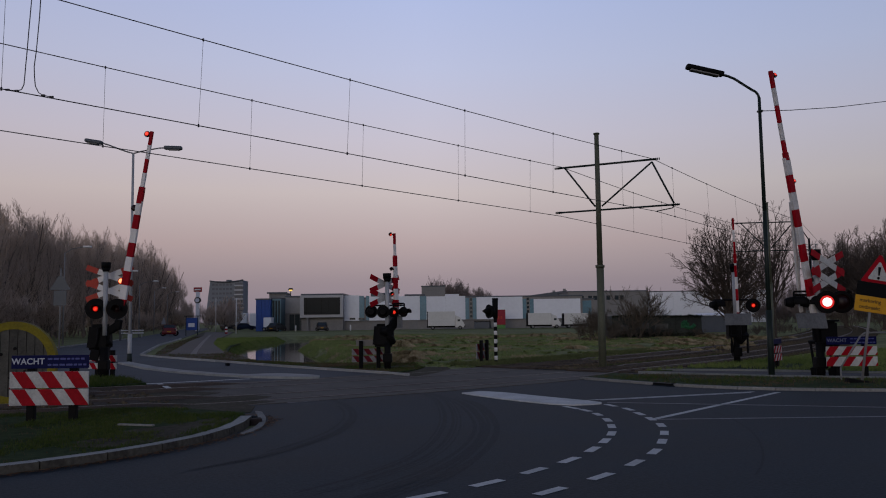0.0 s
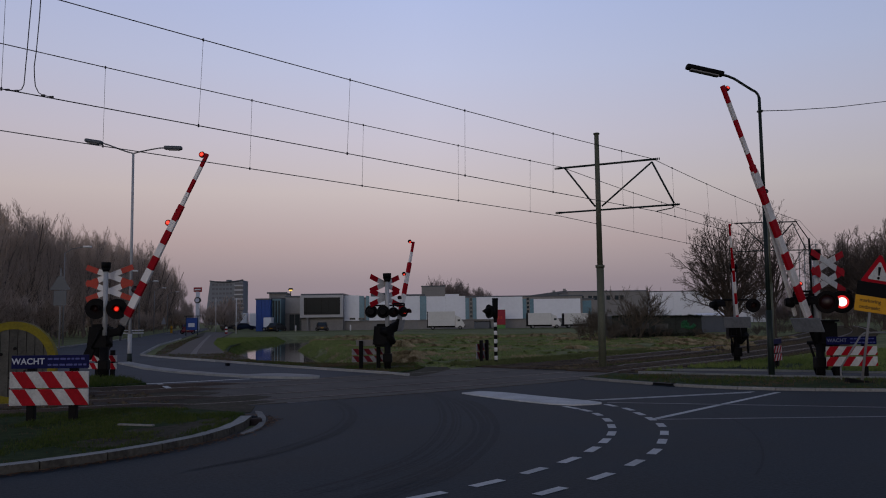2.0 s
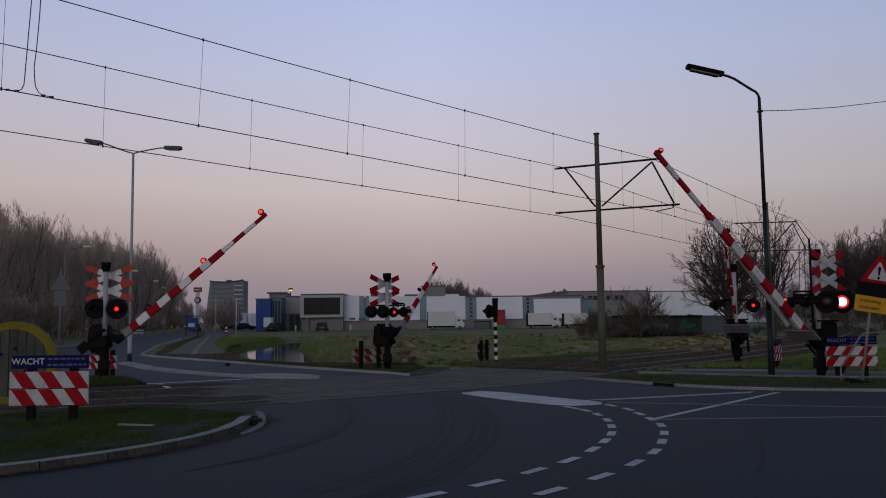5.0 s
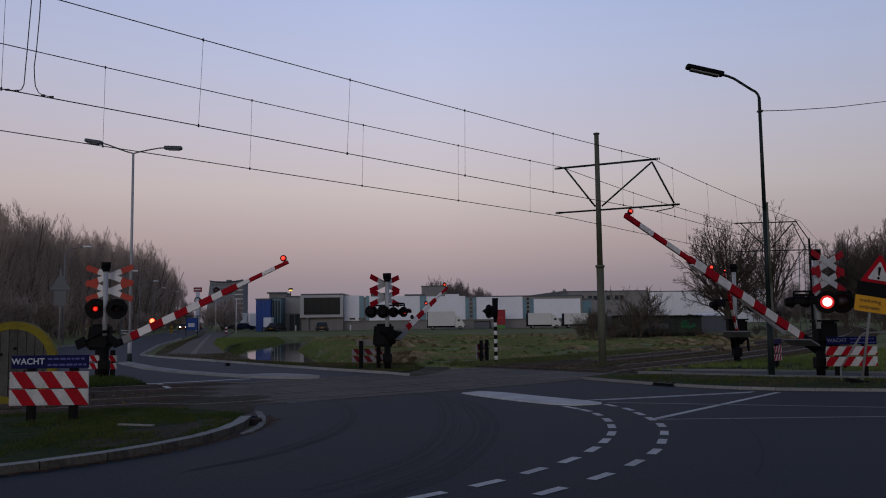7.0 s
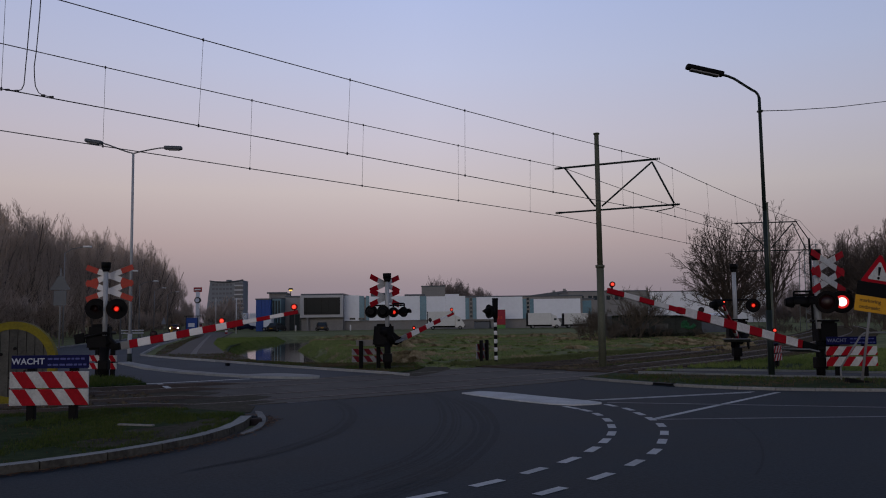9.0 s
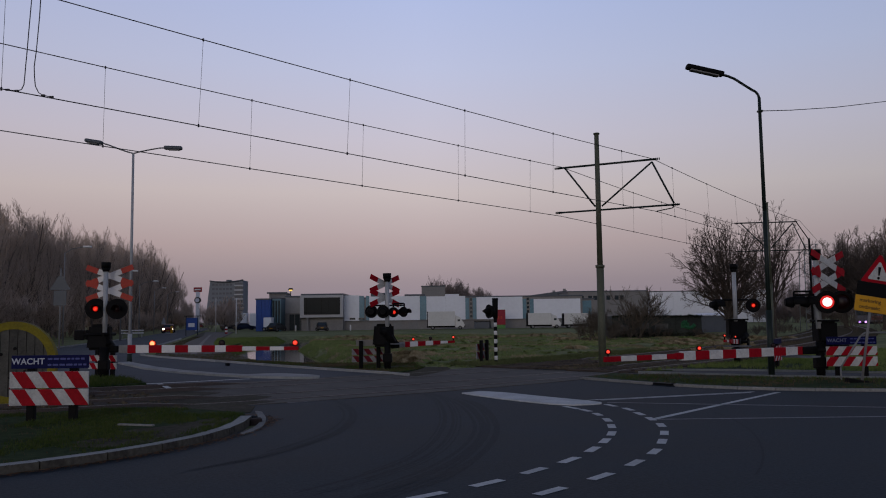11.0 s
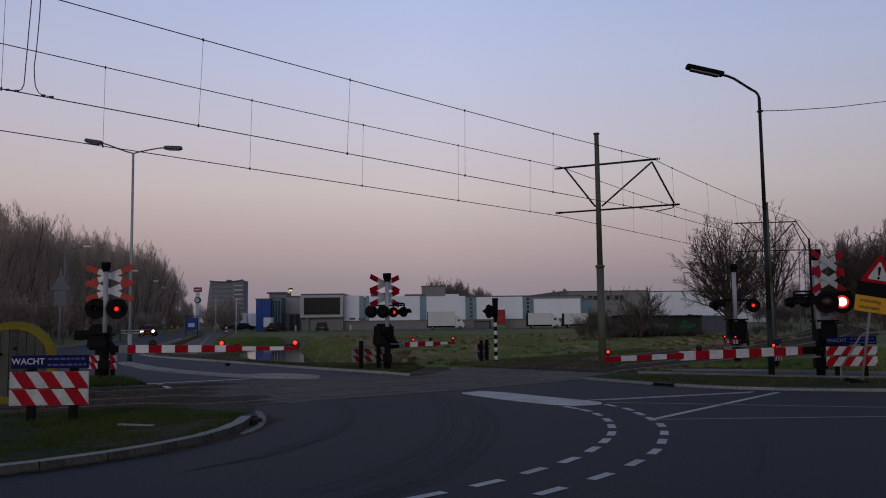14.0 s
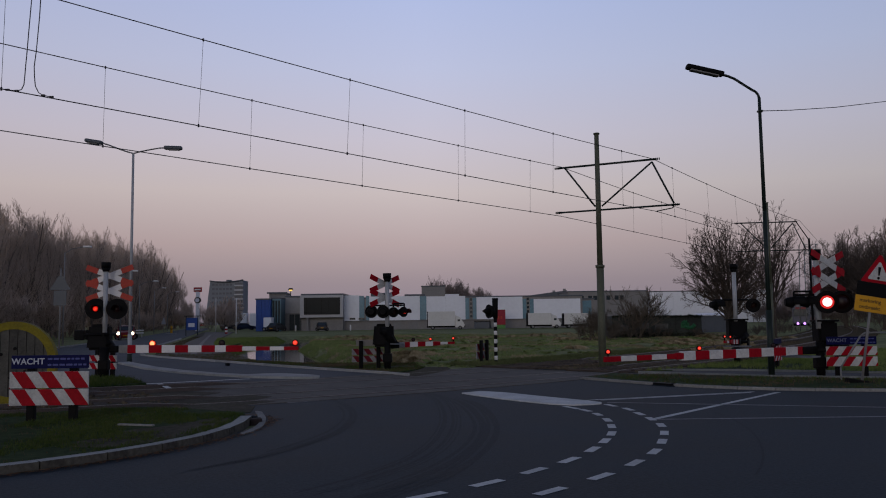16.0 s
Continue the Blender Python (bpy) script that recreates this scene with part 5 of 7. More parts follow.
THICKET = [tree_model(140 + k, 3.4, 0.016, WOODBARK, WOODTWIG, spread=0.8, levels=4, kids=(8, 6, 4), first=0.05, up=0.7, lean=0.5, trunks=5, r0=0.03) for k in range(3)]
for k in range(80):
    y = 50 + 170 * (k / 79) ** 1.3
    x = -32.0 - (y - 52) * 0.235 + rng.uniform(-6, 0.5)
    plant(THICKET[k % 3], x, y, rng.uniform(0, 360), rng.uniform(0.8, 1.4), "leafless undergrowth shrub at the wood edge", "shrubs of the wood edge", "shrub", "bare_shrub")

for k in range(18):
    plant(THICKET[k % 3], -86 + 0.75 * k + rng.uniform(-0.4, 0.4), 244 + rng.uniform(-5, 5), rng.uniform(0, 360), rng.uniform(1.2, 1.7), "leafless undergrowth shrub at the end of the wood", "shrubs of the wood edge", "shrub", "bare_shrub")

# broad bare trees by the track
def spreading(seed, limbs, fork, zc, rx, rz, r0, low=-0.30, lift=0.10, kids=(10, 6, 4), reach=0.38):
    """Segments of a tree whose limbs fan out from a short trunk to an even round crown."""
    rng = random.Random(seed)
    segs = []
    def run(path, r, lev):
        n = len(path) - 1
        for i in range(n):
            segs.append((path[i], path[i + 1], r * (1 - 0.72 * i / n), r * (1 - 0.72 * (i + 1) / n), lev))
        if lev > len(kids):
            return
        size = sum((b - a).length for a, b in zip(path, path[1:]))
        c = kids[lev - 1]
        for k in range(c):
            f = 0.22 + 0.78 * (k + rng.random()) / c
            i = min(n - 1, int(f * n))
            p = path[i].lerp(path[i + 1], f * n - i)
            d = (path[i + 1] - path[i]).normalized()
            side = d.cross(Vector((rng.gauss(0, 1), rng.gauss(0, 1), rng.gauss(0, 1)))).normalized()
            a = rng.uniform(0.5, 0.95)
            d = (d * math.cos(a) + side * math.sin(a) + Vector((0, 0, lift))).normalized()
            L = size * reach * (1.25 - 0.75 * f) * rng.uniform(0.7, 1.15)
            m = (3, 2, 1)[lev - 1]
            q, row = p.copy(), [p.copy()]
            for _ in range(m):
                d = (d + Vector((rng.gauss(0, 1), rng.gauss(0, 1), rng.gauss(0.35, 1))) * 0.13).normalized()
                q = q + d * (L / m)
                row.append(q.copy())
            run(row, r * (0.55 - 0.25 * f), lev + 1)
    segs.append((Vector((0, 0, 0)), Vector((0, 0, fork * 0.5)), r0 * 1.15, r0, 0))
    segs.append((Vector((0, 0, fork * 0.5)), Vector((0, 0, fork * 1.4)), r0, r0 * 0.7, 0))
    for k in range(limbs):
        u = (k + 0.5) / limbs
        sn = low + (1 - low) * u
        cs, az = math.sqrt(1 - sn * sn), 2.39996 * k + rng.uniform(-0.3, 0.3)
        start = Vector((0, 0, fork * (0.7 + 0.7 * u)))
        end = Vector((rx * cs * math.cos(az), rx * cs * math.sin(az), zc + rz * sn))
        end = start + (end - start) * rng.uniform(0.72, 0.92)
        bend = start.lerp(end, 0.45) + Vector((0, 0, 0.16 * (end - start).length * (1 - 0.6 * u)))
        row = []
        for i in range(8):
            f = i / 7
            p = start.lerp(bend, f).lerp(bend.lerp(end, f), f)
            if 0 < i < 7:
                p += Vector((rng.gauss(0, 1), rng.gauss(0, 1), rng.gauss(0, 1))) * 0.07
            row.append(p)
        run(row, r0 * rng.uniform(0.27, 0.42), 1)
    return segs


def fan_model(least, *args, **kw):
    segs = spreading(*args, **kw)
    t = segs_mesh("trunk", [q for q in segs if q[4] <= 1], least)
    t.materials.append(BARK)
    c = segs_mesh("crown", [q for q in segs if q[4] > 1], least)
    c.materials.append(TWIG)
    return t, c


BROAD = [fan_model(0.0058, 21, 44, 1.9, 5.5, 4.0, 4.4, 0.20, low=-0.55, kids=(13, 8, 6), reach=0.36), fan_model(0.0075, 33, 21, 2.4, 5.4, 2.9, 4.9, 0.16, low=0.0, lift=0.35, kids=(10, 5, 4))]
plant(BROAD[0], 20.55, 61, 20, 1.0, "broad bare tree with a dense round crown by the track", "bare trees by the track")
plant(BROAD[1], 24.6, 63, 100, 1.03, "bare tree with upright limbs by the track", "bare trees by the track")
for k, (x, y, a, q) in enumerate(((62.0, 97, 151, 1.2), (47.0, 90, 250, 1.25), (50.5, 92, 11, 1.33), (54.5, 96, 300, 1.28), (48.5, 102, 191, 1.33), (57, 90, 77, 1.36))):
    plant(BROAD[(0, 0, 0, 1, 0, 0)[k]], x, y, a, q, "bare tree with a wide twiggy crown", "bare trees by the track")
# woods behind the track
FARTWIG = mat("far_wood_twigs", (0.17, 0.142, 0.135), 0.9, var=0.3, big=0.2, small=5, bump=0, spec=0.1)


def retoned(models, bark, twig):
    out = []
    for pair in models:
        pair = tuple(me.copy() for me in pair)
        pair[0].materials[0], pair[1].materials[0] = bark, twig
        out.append(pair)
    return out


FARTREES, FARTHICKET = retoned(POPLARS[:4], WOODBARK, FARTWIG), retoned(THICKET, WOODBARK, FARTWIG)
for k in range(70):
    x, y = 76 + 80 * rng.random(), 182 + 40 * rng.random()
    plant(FARTREES[k % 4], x, y, rng.uniform(0, 360), rng.uniform(1.3, 1.75) * (1 if x / y > 0.455 else 0.5), "slender bare tree in the wood behind the track", "trees of the wood behind the track")
for k in range(22):
    x, y = 76 + 22 * (k / 21) + rng.uniform(-1, 1), 204 + rng.uniform(-3, 12)
    plant(FARTREES[k % 4], x, y, rng.uniform(0, 360), rng.uniform(0.42, 0.62), "slender bare tree behind the bend of the track", "trees of the wood behind the track")
    plant(FARTHICKET[k % 3], x + 0.8, y - 5, rng.uniform(0, 360), rng.uniform(0.9, 1.3), "leafless hedge shrub behind the track", "hedge shrubs", "shrub", "bare_shrub")
for k in range(50):
    x, y = 78 + 64 * (k / 49) + rng.uniform(-1, 1), 178 + rng.uniform(-4, 8)
    plant(FARTHICKET[k % 3], x, y, rng.uniform(0, 360), rng.uniform(1.4, 2.0), "leafless hedge shrub behind the track", "hedge shrubs", "shrub", "bare_shrub")
SHRUB = [tree_model(240 + k, 3.6, 0.011, spread=0.9, levels=4, kids=(7, 5, 4), first=0.05, up=0.55, lean=0.55, trunks=4, r0=0.03, thin=0.9) for k in range(3)]
for m_ in SHRUB:
    for me in m_:
        me.materials[0] = BUSH
for x, y, s in ((15.2, 66, 1.12), (14.6, 66.6, 0.85), (9.9, 62, 0.5), (10.5, 61, 0.68), (11.1, 61.4, 0.62), (10.7, 62.3, 0.6), (11.9, 61, 0.42), (12.7, 62, 0.34), (28.2, 72, 0.5), (34, 70, 0.6), (37, 72, 0.7)):
    plant(SHRUB[int(x * 7) % 3], x, y, x * 50, s, "leafless shrub in the rough meadow", "shrubs in the meadow", "shrub", "bare_shrub")
for k in range(16):
    x, y = 23.5 + 0.55 * k + rng.uniform(-0.2, 0.2), 68 + 0.9 * k + rng.uniform(-1, 1)
    plant(SHRUB[k % 3], x + 0.12 * k, y, 61 * k, rng.uniform(0.20, 0.30), "low leafless shrub beside the track", "shrubs along the track", "shrub", "bare_shrub")
for x, y, q in ((-41.5, 160, 1.5), (-43.5, 166, 1.8), (-40.5, 164, 1.4), (-44.8, 162, 1.35)):
    plant(THICKET[int(-x) % 3], x, y, x * 50, q, "leafless shrub beside the car park", "shrubs in the meadow", "shrub", "bare_shrub")
for k in range(15):
    x = 13.4 + 0.56 * k + rng.uniform(-0.2, 0.2)
    if 18.6 < x < 20.6:
        continue
    plant(SHRUB[k % 3], x, 69.2 + rng.uniform(-0.4, 0.3), 77 * k, rng.uniform(0.14, 0.30), "low leafless shrub against a dark wall", "shrubs along the depot", "shrub", "bare_shrub")
for k in range(3):
    plant(SHRUB[k % 3], 17.6 + 1.3 * k + rng.uniform(-0.3, 0.3), 77.2, 50 * k, rng.uniform(0.78, 0.95) - 0.12 * k, "leafless shrub behind a low dark building", "shrubs along the depot", "shrub", "bare_shrub")
# far woods
for k in range(30):
    x, y = -90 + 0.75 * k + rng.uniform(-1, 1), 266 + rng.uniform(-8, 14)
    plant(POPLARS[k % 6], x, y, rng.uniform(0, 360), (0.92 - 0.016 * k) * rng.uniform(0.88, 1.06), "distant bare tree beyond the road", "distant trees")
for k in range(64):
    x, y = -5.6 + 27 * k / 63 + rng.uniform(-0.5, 0.5), 290 + rng.uniform(-12, 12)
    q = float(np.interp(x, (-6, 2, 3.5, 5.5, 8, 12, 16, 21), (1.30, 1.22, 1.12, 1.34, 0.98, 1.10, 0.90, 0.68)))
    plant(FARTREES[k % 4], x, y, rng.uniform(0, 360), q * rng.uniform(0.86, 1.04), "distant bare tree behind the warehouse", "distant trees")


# ---------------------------------------------------------------- buildings
def building(name, x0, x1, y0, y1, h, material, label, category="building", z0=-0.1):
    root = thing(name, turned((x0 + x1) / 2, y0, 0, 0), label, category)
    w, d = x1 - x0, y1 - y0
    part("wall", box(B(), (w, d, h - z0), (0, d / 2, (h + z0) / 2)), material, root)
    part("roof", box(B(), (w + 0.2, d + 0.2, 0.25), (0, d / 2, h + 0.1), bevel=0.03), SIGNBACK, root, "flat grey roof edge")
    return root


def panes(root, name, xs, z0, z1, w, y, material, label="", depth=0.12):
    for x in xs:
        part(name, box(B(), (w, depth, z1 - z0), (x, y, (z0 + z1) / 2)), material, root, label)


# long white warehouse
wh = building("warehouse", -17.9, 25.0, 152, 185, 5.6, CONC, "long white clad warehouse with teal window strips")
cx = (25.0 - 17.9) / 2
def wx(px):
    return px - cx
for a, b, top in ((-17.9, -15.2, 6.2), (-13.4, -4.3, 5.95), (-3.1, 3.9, 5.85), (5.9, 14.2, 5.6), (16.2, 24.6, 5.15)):
    n = max(1, int((b - a) / 3.2))
    for i in range(n):
        w = (b - a) / n
        part("cladding_panel", box(B(), (w - 0.012, 0.22, top - 1.62), (wx(a + (i + 0.5) * w), -0.1, (top + 1.62) / 2)), CLAD, wh)
for a, b, top in ((-15.2, -14.3, 6.1), (-14.0, -13.4, 6.1), (-4.3, -3.1, 5.9), (3.9, 4.6, 5.5), (5.2, 5.9, 5.5), (14.2, 14.9, 5.2), (15.5, 16.2, 5.2)):
    part("window_strip", box(B(), (b - a, 0.12, top - 1.7), (wx((a + b) / 2), -0.06, (top + 1.7) / 2)), TEAL, wh, "teal glass strip")
for k in range(5):
    for a in (4.75, 14.98):
        part("stair_window", box(B(), (0.40, 0.1, 0.45), (wx(a + 0.18), -0.06, 2.2 + k * 0.75)), DARKGLASS, wh)
for a in (-17.0, -15.4):
    part("low_window", box(B(), (1.0, 0.1, 0.35), (wx(a + 0.6), -0.24, 2.0)), DARKGLASS, wh)
for a in (-12, -8.5, -5.5, 0.2, 7.5, 9, 11.5, 18, 21):
    part("dock_door", box(B(), (1.8, 0.1, 1.3), (wx(a), -0.05, 0.72)), GREYWALL, wh, "grey dock door")
part("roof_unit", box(B(), (2.6, 3, 0.55), (wx(1.6), 8, 6.15), bevel=0.05), CLAD, wh, "pale roof unit")
part("roof_unit", box(B(), (3.4, 3, 0.8), (wx(-12), 8, 6.4), bevel=0.05), SIGNBACK, wh, "grey roof unit")
part("roof_unit", box(B(), (4.0, 4, 0.4), (wx(-5.6), 14, 6.45), bevel=0.05), SIGNBACK, wh, "grey roof unit")
part("gas_pipe", box(B(), (43, 0.1, 0.1), (0, -0.3, 1.6)), GREYPOLE, wh)
wh2 = building("warehouse_annex", 24.7, 27.3, 153, 175, 5.0, CONC, "teal glazed end of the white warehouse")
part("glazed_front", box(B(), (2.0, 0.2, 3.8), (-0.25, -0.1, 2.9)), TEAL, wh2, "teal glazing")

# office with a big framed window
off = building("office_building", -25.3, -17.9, 150, 170, 6.3, CONC, "grey office with a large framed dark window")
part("window_frame", box(B(), (7.6, 1.0, 3.95), (0.0, -0.45, 4.25), bevel=0.06), GREYCLAD, off, "pale projecting window frame")
part("window_pane", box(B(), (6.4, 0.1, 3.0), (0.1, -0.96, 4.3)), GLAZING, off, "dark office glazing")
for k in range(5):
    part("glazing_bar", box(B(), (0.05, 0.04, 3.0), (-2.6 + k * 1.3, -1.01, 4.3)), BLACK, off)
part("glazing_bar", box(B(), (6.4, 0.04, 0.05), (0.1, -1.01, 3.2)), BLACK, off)
part("column", box(B(), (0.35, 0.35, 2.3), (-2.5, -0.6, 1.1)), GREYWALL, off)
WINGCLAD = mat("wing_cladding", (0.29, 0.285, 0.285), 0.6, var=0.1, big=0.2, small=2, bump=0.02)
off2 = building("office_wing", -29.3, -25.3, 156, 175, 6.15, GREYWALL, "grey clad office wing with a dark glazed entrance")
part("entrance_glazing", box(B(), (3.1, 0.2, 2.9), (0.3, -0.1, 1.5)), DARKGLASS, off2, "dark entrance glazing")
for k in range(4):
    part("glazing_bar", box(B(), (0.08, 0.1, 2.9), (-1.2 + k * 1.0, -0.24, 1.5)), GREYPOLE, off2)
for k in range(4):
    part("cladding_panel", box(B(), (0.98, 0.1, 2.9), (-1.5 + k * 1.0, -0.05, 4.6)), WINGCLAD, off2)
roofhut = building("roof_hut", -39.3, -35.6, 190, 196, 7.9, GREYWALL, "small grey plant room behind the office")
part("railing", box(B(), (4.6, 0.1, 0.35), (0, -0.4, 8.1)), SIGNBACK, roofhut)
blue = building("blue_unit", -33.6, -31.0, 151, 160, 5.6, BLUECLAD, "dark blue clad industrial unit")
for k in range(4):
    part("cladding_rib", box(B(), (0.05, 0.08, 5.7), (-1.0 + k * 0.66, -0.04, 2.75)), BLUECLAD, blue)
bay = building("glazed_bay", -30.95, -29.35, 152, 160, 5.75, TEAL, "narrow bay with dark glazing beside a blue unit")
for k in range(3):
    part("window_strip", box(B(), (0.34, 0.1, 4.9), (-0.5 + k * 0.5, -0.03, 3.0)), DARKGLASS, bay, "dark glass strip")

# grey building behind
gb = building("grey_factory", 28.0, 46.0, 190, 215, 7.5, GREYWALL, "grey factory block with small square windows")
panes(gb, "window", [-7.0, -5.85, -4.0, -2.85, 0.1, 2.0, 3.1], 5.65, 6.6, 0.85, -0.03, DARKGLASS, "dark square window")
gb2 = building("pitched_hall", 19.0, 30.0, 205, 240, 7.0, GREYWALL, "pale industrial hall with a sloping roof")
bm = B()
f = [bm.verts.new(p) for p in ((-9, -0.2, 6.6), (5.5, -0.2, 6.9), (5.5, -0.2, 8.4))]
g2 = [bm.verts.new(p) for p in ((-9, 30, 6.6), (5.5, 30, 6.9), (5.5, 30, 8.4))]
bm.faces.new(f)
bm.faces.new(g2[::-1])
for i in range(3):
    bm.faces.new((f[i], g2[i], g2[(i + 1) % 3], f[(i + 1) % 3]))
bmesh.ops.recalc_face_normals(bm, faces=bm.faces)
part("gable", bm, SIGNBACK, gb2)
for x, h in ((2.6, 8.6), (5.2, 9.0)):
    part("vent", box(B(), (0.6, 0.6, 1.4), (x, 2, h - 0.85)), GREYWALL, gb2)
building("dark_chimney_block", -5.6, 0.4, 215, 222, 10.1, GREYWALL, "dark brick block behind the warehouse")

# apartment tower
TOWERWALL = mat("tower_concrete", (0.15, 0.165, 0.19), 0.8, var=0.1, big=0.1, small=1)
TOWERGLASS = mat("tower_glazing", (0.07, 0.075, 0.09), 0.4, var=0.15, big=0.2, small=1, bump=0)
def tower():
    root = thing("apartment_tower", turned(-140.5, 550, 0, 0), "distant grey apartment tower with a sagging roofline and balcony bands", "building")
    top = lambda x: 27.6 + 1.0 * ((x + 2.6) / 11.0) ** 2
    def slab(x0, x1, y0, y1, low, high, flare=0.0):
        bm = B()
        xs = [x0 + (x1 - x0) * i / 8 for i in range(9)]
        ring = [(x0 - flare, low)] + [(x1, low)] + [(x, high(x)) for x in reversed(xs)]
        a = [bm.verts.new((x, y0, z)) for x, z in ring]
        b = [bm.verts.new((x, y1, z)) for x, z in ring]
        bm.faces.new(a)
        bm.faces.new(b[::-1])
        for i in range(len(ring)):
            bm.faces.new((a[i], b[i], b[(i + 1) % len(ring)], a[(i + 1) % len(ring)]))
        bmesh.ops.recalc_face_normals(bm, faces=bm.faces)
        return bm
    part("wall", slab(-12.0, 9.6, 0, 14, -0.2, top, 3.2), TOWERWALL, root)
    bm = B()
    for i in range(8):
        x0, x1 = -12.2 + 22 * i / 8, -12.2 + 22 * (i + 1) / 8
        rod(bm, (x0, -0.3, top(x0) + 0.3), (x1, -0.3, top(x1) + 0.3), 0.45, 0.45, 6)
    part("roof_edge", bm, SIGNBACK, root)
    part("roof_unit", box(B(), (3, 4, 1.8), (-1, 6, 28.6), bevel=0.2), SIGNBACK, root)
    for k in range(9):
        z = 2.2 + k * 2.9
        part("balcony_band", box(B(), (5.6, 1.6, 0.9), (7.0, -0.8, z), bevel=0.05), BALCONY, root, "pale balcony band")
        for j in range(6):
            part("window", box(B(), (1.6, 0.15, 1.3), (-9.8 + j * 2.3, -0.05, z + 0.8), bevel=0.02), TOWERGLASS, root)
        part("window", box(B(), (5.2, 0.15, 1.4), (6.9, -0.05, z + 1.25), bevel=0.02), TOWERGLASS, root)


tower()

# dark low building with a painted wall
gr = thing("low_depot", turned(17.65, 70, 0, 0), "low ruined depot wall with faded scrawls and an overgrown top", "building")
part("wall", box(B(), (7.4, 6, 1.9), (0, 3.05, 0.80)), DARKWALL, gr)
IVY = mat("dark_ivy", (0.022, 0.027, 0.016), 0.9, var=0.5, big=1.5, small=9, bump=0, spec=0.08)


def ivy(bm, n, x0, x1, z, spread, rg):
    """Small dark leaves heaped along the line of a wall."""
    for _ in range(n):
        x = rg.uniform(x0, x1)
        top = z + spread * noise.noise((x * 1.3, 3.0, z)) + rg.gauss(0, spread * 0.45)
        p, r = Vector((x, rg.uniform(-0.22, 0.10), top)), rg.uniform(0.035, 0.08)
        u = Vector((rg.gauss(0, 1), rg.gauss(0, 1), rg.gauss(0, 1))).normalized()
        v = u.orthogonal().normalized()
        bm.faces.new([bm.verts.new(p + q) for q in (u * r, v * r * 0.6, -u * r, -v * r * 0.6)])
    return bm


part("ivy", ivy(B(), 1500, -3.75, 3.75, 1.72, 0.11, random.Random(4)), IVY, gr, "dark ivy along the top of the wall")
part("weeds", ivy(B(), 1500, -3.75, 3.75, 0.20, 0.20, random.Random(5)), IVY, gr, "dark weeds along the foot of the wall")
bm = B()
for k in range(9):
    a = k * 0.7
    rod(bm, (2.1 + 0.28 * math.cos(a) + 0.08 * k, -0.02, 1.0 + 0.28 * math.sin(a)), (2.1 + 0.28 * math.cos(a + 0.7) + 0.08 * (k + 1), -0.02, 1.0 + 0.28 * math.sin(a + 0.7)), 0.17, 0.17, 6)
box(bm, (0.7, 0.02, 0.42), (2.3, -0.055, 0.95))
part("painted_scrawl", bm, SCRAWL, gr, "green painted scrawl")
for k in range(7):
    part("wall_panel", box(B(), (0.99, 0.08, 1.7), (-3.1 + k * 1.03, 0.0, 0.80 + 0.06 * math.sin(2.3 * k))), DARKWALL, gr)
FADED = mat("faded_wall_paint", (0.085, 0.085, 0.08), 0.9, var=0.5, big=2.5, small=9, spec=0.1)
for x, w, z in ((-2.9, 1.0, 0.75), (-1.1, 0.8, 0.95), (0.35, 1.1, 0.85)):
    part("pale_patch", box(B(), (w, 0.02, 0.5), (x, -0.05, z)), FADED, gr, "faded pale paint patch")


PALEHALL = mat("pale_hall_cladding", (0.70, 0.71, 0.74), 0.5, var=0.06, big=0.15, small=2, bump=0.02)
shed = building("low_shed", 27.4, 31.0, 90, 96, 1.6, SIGNBACK, "low pale shed with a metal roof beside the track", "shed")
part("roof_sheet", box(B(), (3.9, 2.0, 0.06), (0, 0, 0), Matrix.Translation((0, 0.7, 1.86)) @ Matrix.Rotation(radians(6), 4, "X"), bevel=0.01), PALEHALL, shed, "pale metal roof sheet")
for k in range(4):
    part("wall_joint", box(B(), (0.05, 0.06, 1.4), (-1.5 + k * 1.0, -0.01, 0.85)), SIGNBACK, shed)
hall = building("pale_hall", 56.5, 90.0, 230, 250, 8.5, PALEHALL, "long pale hall in the distance behind bare trees")
for k in range(11):
    part("cladding_panel", box(B(), (2.95, 0.2, 7.6), (-15.2 + 3.04 * k, -0.06, 4.2)), PALEHALL, hall)


# ---------------------------------------------------------------- vehicles
def wheel_part(root, x, y, r=0.32, w=0.2):
    ty = part("tyre", rod(B(), (x, y - w / 2, r), (x, y + w / 2, r), r, r, 16), BLACK, root)
    part("rim", rod(B(), (x, y - w / 2 - 0.012, r), (x, y + w / 2 + 0.012, r), r * 0.6, r * 0.6, 12), GREYPOLE, ty)


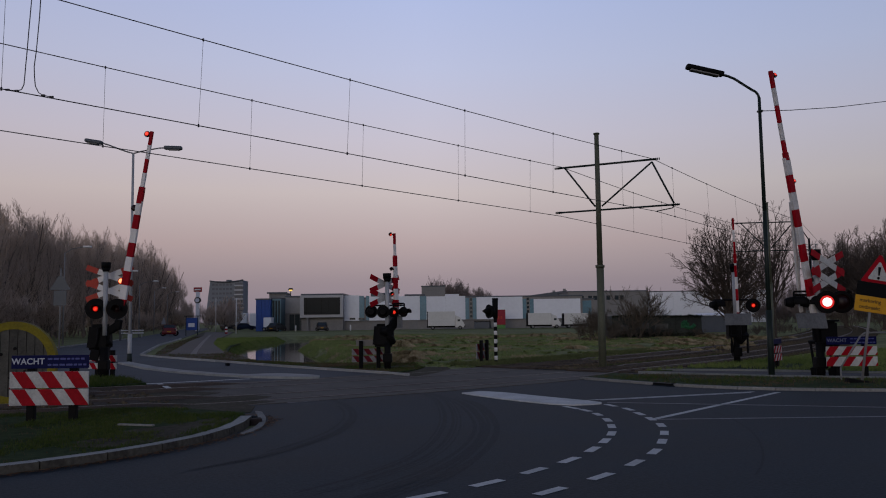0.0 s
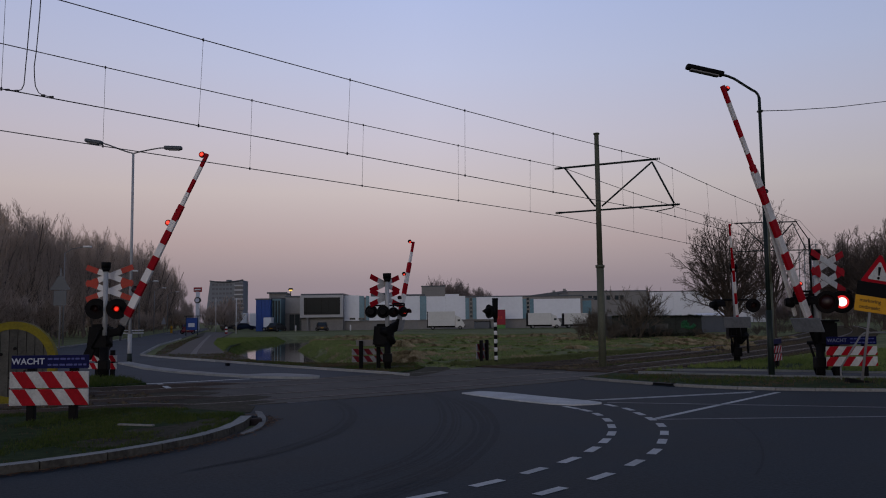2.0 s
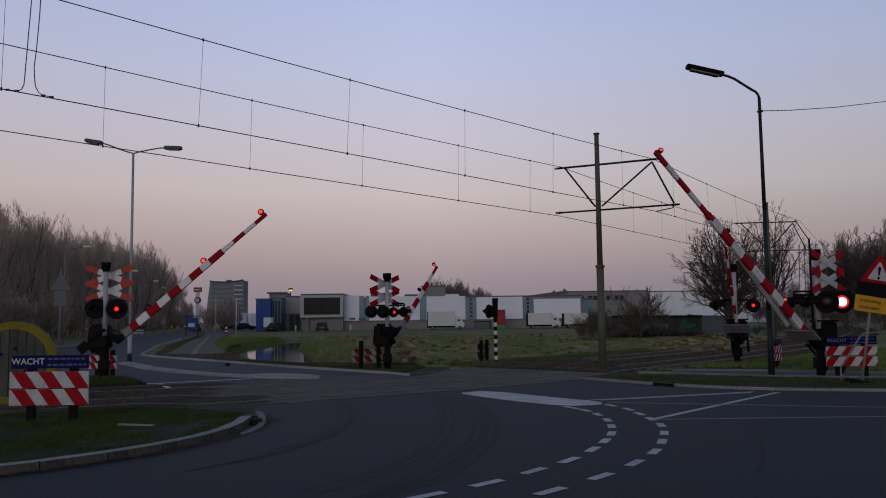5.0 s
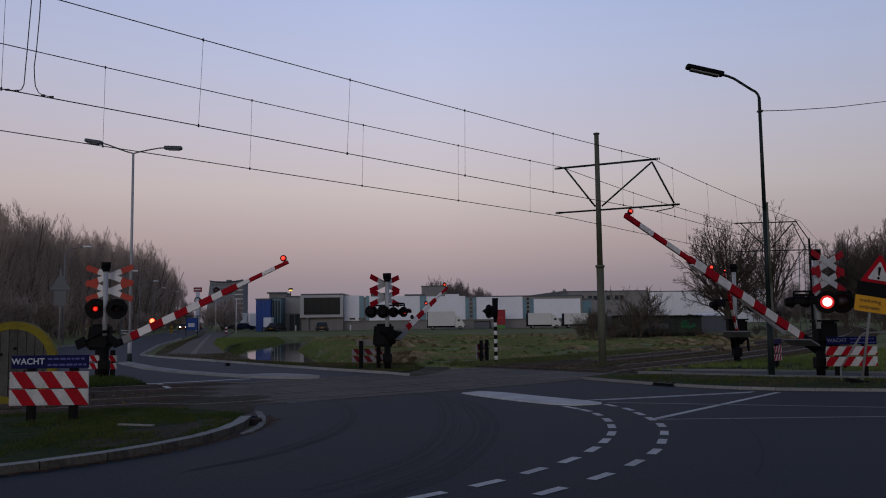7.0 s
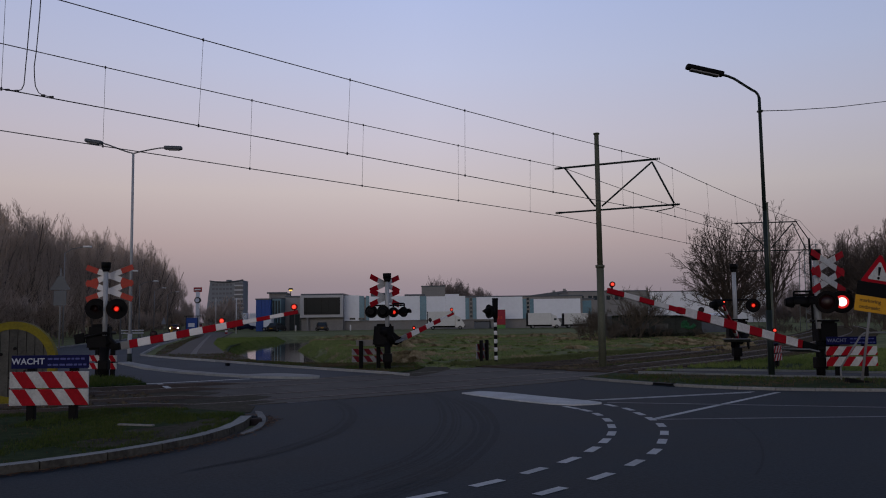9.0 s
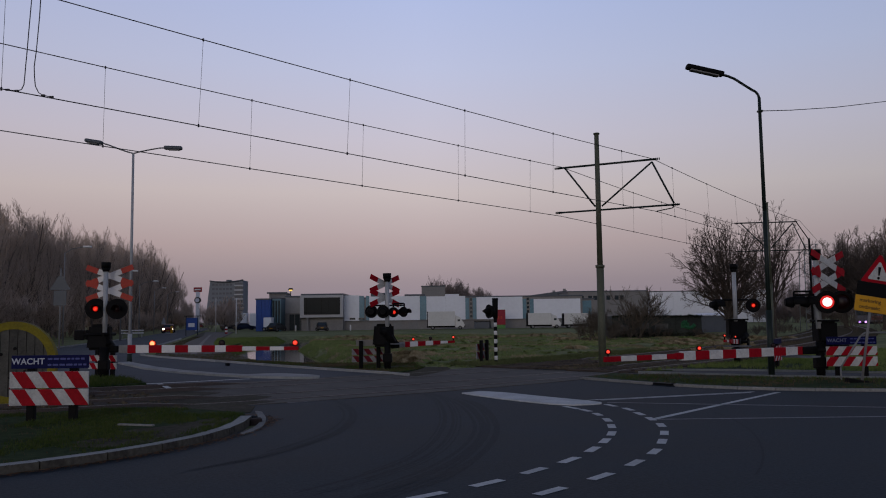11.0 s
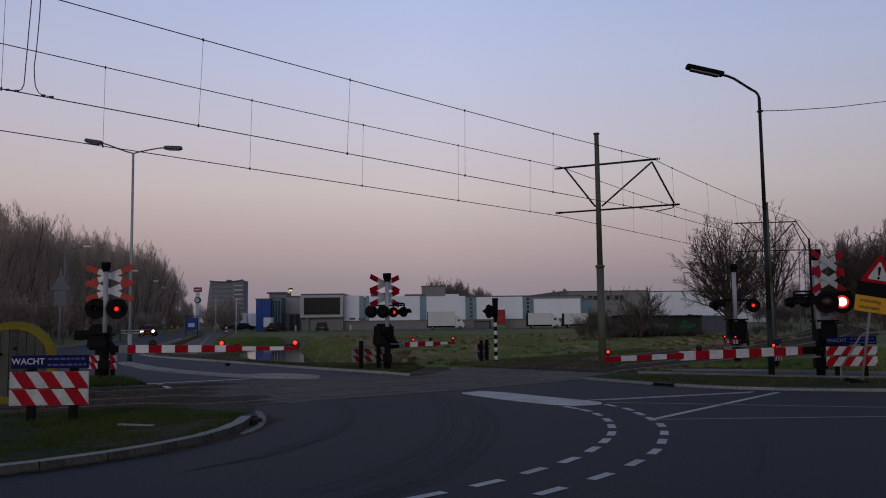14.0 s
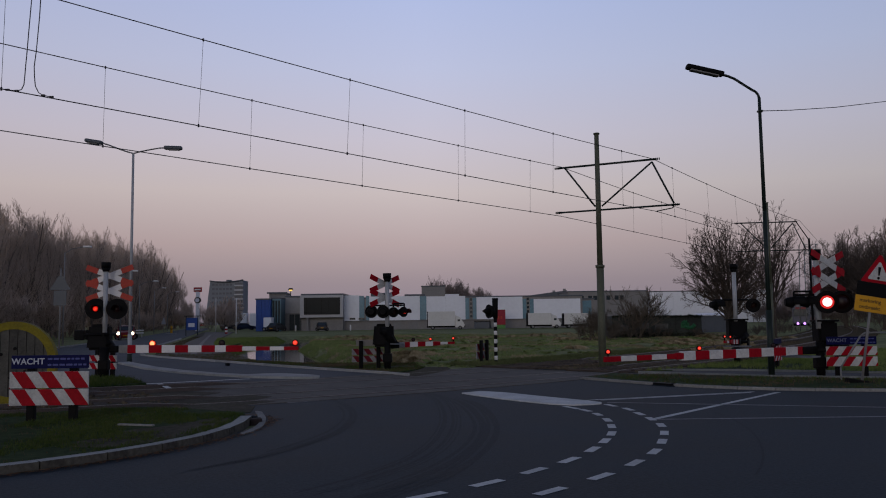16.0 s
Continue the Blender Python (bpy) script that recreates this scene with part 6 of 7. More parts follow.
def car(name, x, y, az, paint, label, group="parked cars", lamps=None, tail=None, scale=1.0, category="car"):
    """A small hatchback; its nose points to local -y."""
    root = thing(name, turned(x, y, 0, az), label, category, group)
    prof = [(-2.0, 0.35), (-2.05, 0.6), (-1.9, 0.78), (-0.95, 0.92), (-0.25, 1.40), (1.1, 1.45), (1.75, 1.0), (2.0, 0.85), (2.05, 0.4), (1.9, 0.22), (-1.9, 0.22)]
    bm = B()
    def ring(xx, inset):
        return [bm.verts.new((xx * (1 - inset * (0.16 if z > 0.95 else 0.0)), yy, z)) for yy, z in prof]
    a, b = ring(-0.86, 1), ring(0.86, 1)
    n = len(prof)
    bm.faces.new(a[::-1])
    bm.faces.new(b)
    for i in range(n):
        bm.faces.new((a[i], a[(i + 1) % n], b[(i + 1) % n], b[i]))
    bmesh.ops.recalc_face_normals(bm, faces=bm.faces)
    bmesh.ops.bevel(bm, geom=list(bm.edges), offset=0.05, segments=2, affect="EDGES")
    part("body", bm, paint, root)
    part("windscreen", box(B(), (1.34, 0.03, 0.70), (0, 0, 0), Matrix.Translation((0, -0.64, 1.16)) @ Matrix.Rotation(radians(-55), 4, "X")), DARKGLASS, root)
    part("rear_window", box(B(), (1.3, 0.03, 0.62), (0, 0, 0), Matrix.Translation((0, 1.46, 1.22)) @ Matrix.Rotation(radians(54), 4, "X")), DARKGLASS, root)
    for s in (-1, 1):
        part("side_window", box(B(), (0.03, 1.5, 0.34), (s * 0.775, 0.35, 1.16)), DARKGLASS, root)
        part("mirror", box(B(), (0.16, 0.12, 0.12), (s * 0.86, -0.7, 0.98), bevel=0.03), BLACK, root)
        part("headlight", lens(B(), 0.16, 0.06, turned(s * 0.66, -2.02, 0.66, 0), 14), lamps or GREYPOLE, root, "round headlight")
        part("tail_light", box(B(), (0.22, 0.05, 0.18), (s * 0.72, 2.04, 0.78), bevel=0.02), tail or DULL, root, "red tail light")
        for yy in (-1.3, 1.3):
            wheel_part(root, s * 0.76, yy)
    part("number_plate", box(B(), (0.5, 0.02, 0.11), (0, -2.06, 0.45)), YELLOW, root, "plain plate")
    part("number_plate", box(B(), (0.5, 0.02, 0.11), (0, 2.07, 0.55)), YELLOW, root, "plain plate")
    return root


def box_truck(x, y, L, h, label, az=0):
    """A white box van seen from its side; its nose points to +x."""
    root = thing("box_van", turned(x, y, 0, az), label, "van", "parked vans")
    part("cargo_box", box(B(), (L, 2.1, h - 0.62), (0, 0, (h + 0.62) / 2), bevel=0.04), VAN, root, "white cargo box")
    part("chassis", box(B(), (L + 1.6, 1.5, 0.25), (0.6, 0, 0.48)), BLACK, root)
    bm = B()
    prof = [(0, 0.35), (1.5, 0.35), (1.58, 0.75), (1.32, 1.2), (0.72, 2.08), (0, 2.35)]
    a = [bm.verts.new((L / 2 + 0.04 + px, -0.92, z)) for px, z in prof]
    b = [bm.verts.new((L / 2 + 0.04 + px, 0.92, z)) for px, z in prof]
    bm.faces.new(a)
    bm.faces.new(b[::-1])
    for i in range(len(prof)):
        bm.faces.new((a[i], b[i], b[(i + 1) % len(prof)], a[(i + 1) % len(prof)]))
    bmesh.ops.recalc_face_normals(bm, faces=bm.faces)
    bmesh.ops.bevel(bm, geom=list(bm.edges), offset=0.05, segments=2, affect="EDGES")
    part("cab", bm, VAN, root, "white cab")
    part("side_window", box(B(), (0.42, 0.04, 0.34), (L / 2 + 0.62, -0.93, 1.50)), DARKGLASS, root)
    part("windscreen", box(B(), (0.04, 1.5, 0.75), (0, 0, 0), Matrix.Translation((L / 2 + 1.13, 0, 1.5)) @ Matrix.Rotation(radians(-40), 4, "Y")), DARKGLASS, root)
    part("rear_frame", box(B(), (0.12, 2.0, h - 0.5), (-L / 2 - 0.06, 0, (h + 0.5) / 2)), BLACK, root)
    part("bumper", box(B(), (0.2, 1.8, 0.3), (L / 2 + 1.6, 0, 0.5), bevel=0.05), BLACK, root)
    for px in (-L / 2 + 0.8, L / 2 + 0.85):
        for yy in (-0.85, 0.85):
            wheel_part(root, px, yy, 0.31)
    return root


box_truck(-0.4, 141, 4.5, 3.0, "white box van parked before the warehouse")
box_truck(15.9, 141, 3.9, 2.55, "white box van parked before the warehouse")
box_truck(21.9, 141, 3.9, 2.45, "white box van half hidden by a shrub")


def red_box():
    root = thing("container", turned(9.8, 146, 0, 0), "red steel container with pale marks", "container")
    part("body", box(B(), (1.7, 1.6, 2.6), (0, 0.8, 1.95), bevel=0.03), CRIMSON, root)
    for k in range(2):
        part("mark", box(B(), (0.3, 0.03, 0.5), (-0.35 + k * 0.5, -0.02, 1.9)), ORANGE, root, "faded mark")
    part("base", box(B(), (1.6, 1.5, 0.7), (0, 0.8, 0.35)), GREENY, root, "green base")


CRIMSON = mat("crimson_steel", (0.23, 0.008, 0.022), 0.55, var=0.15, bump=0)
GREENY = mat("green_plastic", (0.07, 0.20, 0.045), 0.5, var=0.2)
red_box()
root = thing("waste_container", turned(6.6, 146, 0, 0), "grey steel waste container with a lid", "waste container")
part("body", box(B(), (2.6, 1.5, 1.1), (0, 0.75, 0.6), bevel=0.05), SIGNBACK, root)
part("lid", box(B(), (2.7, 1.6, 0.12), (0, 0.75, 1.22), bevel=0.03), BLACK, root)
NAVY = mat("dark_blue_car_paint", (0.006, 0.012, 0.035), 0.3, var=0.1, bump=0)
BLACKCAR = mat("black_car_paint", (0.012, 0.012, 0.014), 0.3, var=0.1, bump=0)
REDCAR = mat("red_car_paint", (0.15, 0.007, 0.012), 0.3, var=0.1, bump=0)
car("parked_car", -41.9, 178, 118, NAVY, "dark blue car parked by the meadow")
car("parked_car", -46.5, 184, 130, BLACKCAR, "black car parked by the meadow")
car("parked_car", -28.1, 142, 165, BLACKCAR, "black car parked before the office")
car("parked_car", -20.2, 140, 189, BLACKCAR, "black car parked before the office")
for x, y, w, h, c in ((-44.9, 184, 3.8, 3.4, CLAD), (-41.4, 184, 2.0, 3.3, CLAD), (-30.7, 147, 1.4, 2.2, CLAD)):
    root = thing("trailer", turned(x, y, 0, 0), "white trailer parked behind cars", "trailer", "parked trailers")
    part("body", box(B(), (w, 2.0, h - 0.5), (0, 1, (h + 0.5) / 2 + 0.2), bevel=0.05), c, root)
    for px in (-0.6, 0.6):
        wheel_part(root, px, 0.1, 0.33)
        wheel_part(root, px, 1.9, 0.33)

# ---------------------------------------------------------------- cars that drive
BEAM = mat("lit_headlight", (0.8, 0.7, 0.5), 0.2, emit=(1.0, 0.82, 0.55), power=6.0, bump=0)
COOL = mat("lit_tram_headlight", (0.8, 0.7, 0.9), 0.2, emit=(0.62, 0.26, 1.0), power=1.8, bump=0)
DARKRED = mat("dark_red_car_paint", (0.16, 0.010, 0.012), 0.3, var=0.1, bump=0)
away = car("red_car", -31.0, 98, 180, REDCAR, "red hatchback driving away on the far road", "moving cars")
coming = car("oncoming_car", -60, 200, 16, DARKRED, "dark red car with lit headlights on the far road", "moving cars", BEAM)


def tram():
    root = thing("tram", turned(90, 260, 0, 0), "distant light rail car with lit headlights", "tram")
    part("body", box(B(), (2.6, 24, 2.7), (0, 12, 1.95), bevel=0.15), TRAMPAINT, root)
    part("windscreen", box(B(), (2.2, 0.1, 1.1), (0, -0.02, 2.3), bevel=0.03), DARKGLASS, root)
    for sd in (-1, 1):
        part("side_band", box(B(), (0.04, 23, 0.7), (sd * 1.31, 12, 1.25)), TRAMRED, root, "dull red band")
        part("side_window", box(B(), (0.04, 21, 0.8), (sd * 1.31, 12, 2.35)), DARKGLASS, root)
    part("destination_box", box(B(), (1.6, 0.08, 0.35), (0, -0.03, 3.05), bevel=0.02), TRAMRED, root, "dull red panel")
    part("roof_gear", box(B(), (1.8, 8, 0.35), (0, 8, 3.45), bevel=0.08), GREYWALL, root)
    part("skirt", box(B(), (2.4, 23.6, 0.5), (0, 12, 0.45)), BLACK, root)
    for s in (-1, 1):
        part("headlight", lens(B(), 0.2, 0.08, turned(s * 0.5, -0.02, 0.58, 0), 14), COOL, root, "lit white headlight")
    part("pantograph", tube(B(), [(0, 6, 3.6), (0, 8, 4.3), (0, 6.4, 5.1)], 0.04, 6), BLACK, root)
    return root


TRAMRED = mat("dull_red_tram_paint", (0.22, 0.03, 0.03), 0.4, var=0.1, bump=0)
TRAMPAINT = mat("tram_paint", (0.10, 0.10, 0.12), 0.4, var=0.1)
light_rail = tram()
MOVERS.append((away, [(0, turned(-35.23, 108.6, 0, 196)), (0.5, turned(-35.84, 112.0, 0, 196)), (1.0, turned(-36.84, 117.6, 0, 196)), (1.5, turned(-37.83, 123.2, 0, 196)), (2.5, turned(-39.72, 132.2, 0, 196)),
                      (4.0, turned(-44.72, 151.2, 0, 196)), (8.0, turned(-63.40, 218.4, 0, 196)), (16.0, turned(-105.66, 369.6, 0, 196))]))
MOVERS.append((coming, [(0, turned(-96.98, 321.8, 0, 16)), (3.5, turned(-77.80, 259.2, 0, 16)), (7.0, turned(-60.98, 197.6, 0, 16)), (9.0, turned(-51.62, 162.0, 0, 16)), (11.5, turned(-44.76, 136.1, 0, 16)),
                        (12.5, turned(-42.58, 126.4, 0, 16)), (13.5, turned(-39.16, 113.4, 0, 16)), (14.5, turned(-35.58, 100.4, 0, 17)), (16.0, turned(-32.45, 86.4, 0, 18))]))
TRAM_ROWS = [(0, 136.0, 186, -55), (9, 86.0, 158.5, -52), (12, 70.4, 148, -42), (13, 66.5, 144.5, -36), (14, 63.1, 141, -30), (15, 60.3, 138.3, -28), (16, 57.5, 136, -26)]
MOVERS.append((light_rail, [(t, turned(x, y, -0.25, a)) for t, x, y, a in TRAM_ROWS]))


# ---------------------------------------------------------------- grass, litter and other uncountable stuff
def inside(x, y, pts):
    r = False
    j = len(pts) - 1
    for i in range(len(pts)):
        (xi, yi), (xj, yj) = pts[i], pts[j]
        if (yi > y) != (yj > y) and x < (xj - xi) * (y - yi) / (yj - yi) + xi:
            r = not r
        j = i
    return r


def blades(name, region, n, h, w, z, material, label, seed, patch=0.0, keep=None, freq=0.6, ragged=0.2):
    """Tufts of narrow blades over a plan outline; patch: how bare the ground is between them."""
    rg = random.Random(seed)
    x0, x1 = min(p[0] for p in region), max(p[0] for p in region)
    y0, y1 = min(p[1] for p in region), max(p[1] for p in region)
    high = z if callable(z) else (lambda x, y: z)
    verts, faces = [], []
    tries = 0
    while len(faces) < n and tries < n * 8:
        tries += 1
        x, y = rg.uniform(x0, x1), rg.uniform(y0, y1)
        if not inside(x, y, region) or (keep and not keep(x, y)):
            continue
        if noise.noise((x * freq, y * freq, seed)) < patch - 0.5 + rg.uniform(-ragged, ragged):
            continue
        for k in range(3):
            a = rg.uniform(0, 6.283)
            hh = h * rg.uniform(0.5, 1.3)
            bx, by = x + rg.uniform(-0.05, 0.05), y + rg.uniform(-0.05, 0.05)
            dx, dy = math.cos(a), math.sin(a)
            lx, ly = rg.uniform(-0.5, 0.5) * hh, rg.uniform(-0.5, 0.5) * hh
            zz = high(bx, by)
            i = len(verts)
            verts += [(bx - dx * w, by - dy * w, zz), (bx + dx * w, by + dy * w, zz), (bx + lx, by + ly, zz + hh)]
            faces.append((i, i + 1, i + 2))
    me = bpy.data.meshes.new(name)
    me.from_pydata(verts, [], faces)
    me.materials.append(material)
    tagged(new(name, me), label, "grass", kind="stuff")


beside_path = lambda x, y: y < 96 and not inside(x, y, WALKED)
STRAW = mat("old_straw", (0.085, 0.065, 0.04), 0.9, var=0.4, big=0.5, small=6, bump=0, spec=0.1)
VERGE_L = [(-12, 4.7), (-8, 7.3), (-5.05, 9.55), (-4.1, 10.6), (-3.72, 11.35), (-3.42, 12.2), (-3.34, 13.1), (-3.35, 13.8), (-3.46, 14.5), (-3.8, 14.9), (-4.7, 15.5), (-5.9, 15.9), (-8.2, 14.6), (-13, 12)]
WORN = [(-4.75, 10.9), (-4.2, 10.75), (-3.75, 11.4), (-3.5, 12.3), (-3.42, 13.2), (-3.48, 13.9), (-3.75, 14.1), (-4.0, 13.4), (-4.25, 12.9), (-4.7, 12.5), (-4.5, 11.9), (-4.9, 11.4)]


def worn(x, y):
    return not inside(x, y, WORN) or noise.noise((x * 2.2, y * 2.2, 3.0)) > -0.05


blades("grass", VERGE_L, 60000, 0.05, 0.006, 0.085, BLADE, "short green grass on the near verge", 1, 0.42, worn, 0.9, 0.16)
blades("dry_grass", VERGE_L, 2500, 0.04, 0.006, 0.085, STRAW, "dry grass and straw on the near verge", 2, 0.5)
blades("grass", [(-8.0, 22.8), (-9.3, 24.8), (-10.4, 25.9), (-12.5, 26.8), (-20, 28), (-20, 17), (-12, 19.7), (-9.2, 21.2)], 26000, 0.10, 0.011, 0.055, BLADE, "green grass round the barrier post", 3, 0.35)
blades("grass", [(4.0, 23.1), (5.5, 20.5), (7.3, 19.0), (9.4, 18.4), (16, 17.2), (16, 20.2), (11.2, 21.5), (7.85, 22.9), (5.5, 24.0)], 5000, 0.06, 0.009, 0.047, BLADE, "thin muddy grass behind the kerb", 4, 0.60)
blades("dry_grass", [(4.0, 23.1), (5.5, 20.5), (7.3, 19.0), (9.4, 18.4), (16, 17.2), (16, 20.2), (11.2, 21.5), (7.85, 22.9), (5.5, 24.0)], 3500, 0.06, 0.009, 0.047, STRAW, "dead muddy grass behind the kerb", 14, 0.45)
blades("grass", [(6.0, 25.5), (8.1, 25.9), (10, 24.8), (12, 23.4), (20, 20.6), (24, 22), (26, 40), (20, 39), (12.8, 32.2), (9.6, 28.9), (7.2, 26.6)], 42000, 0.12, 0.012, 0.045, BRIGHTGRASS, "bright green grass along the track", 5, 0.2)
blades("grass", [(-1.0, 27.2), (-0.7, 29.0), (-1.2, 31.5), (-5.4, 32.6), (-8.4, 36.2), (-8.7, 35.1), (-5.7, 31.1), (-3.3, 28.3), (-1.6, 26.35)], 6500, 0.05, 0.012, 0.045, BLADE, "grass by the road corner", 6, 0.4)
blades("dry_grass", [(-1.0, 27.2), (-0.7, 29.0), (-1.2, 31.5), (-5.4, 32.6), (-8.4, 36.2), (-8.7, 35.1), (-5.7, 31.1), (-3.3, 28.3), (-1.6, 26.35)], 9000, 0.045, 0.012, 0.045, STRAW, "dead grass by the road corner", 26, 0.35)
MEADOW = [(-1.5, 32), (0.5, 29.5), (3.5, 29.6), (6.2, 31.5), (12, 38), (20, 52), (28, 66), (22, 84), (-4, 100), (-16, 84), (-8.5, 62), (-4.5, 48), (-3.2, 38)]
dry_ground = lambda x, y: ditch(x, y) > 1.35
bank = lambda x, y: ditch(x, y) > 0.35
bank_soil = lambda x, y: ground_z(x, y) + 0.03
soil = lambda x, y: ground_z(x, y) - 0.02
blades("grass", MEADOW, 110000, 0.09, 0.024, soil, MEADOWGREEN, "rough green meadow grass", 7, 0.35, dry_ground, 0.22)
blades("dry_grass", MEADOW, 36000, 0.10, 0.03, soil, DRY, "pale dry tufts in the meadow", 8, 0.80, dry_ground, 0.42, 0.06)
blades("grass", [(-9.0, 37.5), (-12.4, 47.5), (-17.4, 64), (-23, 86), (-16.0, 88), (-13.6, 66), (-10.6, 50), (-8.2, 39.5)], 52000, 0.13, 0.017, bank_soil, BRIGHTGRASS, "short green grass along the ditch", 9, 0.10, bank)
blades("dry_grass", [(-4.6, 36), (-5.6, 42), (-7.0, 50), (-8.8, 60), (-10.4, 74), (-9, 76), (-6.8, 60), (-5, 48), (-3.6, 38)], 5000, 0.14, 0.02, soil, DRY, "pale reeds along the ditch", 10, 0.3, dry_ground)

blades("grass", [(-3.0, 34.5), (-5.6, 34.2), (-6.6, 36), (-6.6, 44), (-8.6, 52), (-10.6, 60), (-12, 70), (-8, 70), (-4, 48), (-2.8, 37)], 30000, 0.13, 0.02, bank_soil, MEADOWGREEN, "rough grass on the bank of the ditch", 11, 0.2, bank, 0.5)


def tussocks(name, n, size, material, label, seed, patch, freq):
    """Low mounds of long arching blades over the meadow."""
    rg = random.Random(seed)
    verts, faces = [], []
    done = tries = 0
    while done < n and tries < n * 60:
        tries += 1
        y = 31 + 55 * rg.random() ** 1.4
        x = rg.uniform(-16, 27)
        if not inside(x, y, MEADOW) or not dry_ground(x, y) or noise.noise((x * freq, y * freq, seed)) < patch:
            continue
        done += 1
        R = size * rg.uniform(0.6, 1.5)
        z = soil(x, y)
        for k in range(70):
            a, f = rg.uniform(0, 6.283), rg.random()
            r0, r1 = R * f * 0.8, R * (f * 0.8 + rg.uniform(0.25, 0.5))
            h0 = 0.5 * R * (1 - f * f)
            dx, dy = math.cos(a) * 1.6, math.sin(a)
            w = 0.03 + 0.02 * rg.random()
            i = len(verts)
            verts += [(x + dx * r0 - dy * w, y + dy * r0 + dx * w, z + h0 * 0.5), (x + dx * r0 + dy * w, y + dy * r0 - dx * w, z + h0 * 0.5),
                      (x + dx * (r0 + r1) / 2, y + dy * (r0 + r1) / 2, z + h0 + 0.1 * R), (x + dx * r1, y + dy * r1, z + h0 * 0.4)]
            faces += [(i, i + 1, i + 2), (i + 1, i + 3, i + 2)]
    me = bpy.data.meshes.new(name)
    me.from_pydata(verts, [], faces)
    me.materials.append(material)
    tagged(new(name, me), label, "grass", kind="stuff")


tussocks("dry_tussocks", 330, 0.32, DRY, "pale flattened tussocks of dry grass in the meadow", 21, 0.27, 0.16)
tussocks("green_tussocks", 300, 0.18, MEADOWGREEN, "green tussocks in the rough meadow", 22, -0.1, 0.2)


def gravel():
    """Loose stones over the track beds at both sides of the crossing."""
    rg = random.Random(9)
    verts, faces = [], []
    for x0, x1, n, z in ((-15, -5.3, 3000, 0.02), (5.3, 24, 9000, 0.045)):
        for _ in range(n):
            off = rg.uniform(-0.7, 5.7)
            x = rg.uniform(x0, x1)
            px, py = track_line(off, x, x + 1.5, 1.0)[0]
            r, t, i = rg.uniform(0.018, 0.05), rg.uniform(0, 6.28), len(verts)
            for k in range(4):
                q = r * rg.uniform(0.7, 1.2)
                verts.append((px + q * math.cos(t + k * 1.57), py + q * math.sin(t + k * 1.57), z))
            verts.append((px + rg.uniform(-0.3, 0.3) * r, py + rg.uniform(-0.3, 0.3) * r, z + r * rg.uniform(0.6, 1.1)))
            faces += [(i + k, i + (k + 1) % 4, i + 4) for k in range(4)]
    me = bpy.data.meshes.new("gravel")
    me.from_pydata(verts, [], faces)
    me.materials.append(GRAVEL)
    tagged(new("gravel", me), "brown gravel of the track bed", "gravel", kind="stuff")


gravel()
between = lambda x, y: any(abs(px - x) < 0.6 and abs(py - y) < 0.5 for px, py in TRACK_GAP)
TRACK_GAP = track_line(2.5, 5.4, 22, 0.4)
blades("grass", [(4.0, 27.0), (8.0, 31.5), (14.0, 39.0), (20.0, 46.0), (20.0, 42.0), (14.0, 35.0), (8.0, 28.0), (5.5, 26.0)], 5000, 0.07, 0.010, 0.035, BLADE, "thin weeds between the two tracks", 16, 0.4, between)
blades("grass", track_line(5.12, 5.2, 16, 1.2) + track_line(7.4, 5.2, 16, 1.2)[::-1], 16000, 0.10, 0.013, 0.04, MEADOWDARK, "dark grass at the edge of the ballast", 27, 0.15)
blades("grass", PATHSIDE, 5000, 0.07, 0.012, 0.026, BLADE, "thin grass between kerb and cycle path", 17, 0.45, beside_path)
blades("dry_grass", PATHSIDE, 12000, 0.07, 0.012, 0.026, STRAW, "dead grass between kerb and cycle path", 18, 0.40, beside_path)


def litter():
    rg = random.Random(3)
    verts, faces = [], []
    for x, y, az in along(smooth(ROAD_EDGE[2:]), 0.007):
        a = radians(az)
        d = -abs(rg.gauss(0, 0.10)) - 0.07
        px, py = x - math.sin(a) * d, y + math.cos(a) * d
        s, t = rg.uniform(0.014, 0.038), rg.uniform(0, 6.28)
        i = len(verts)
        for k in range(4):
            verts.append((px + s * math.cos(t + k * 1.57) * (1 if k % 2 else 0.6), py + s * math.sin(t + k * 1.57) * (1 if k % 2 else 0.6), 0.006 + rg.uniform(0, 0.012)))
        faces.append((i, i + 1, i + 2, i + 3))
    me = bpy.data.meshes.new("leaf_litter")
    me.from_pydata(verts, [], faces)
    me.materials.append(LITTER)
    tagged(new("leaf_litter", me), "brown leaf litter in the gutter", "leaf litter", kind="stuff")


litter()
tagged(part("driftwood", box(B(), (0.62, 0.06, 0.025), (0, 0, 0), turned(-4.62, 12.75, 0.14, -18), bevel=0.005), KERB), "pale stick lying in the grass verge", "stick")


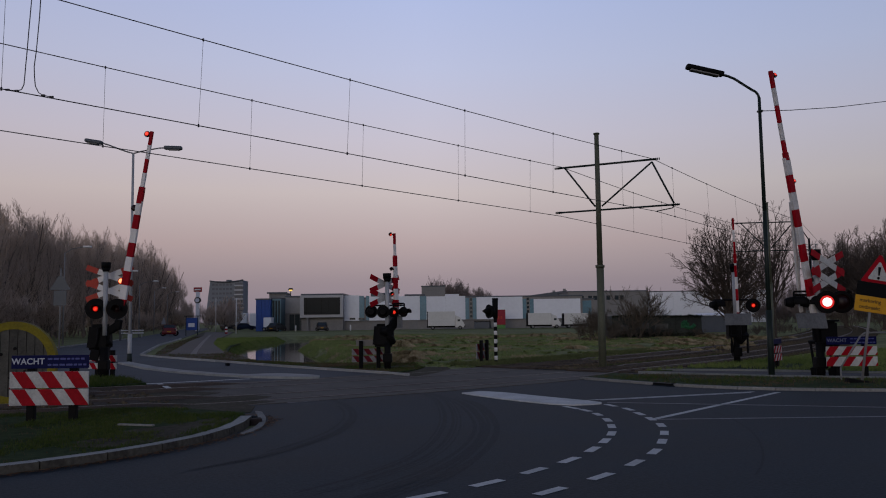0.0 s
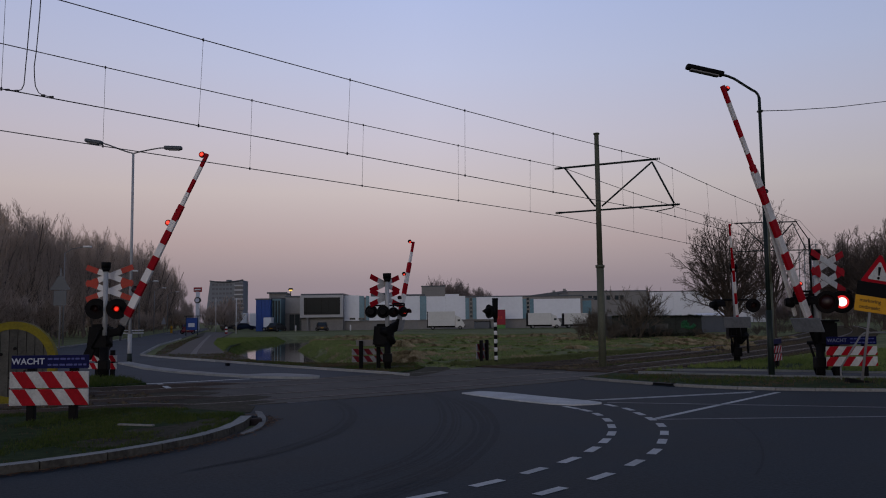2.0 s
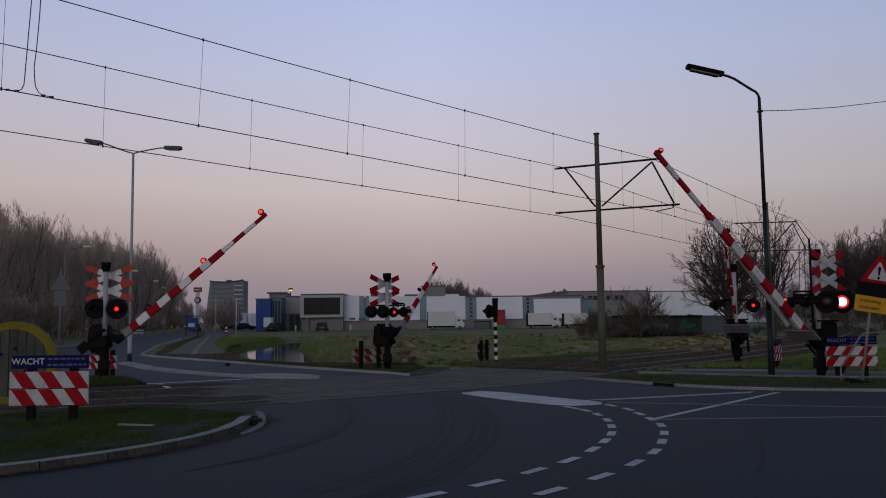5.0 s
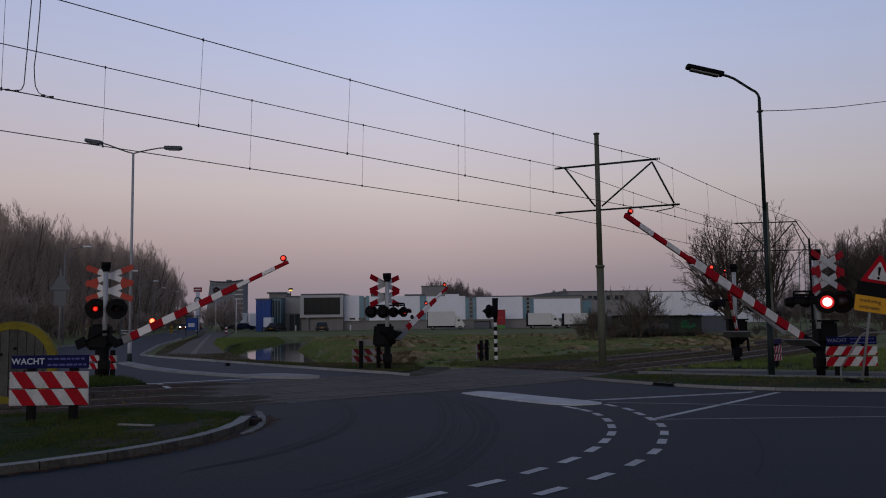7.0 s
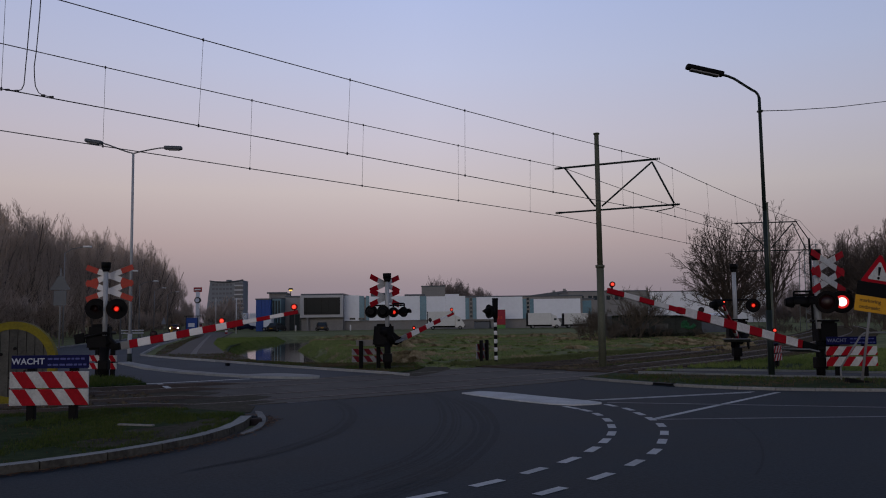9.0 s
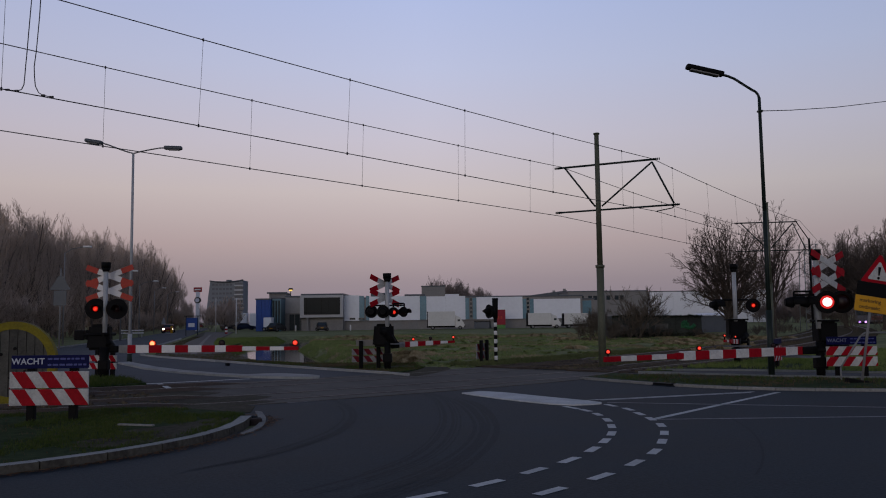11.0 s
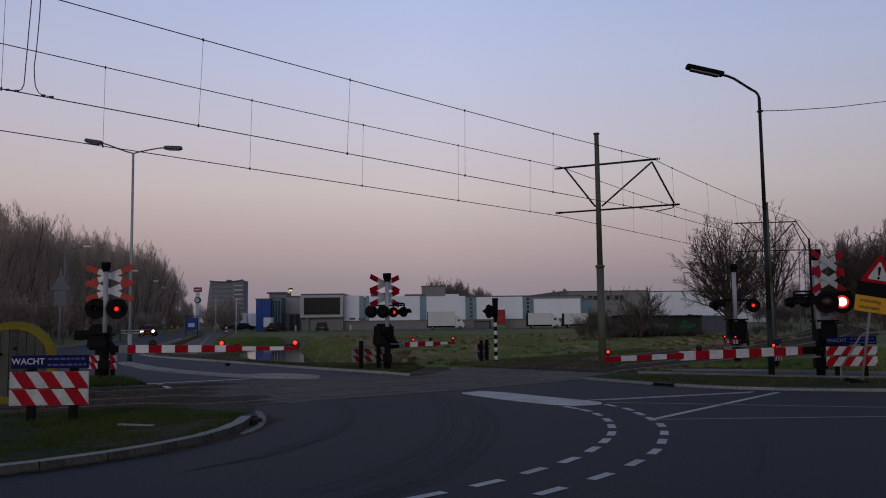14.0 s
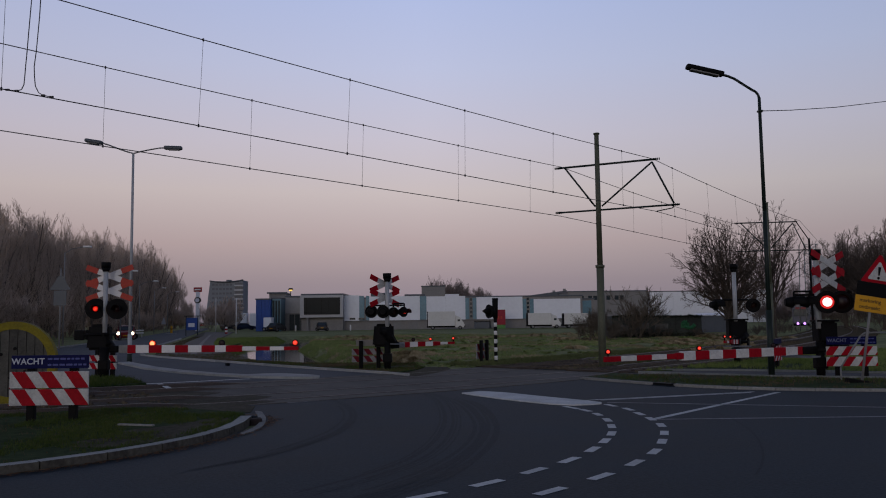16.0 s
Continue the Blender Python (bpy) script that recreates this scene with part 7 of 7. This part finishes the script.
# ---------------------------------------------------------------- what moves
def motions():
    swings = {
        "L": [(0, 80.0), (0.4, 79.3), (0.7, 77.0), (1, 73.4), (1.5, 66.8), (2, 61.6), (2.5, 57.3), (3, 53.1), (3.5, 49.2), (4, 44.9), (5.25, 35.2), (6.5, 26.4), (7, 22.8), (7.5, 19.5), (8, 16.0), (8.5, 12.8), (9, 9.4), (9.6, 5.3), (10.2, 1.1), (10.6, 0.0), (16, 0.0)],
        "M": [(0, 91.5), (0.4, 90.5), (0.7, 86.9), (1, 83.2), (1.5, 79.6), (2, 75.3), (2.5, 71.4), (3, 66.9), (3.5, 62.4), (4, 58.4), (5.5, 46.9), (7, 35.2), (8, 26.9), (9, 18.2), (10, 9.4), (10.9, 1.4), (11.2, 0.0), (16, 0.0)],
        "F": [(0, 81.6), (0.4, 80.6), (0.7, 77.0), (1, 73.2), (1.5, 69.6), (2, 66.0), (2.5, 62.7), (3, 59.0), (3.5, 55.2), (4, 51.5), (5.5, 41.2), (7, 30.7), (8, 23.5), (9, 16.0), (10, 8.3), (10.9, 2.4), (11.2, 1.6), (16, 1.6)],
        "R": [(0, 78.4), (0.4, 77.9), (0.7, 75.2), (1, 72.2), (1.5, 67.8), (2, 63.3), (2.5, 59.1), (3, 55.0), (3.5, 51.1), (4, 47.0), (5.5, 36.4), (7, 25.6), (7.5, 22.1), (8, 18.7),
              (8.5, 15.2), (9, 11.7), (9.8, 5.6), (10.5, 0.7), (10.8, 0), (16, 0)]}
    for boom, p, az, key in BOOMS:
        walk(boom, [(t, pose(p.x, p.y, p.z, 0, -a, az)) for t, a in swings[key]])
    for ob, m, phase in SPINS:
        first, half = CYCLES[phase // 2]
        odd = (1, 0, 0, 1)[phase]
        i = math.floor((0.02 - first) / half)
        turn = 0.0 if i % 2 == odd else 180.0
        rows = [(0.0, turn)]
        while first + (i + 1) * half < 15.85:
            i += 1
            t = first + i * half
            # the swap never falls across a whole half second
            beat = math.ceil(t * 2) / 2
            t = min(t, beat - 0.115)
            rows += [(t, turn), (t + 0.033, turn + 60), (t + 0.067, turn + 120), (t + 0.1, turn + 180)]
            turn += 180
        rows.append((16.0, turn))
        walk(ob, [(t, m @ Matrix.Rotation(radians(a), 4, "Z")) for t, a in rows])
    for ob, rows in MOVERS:
        walk(ob, rows)


motions()
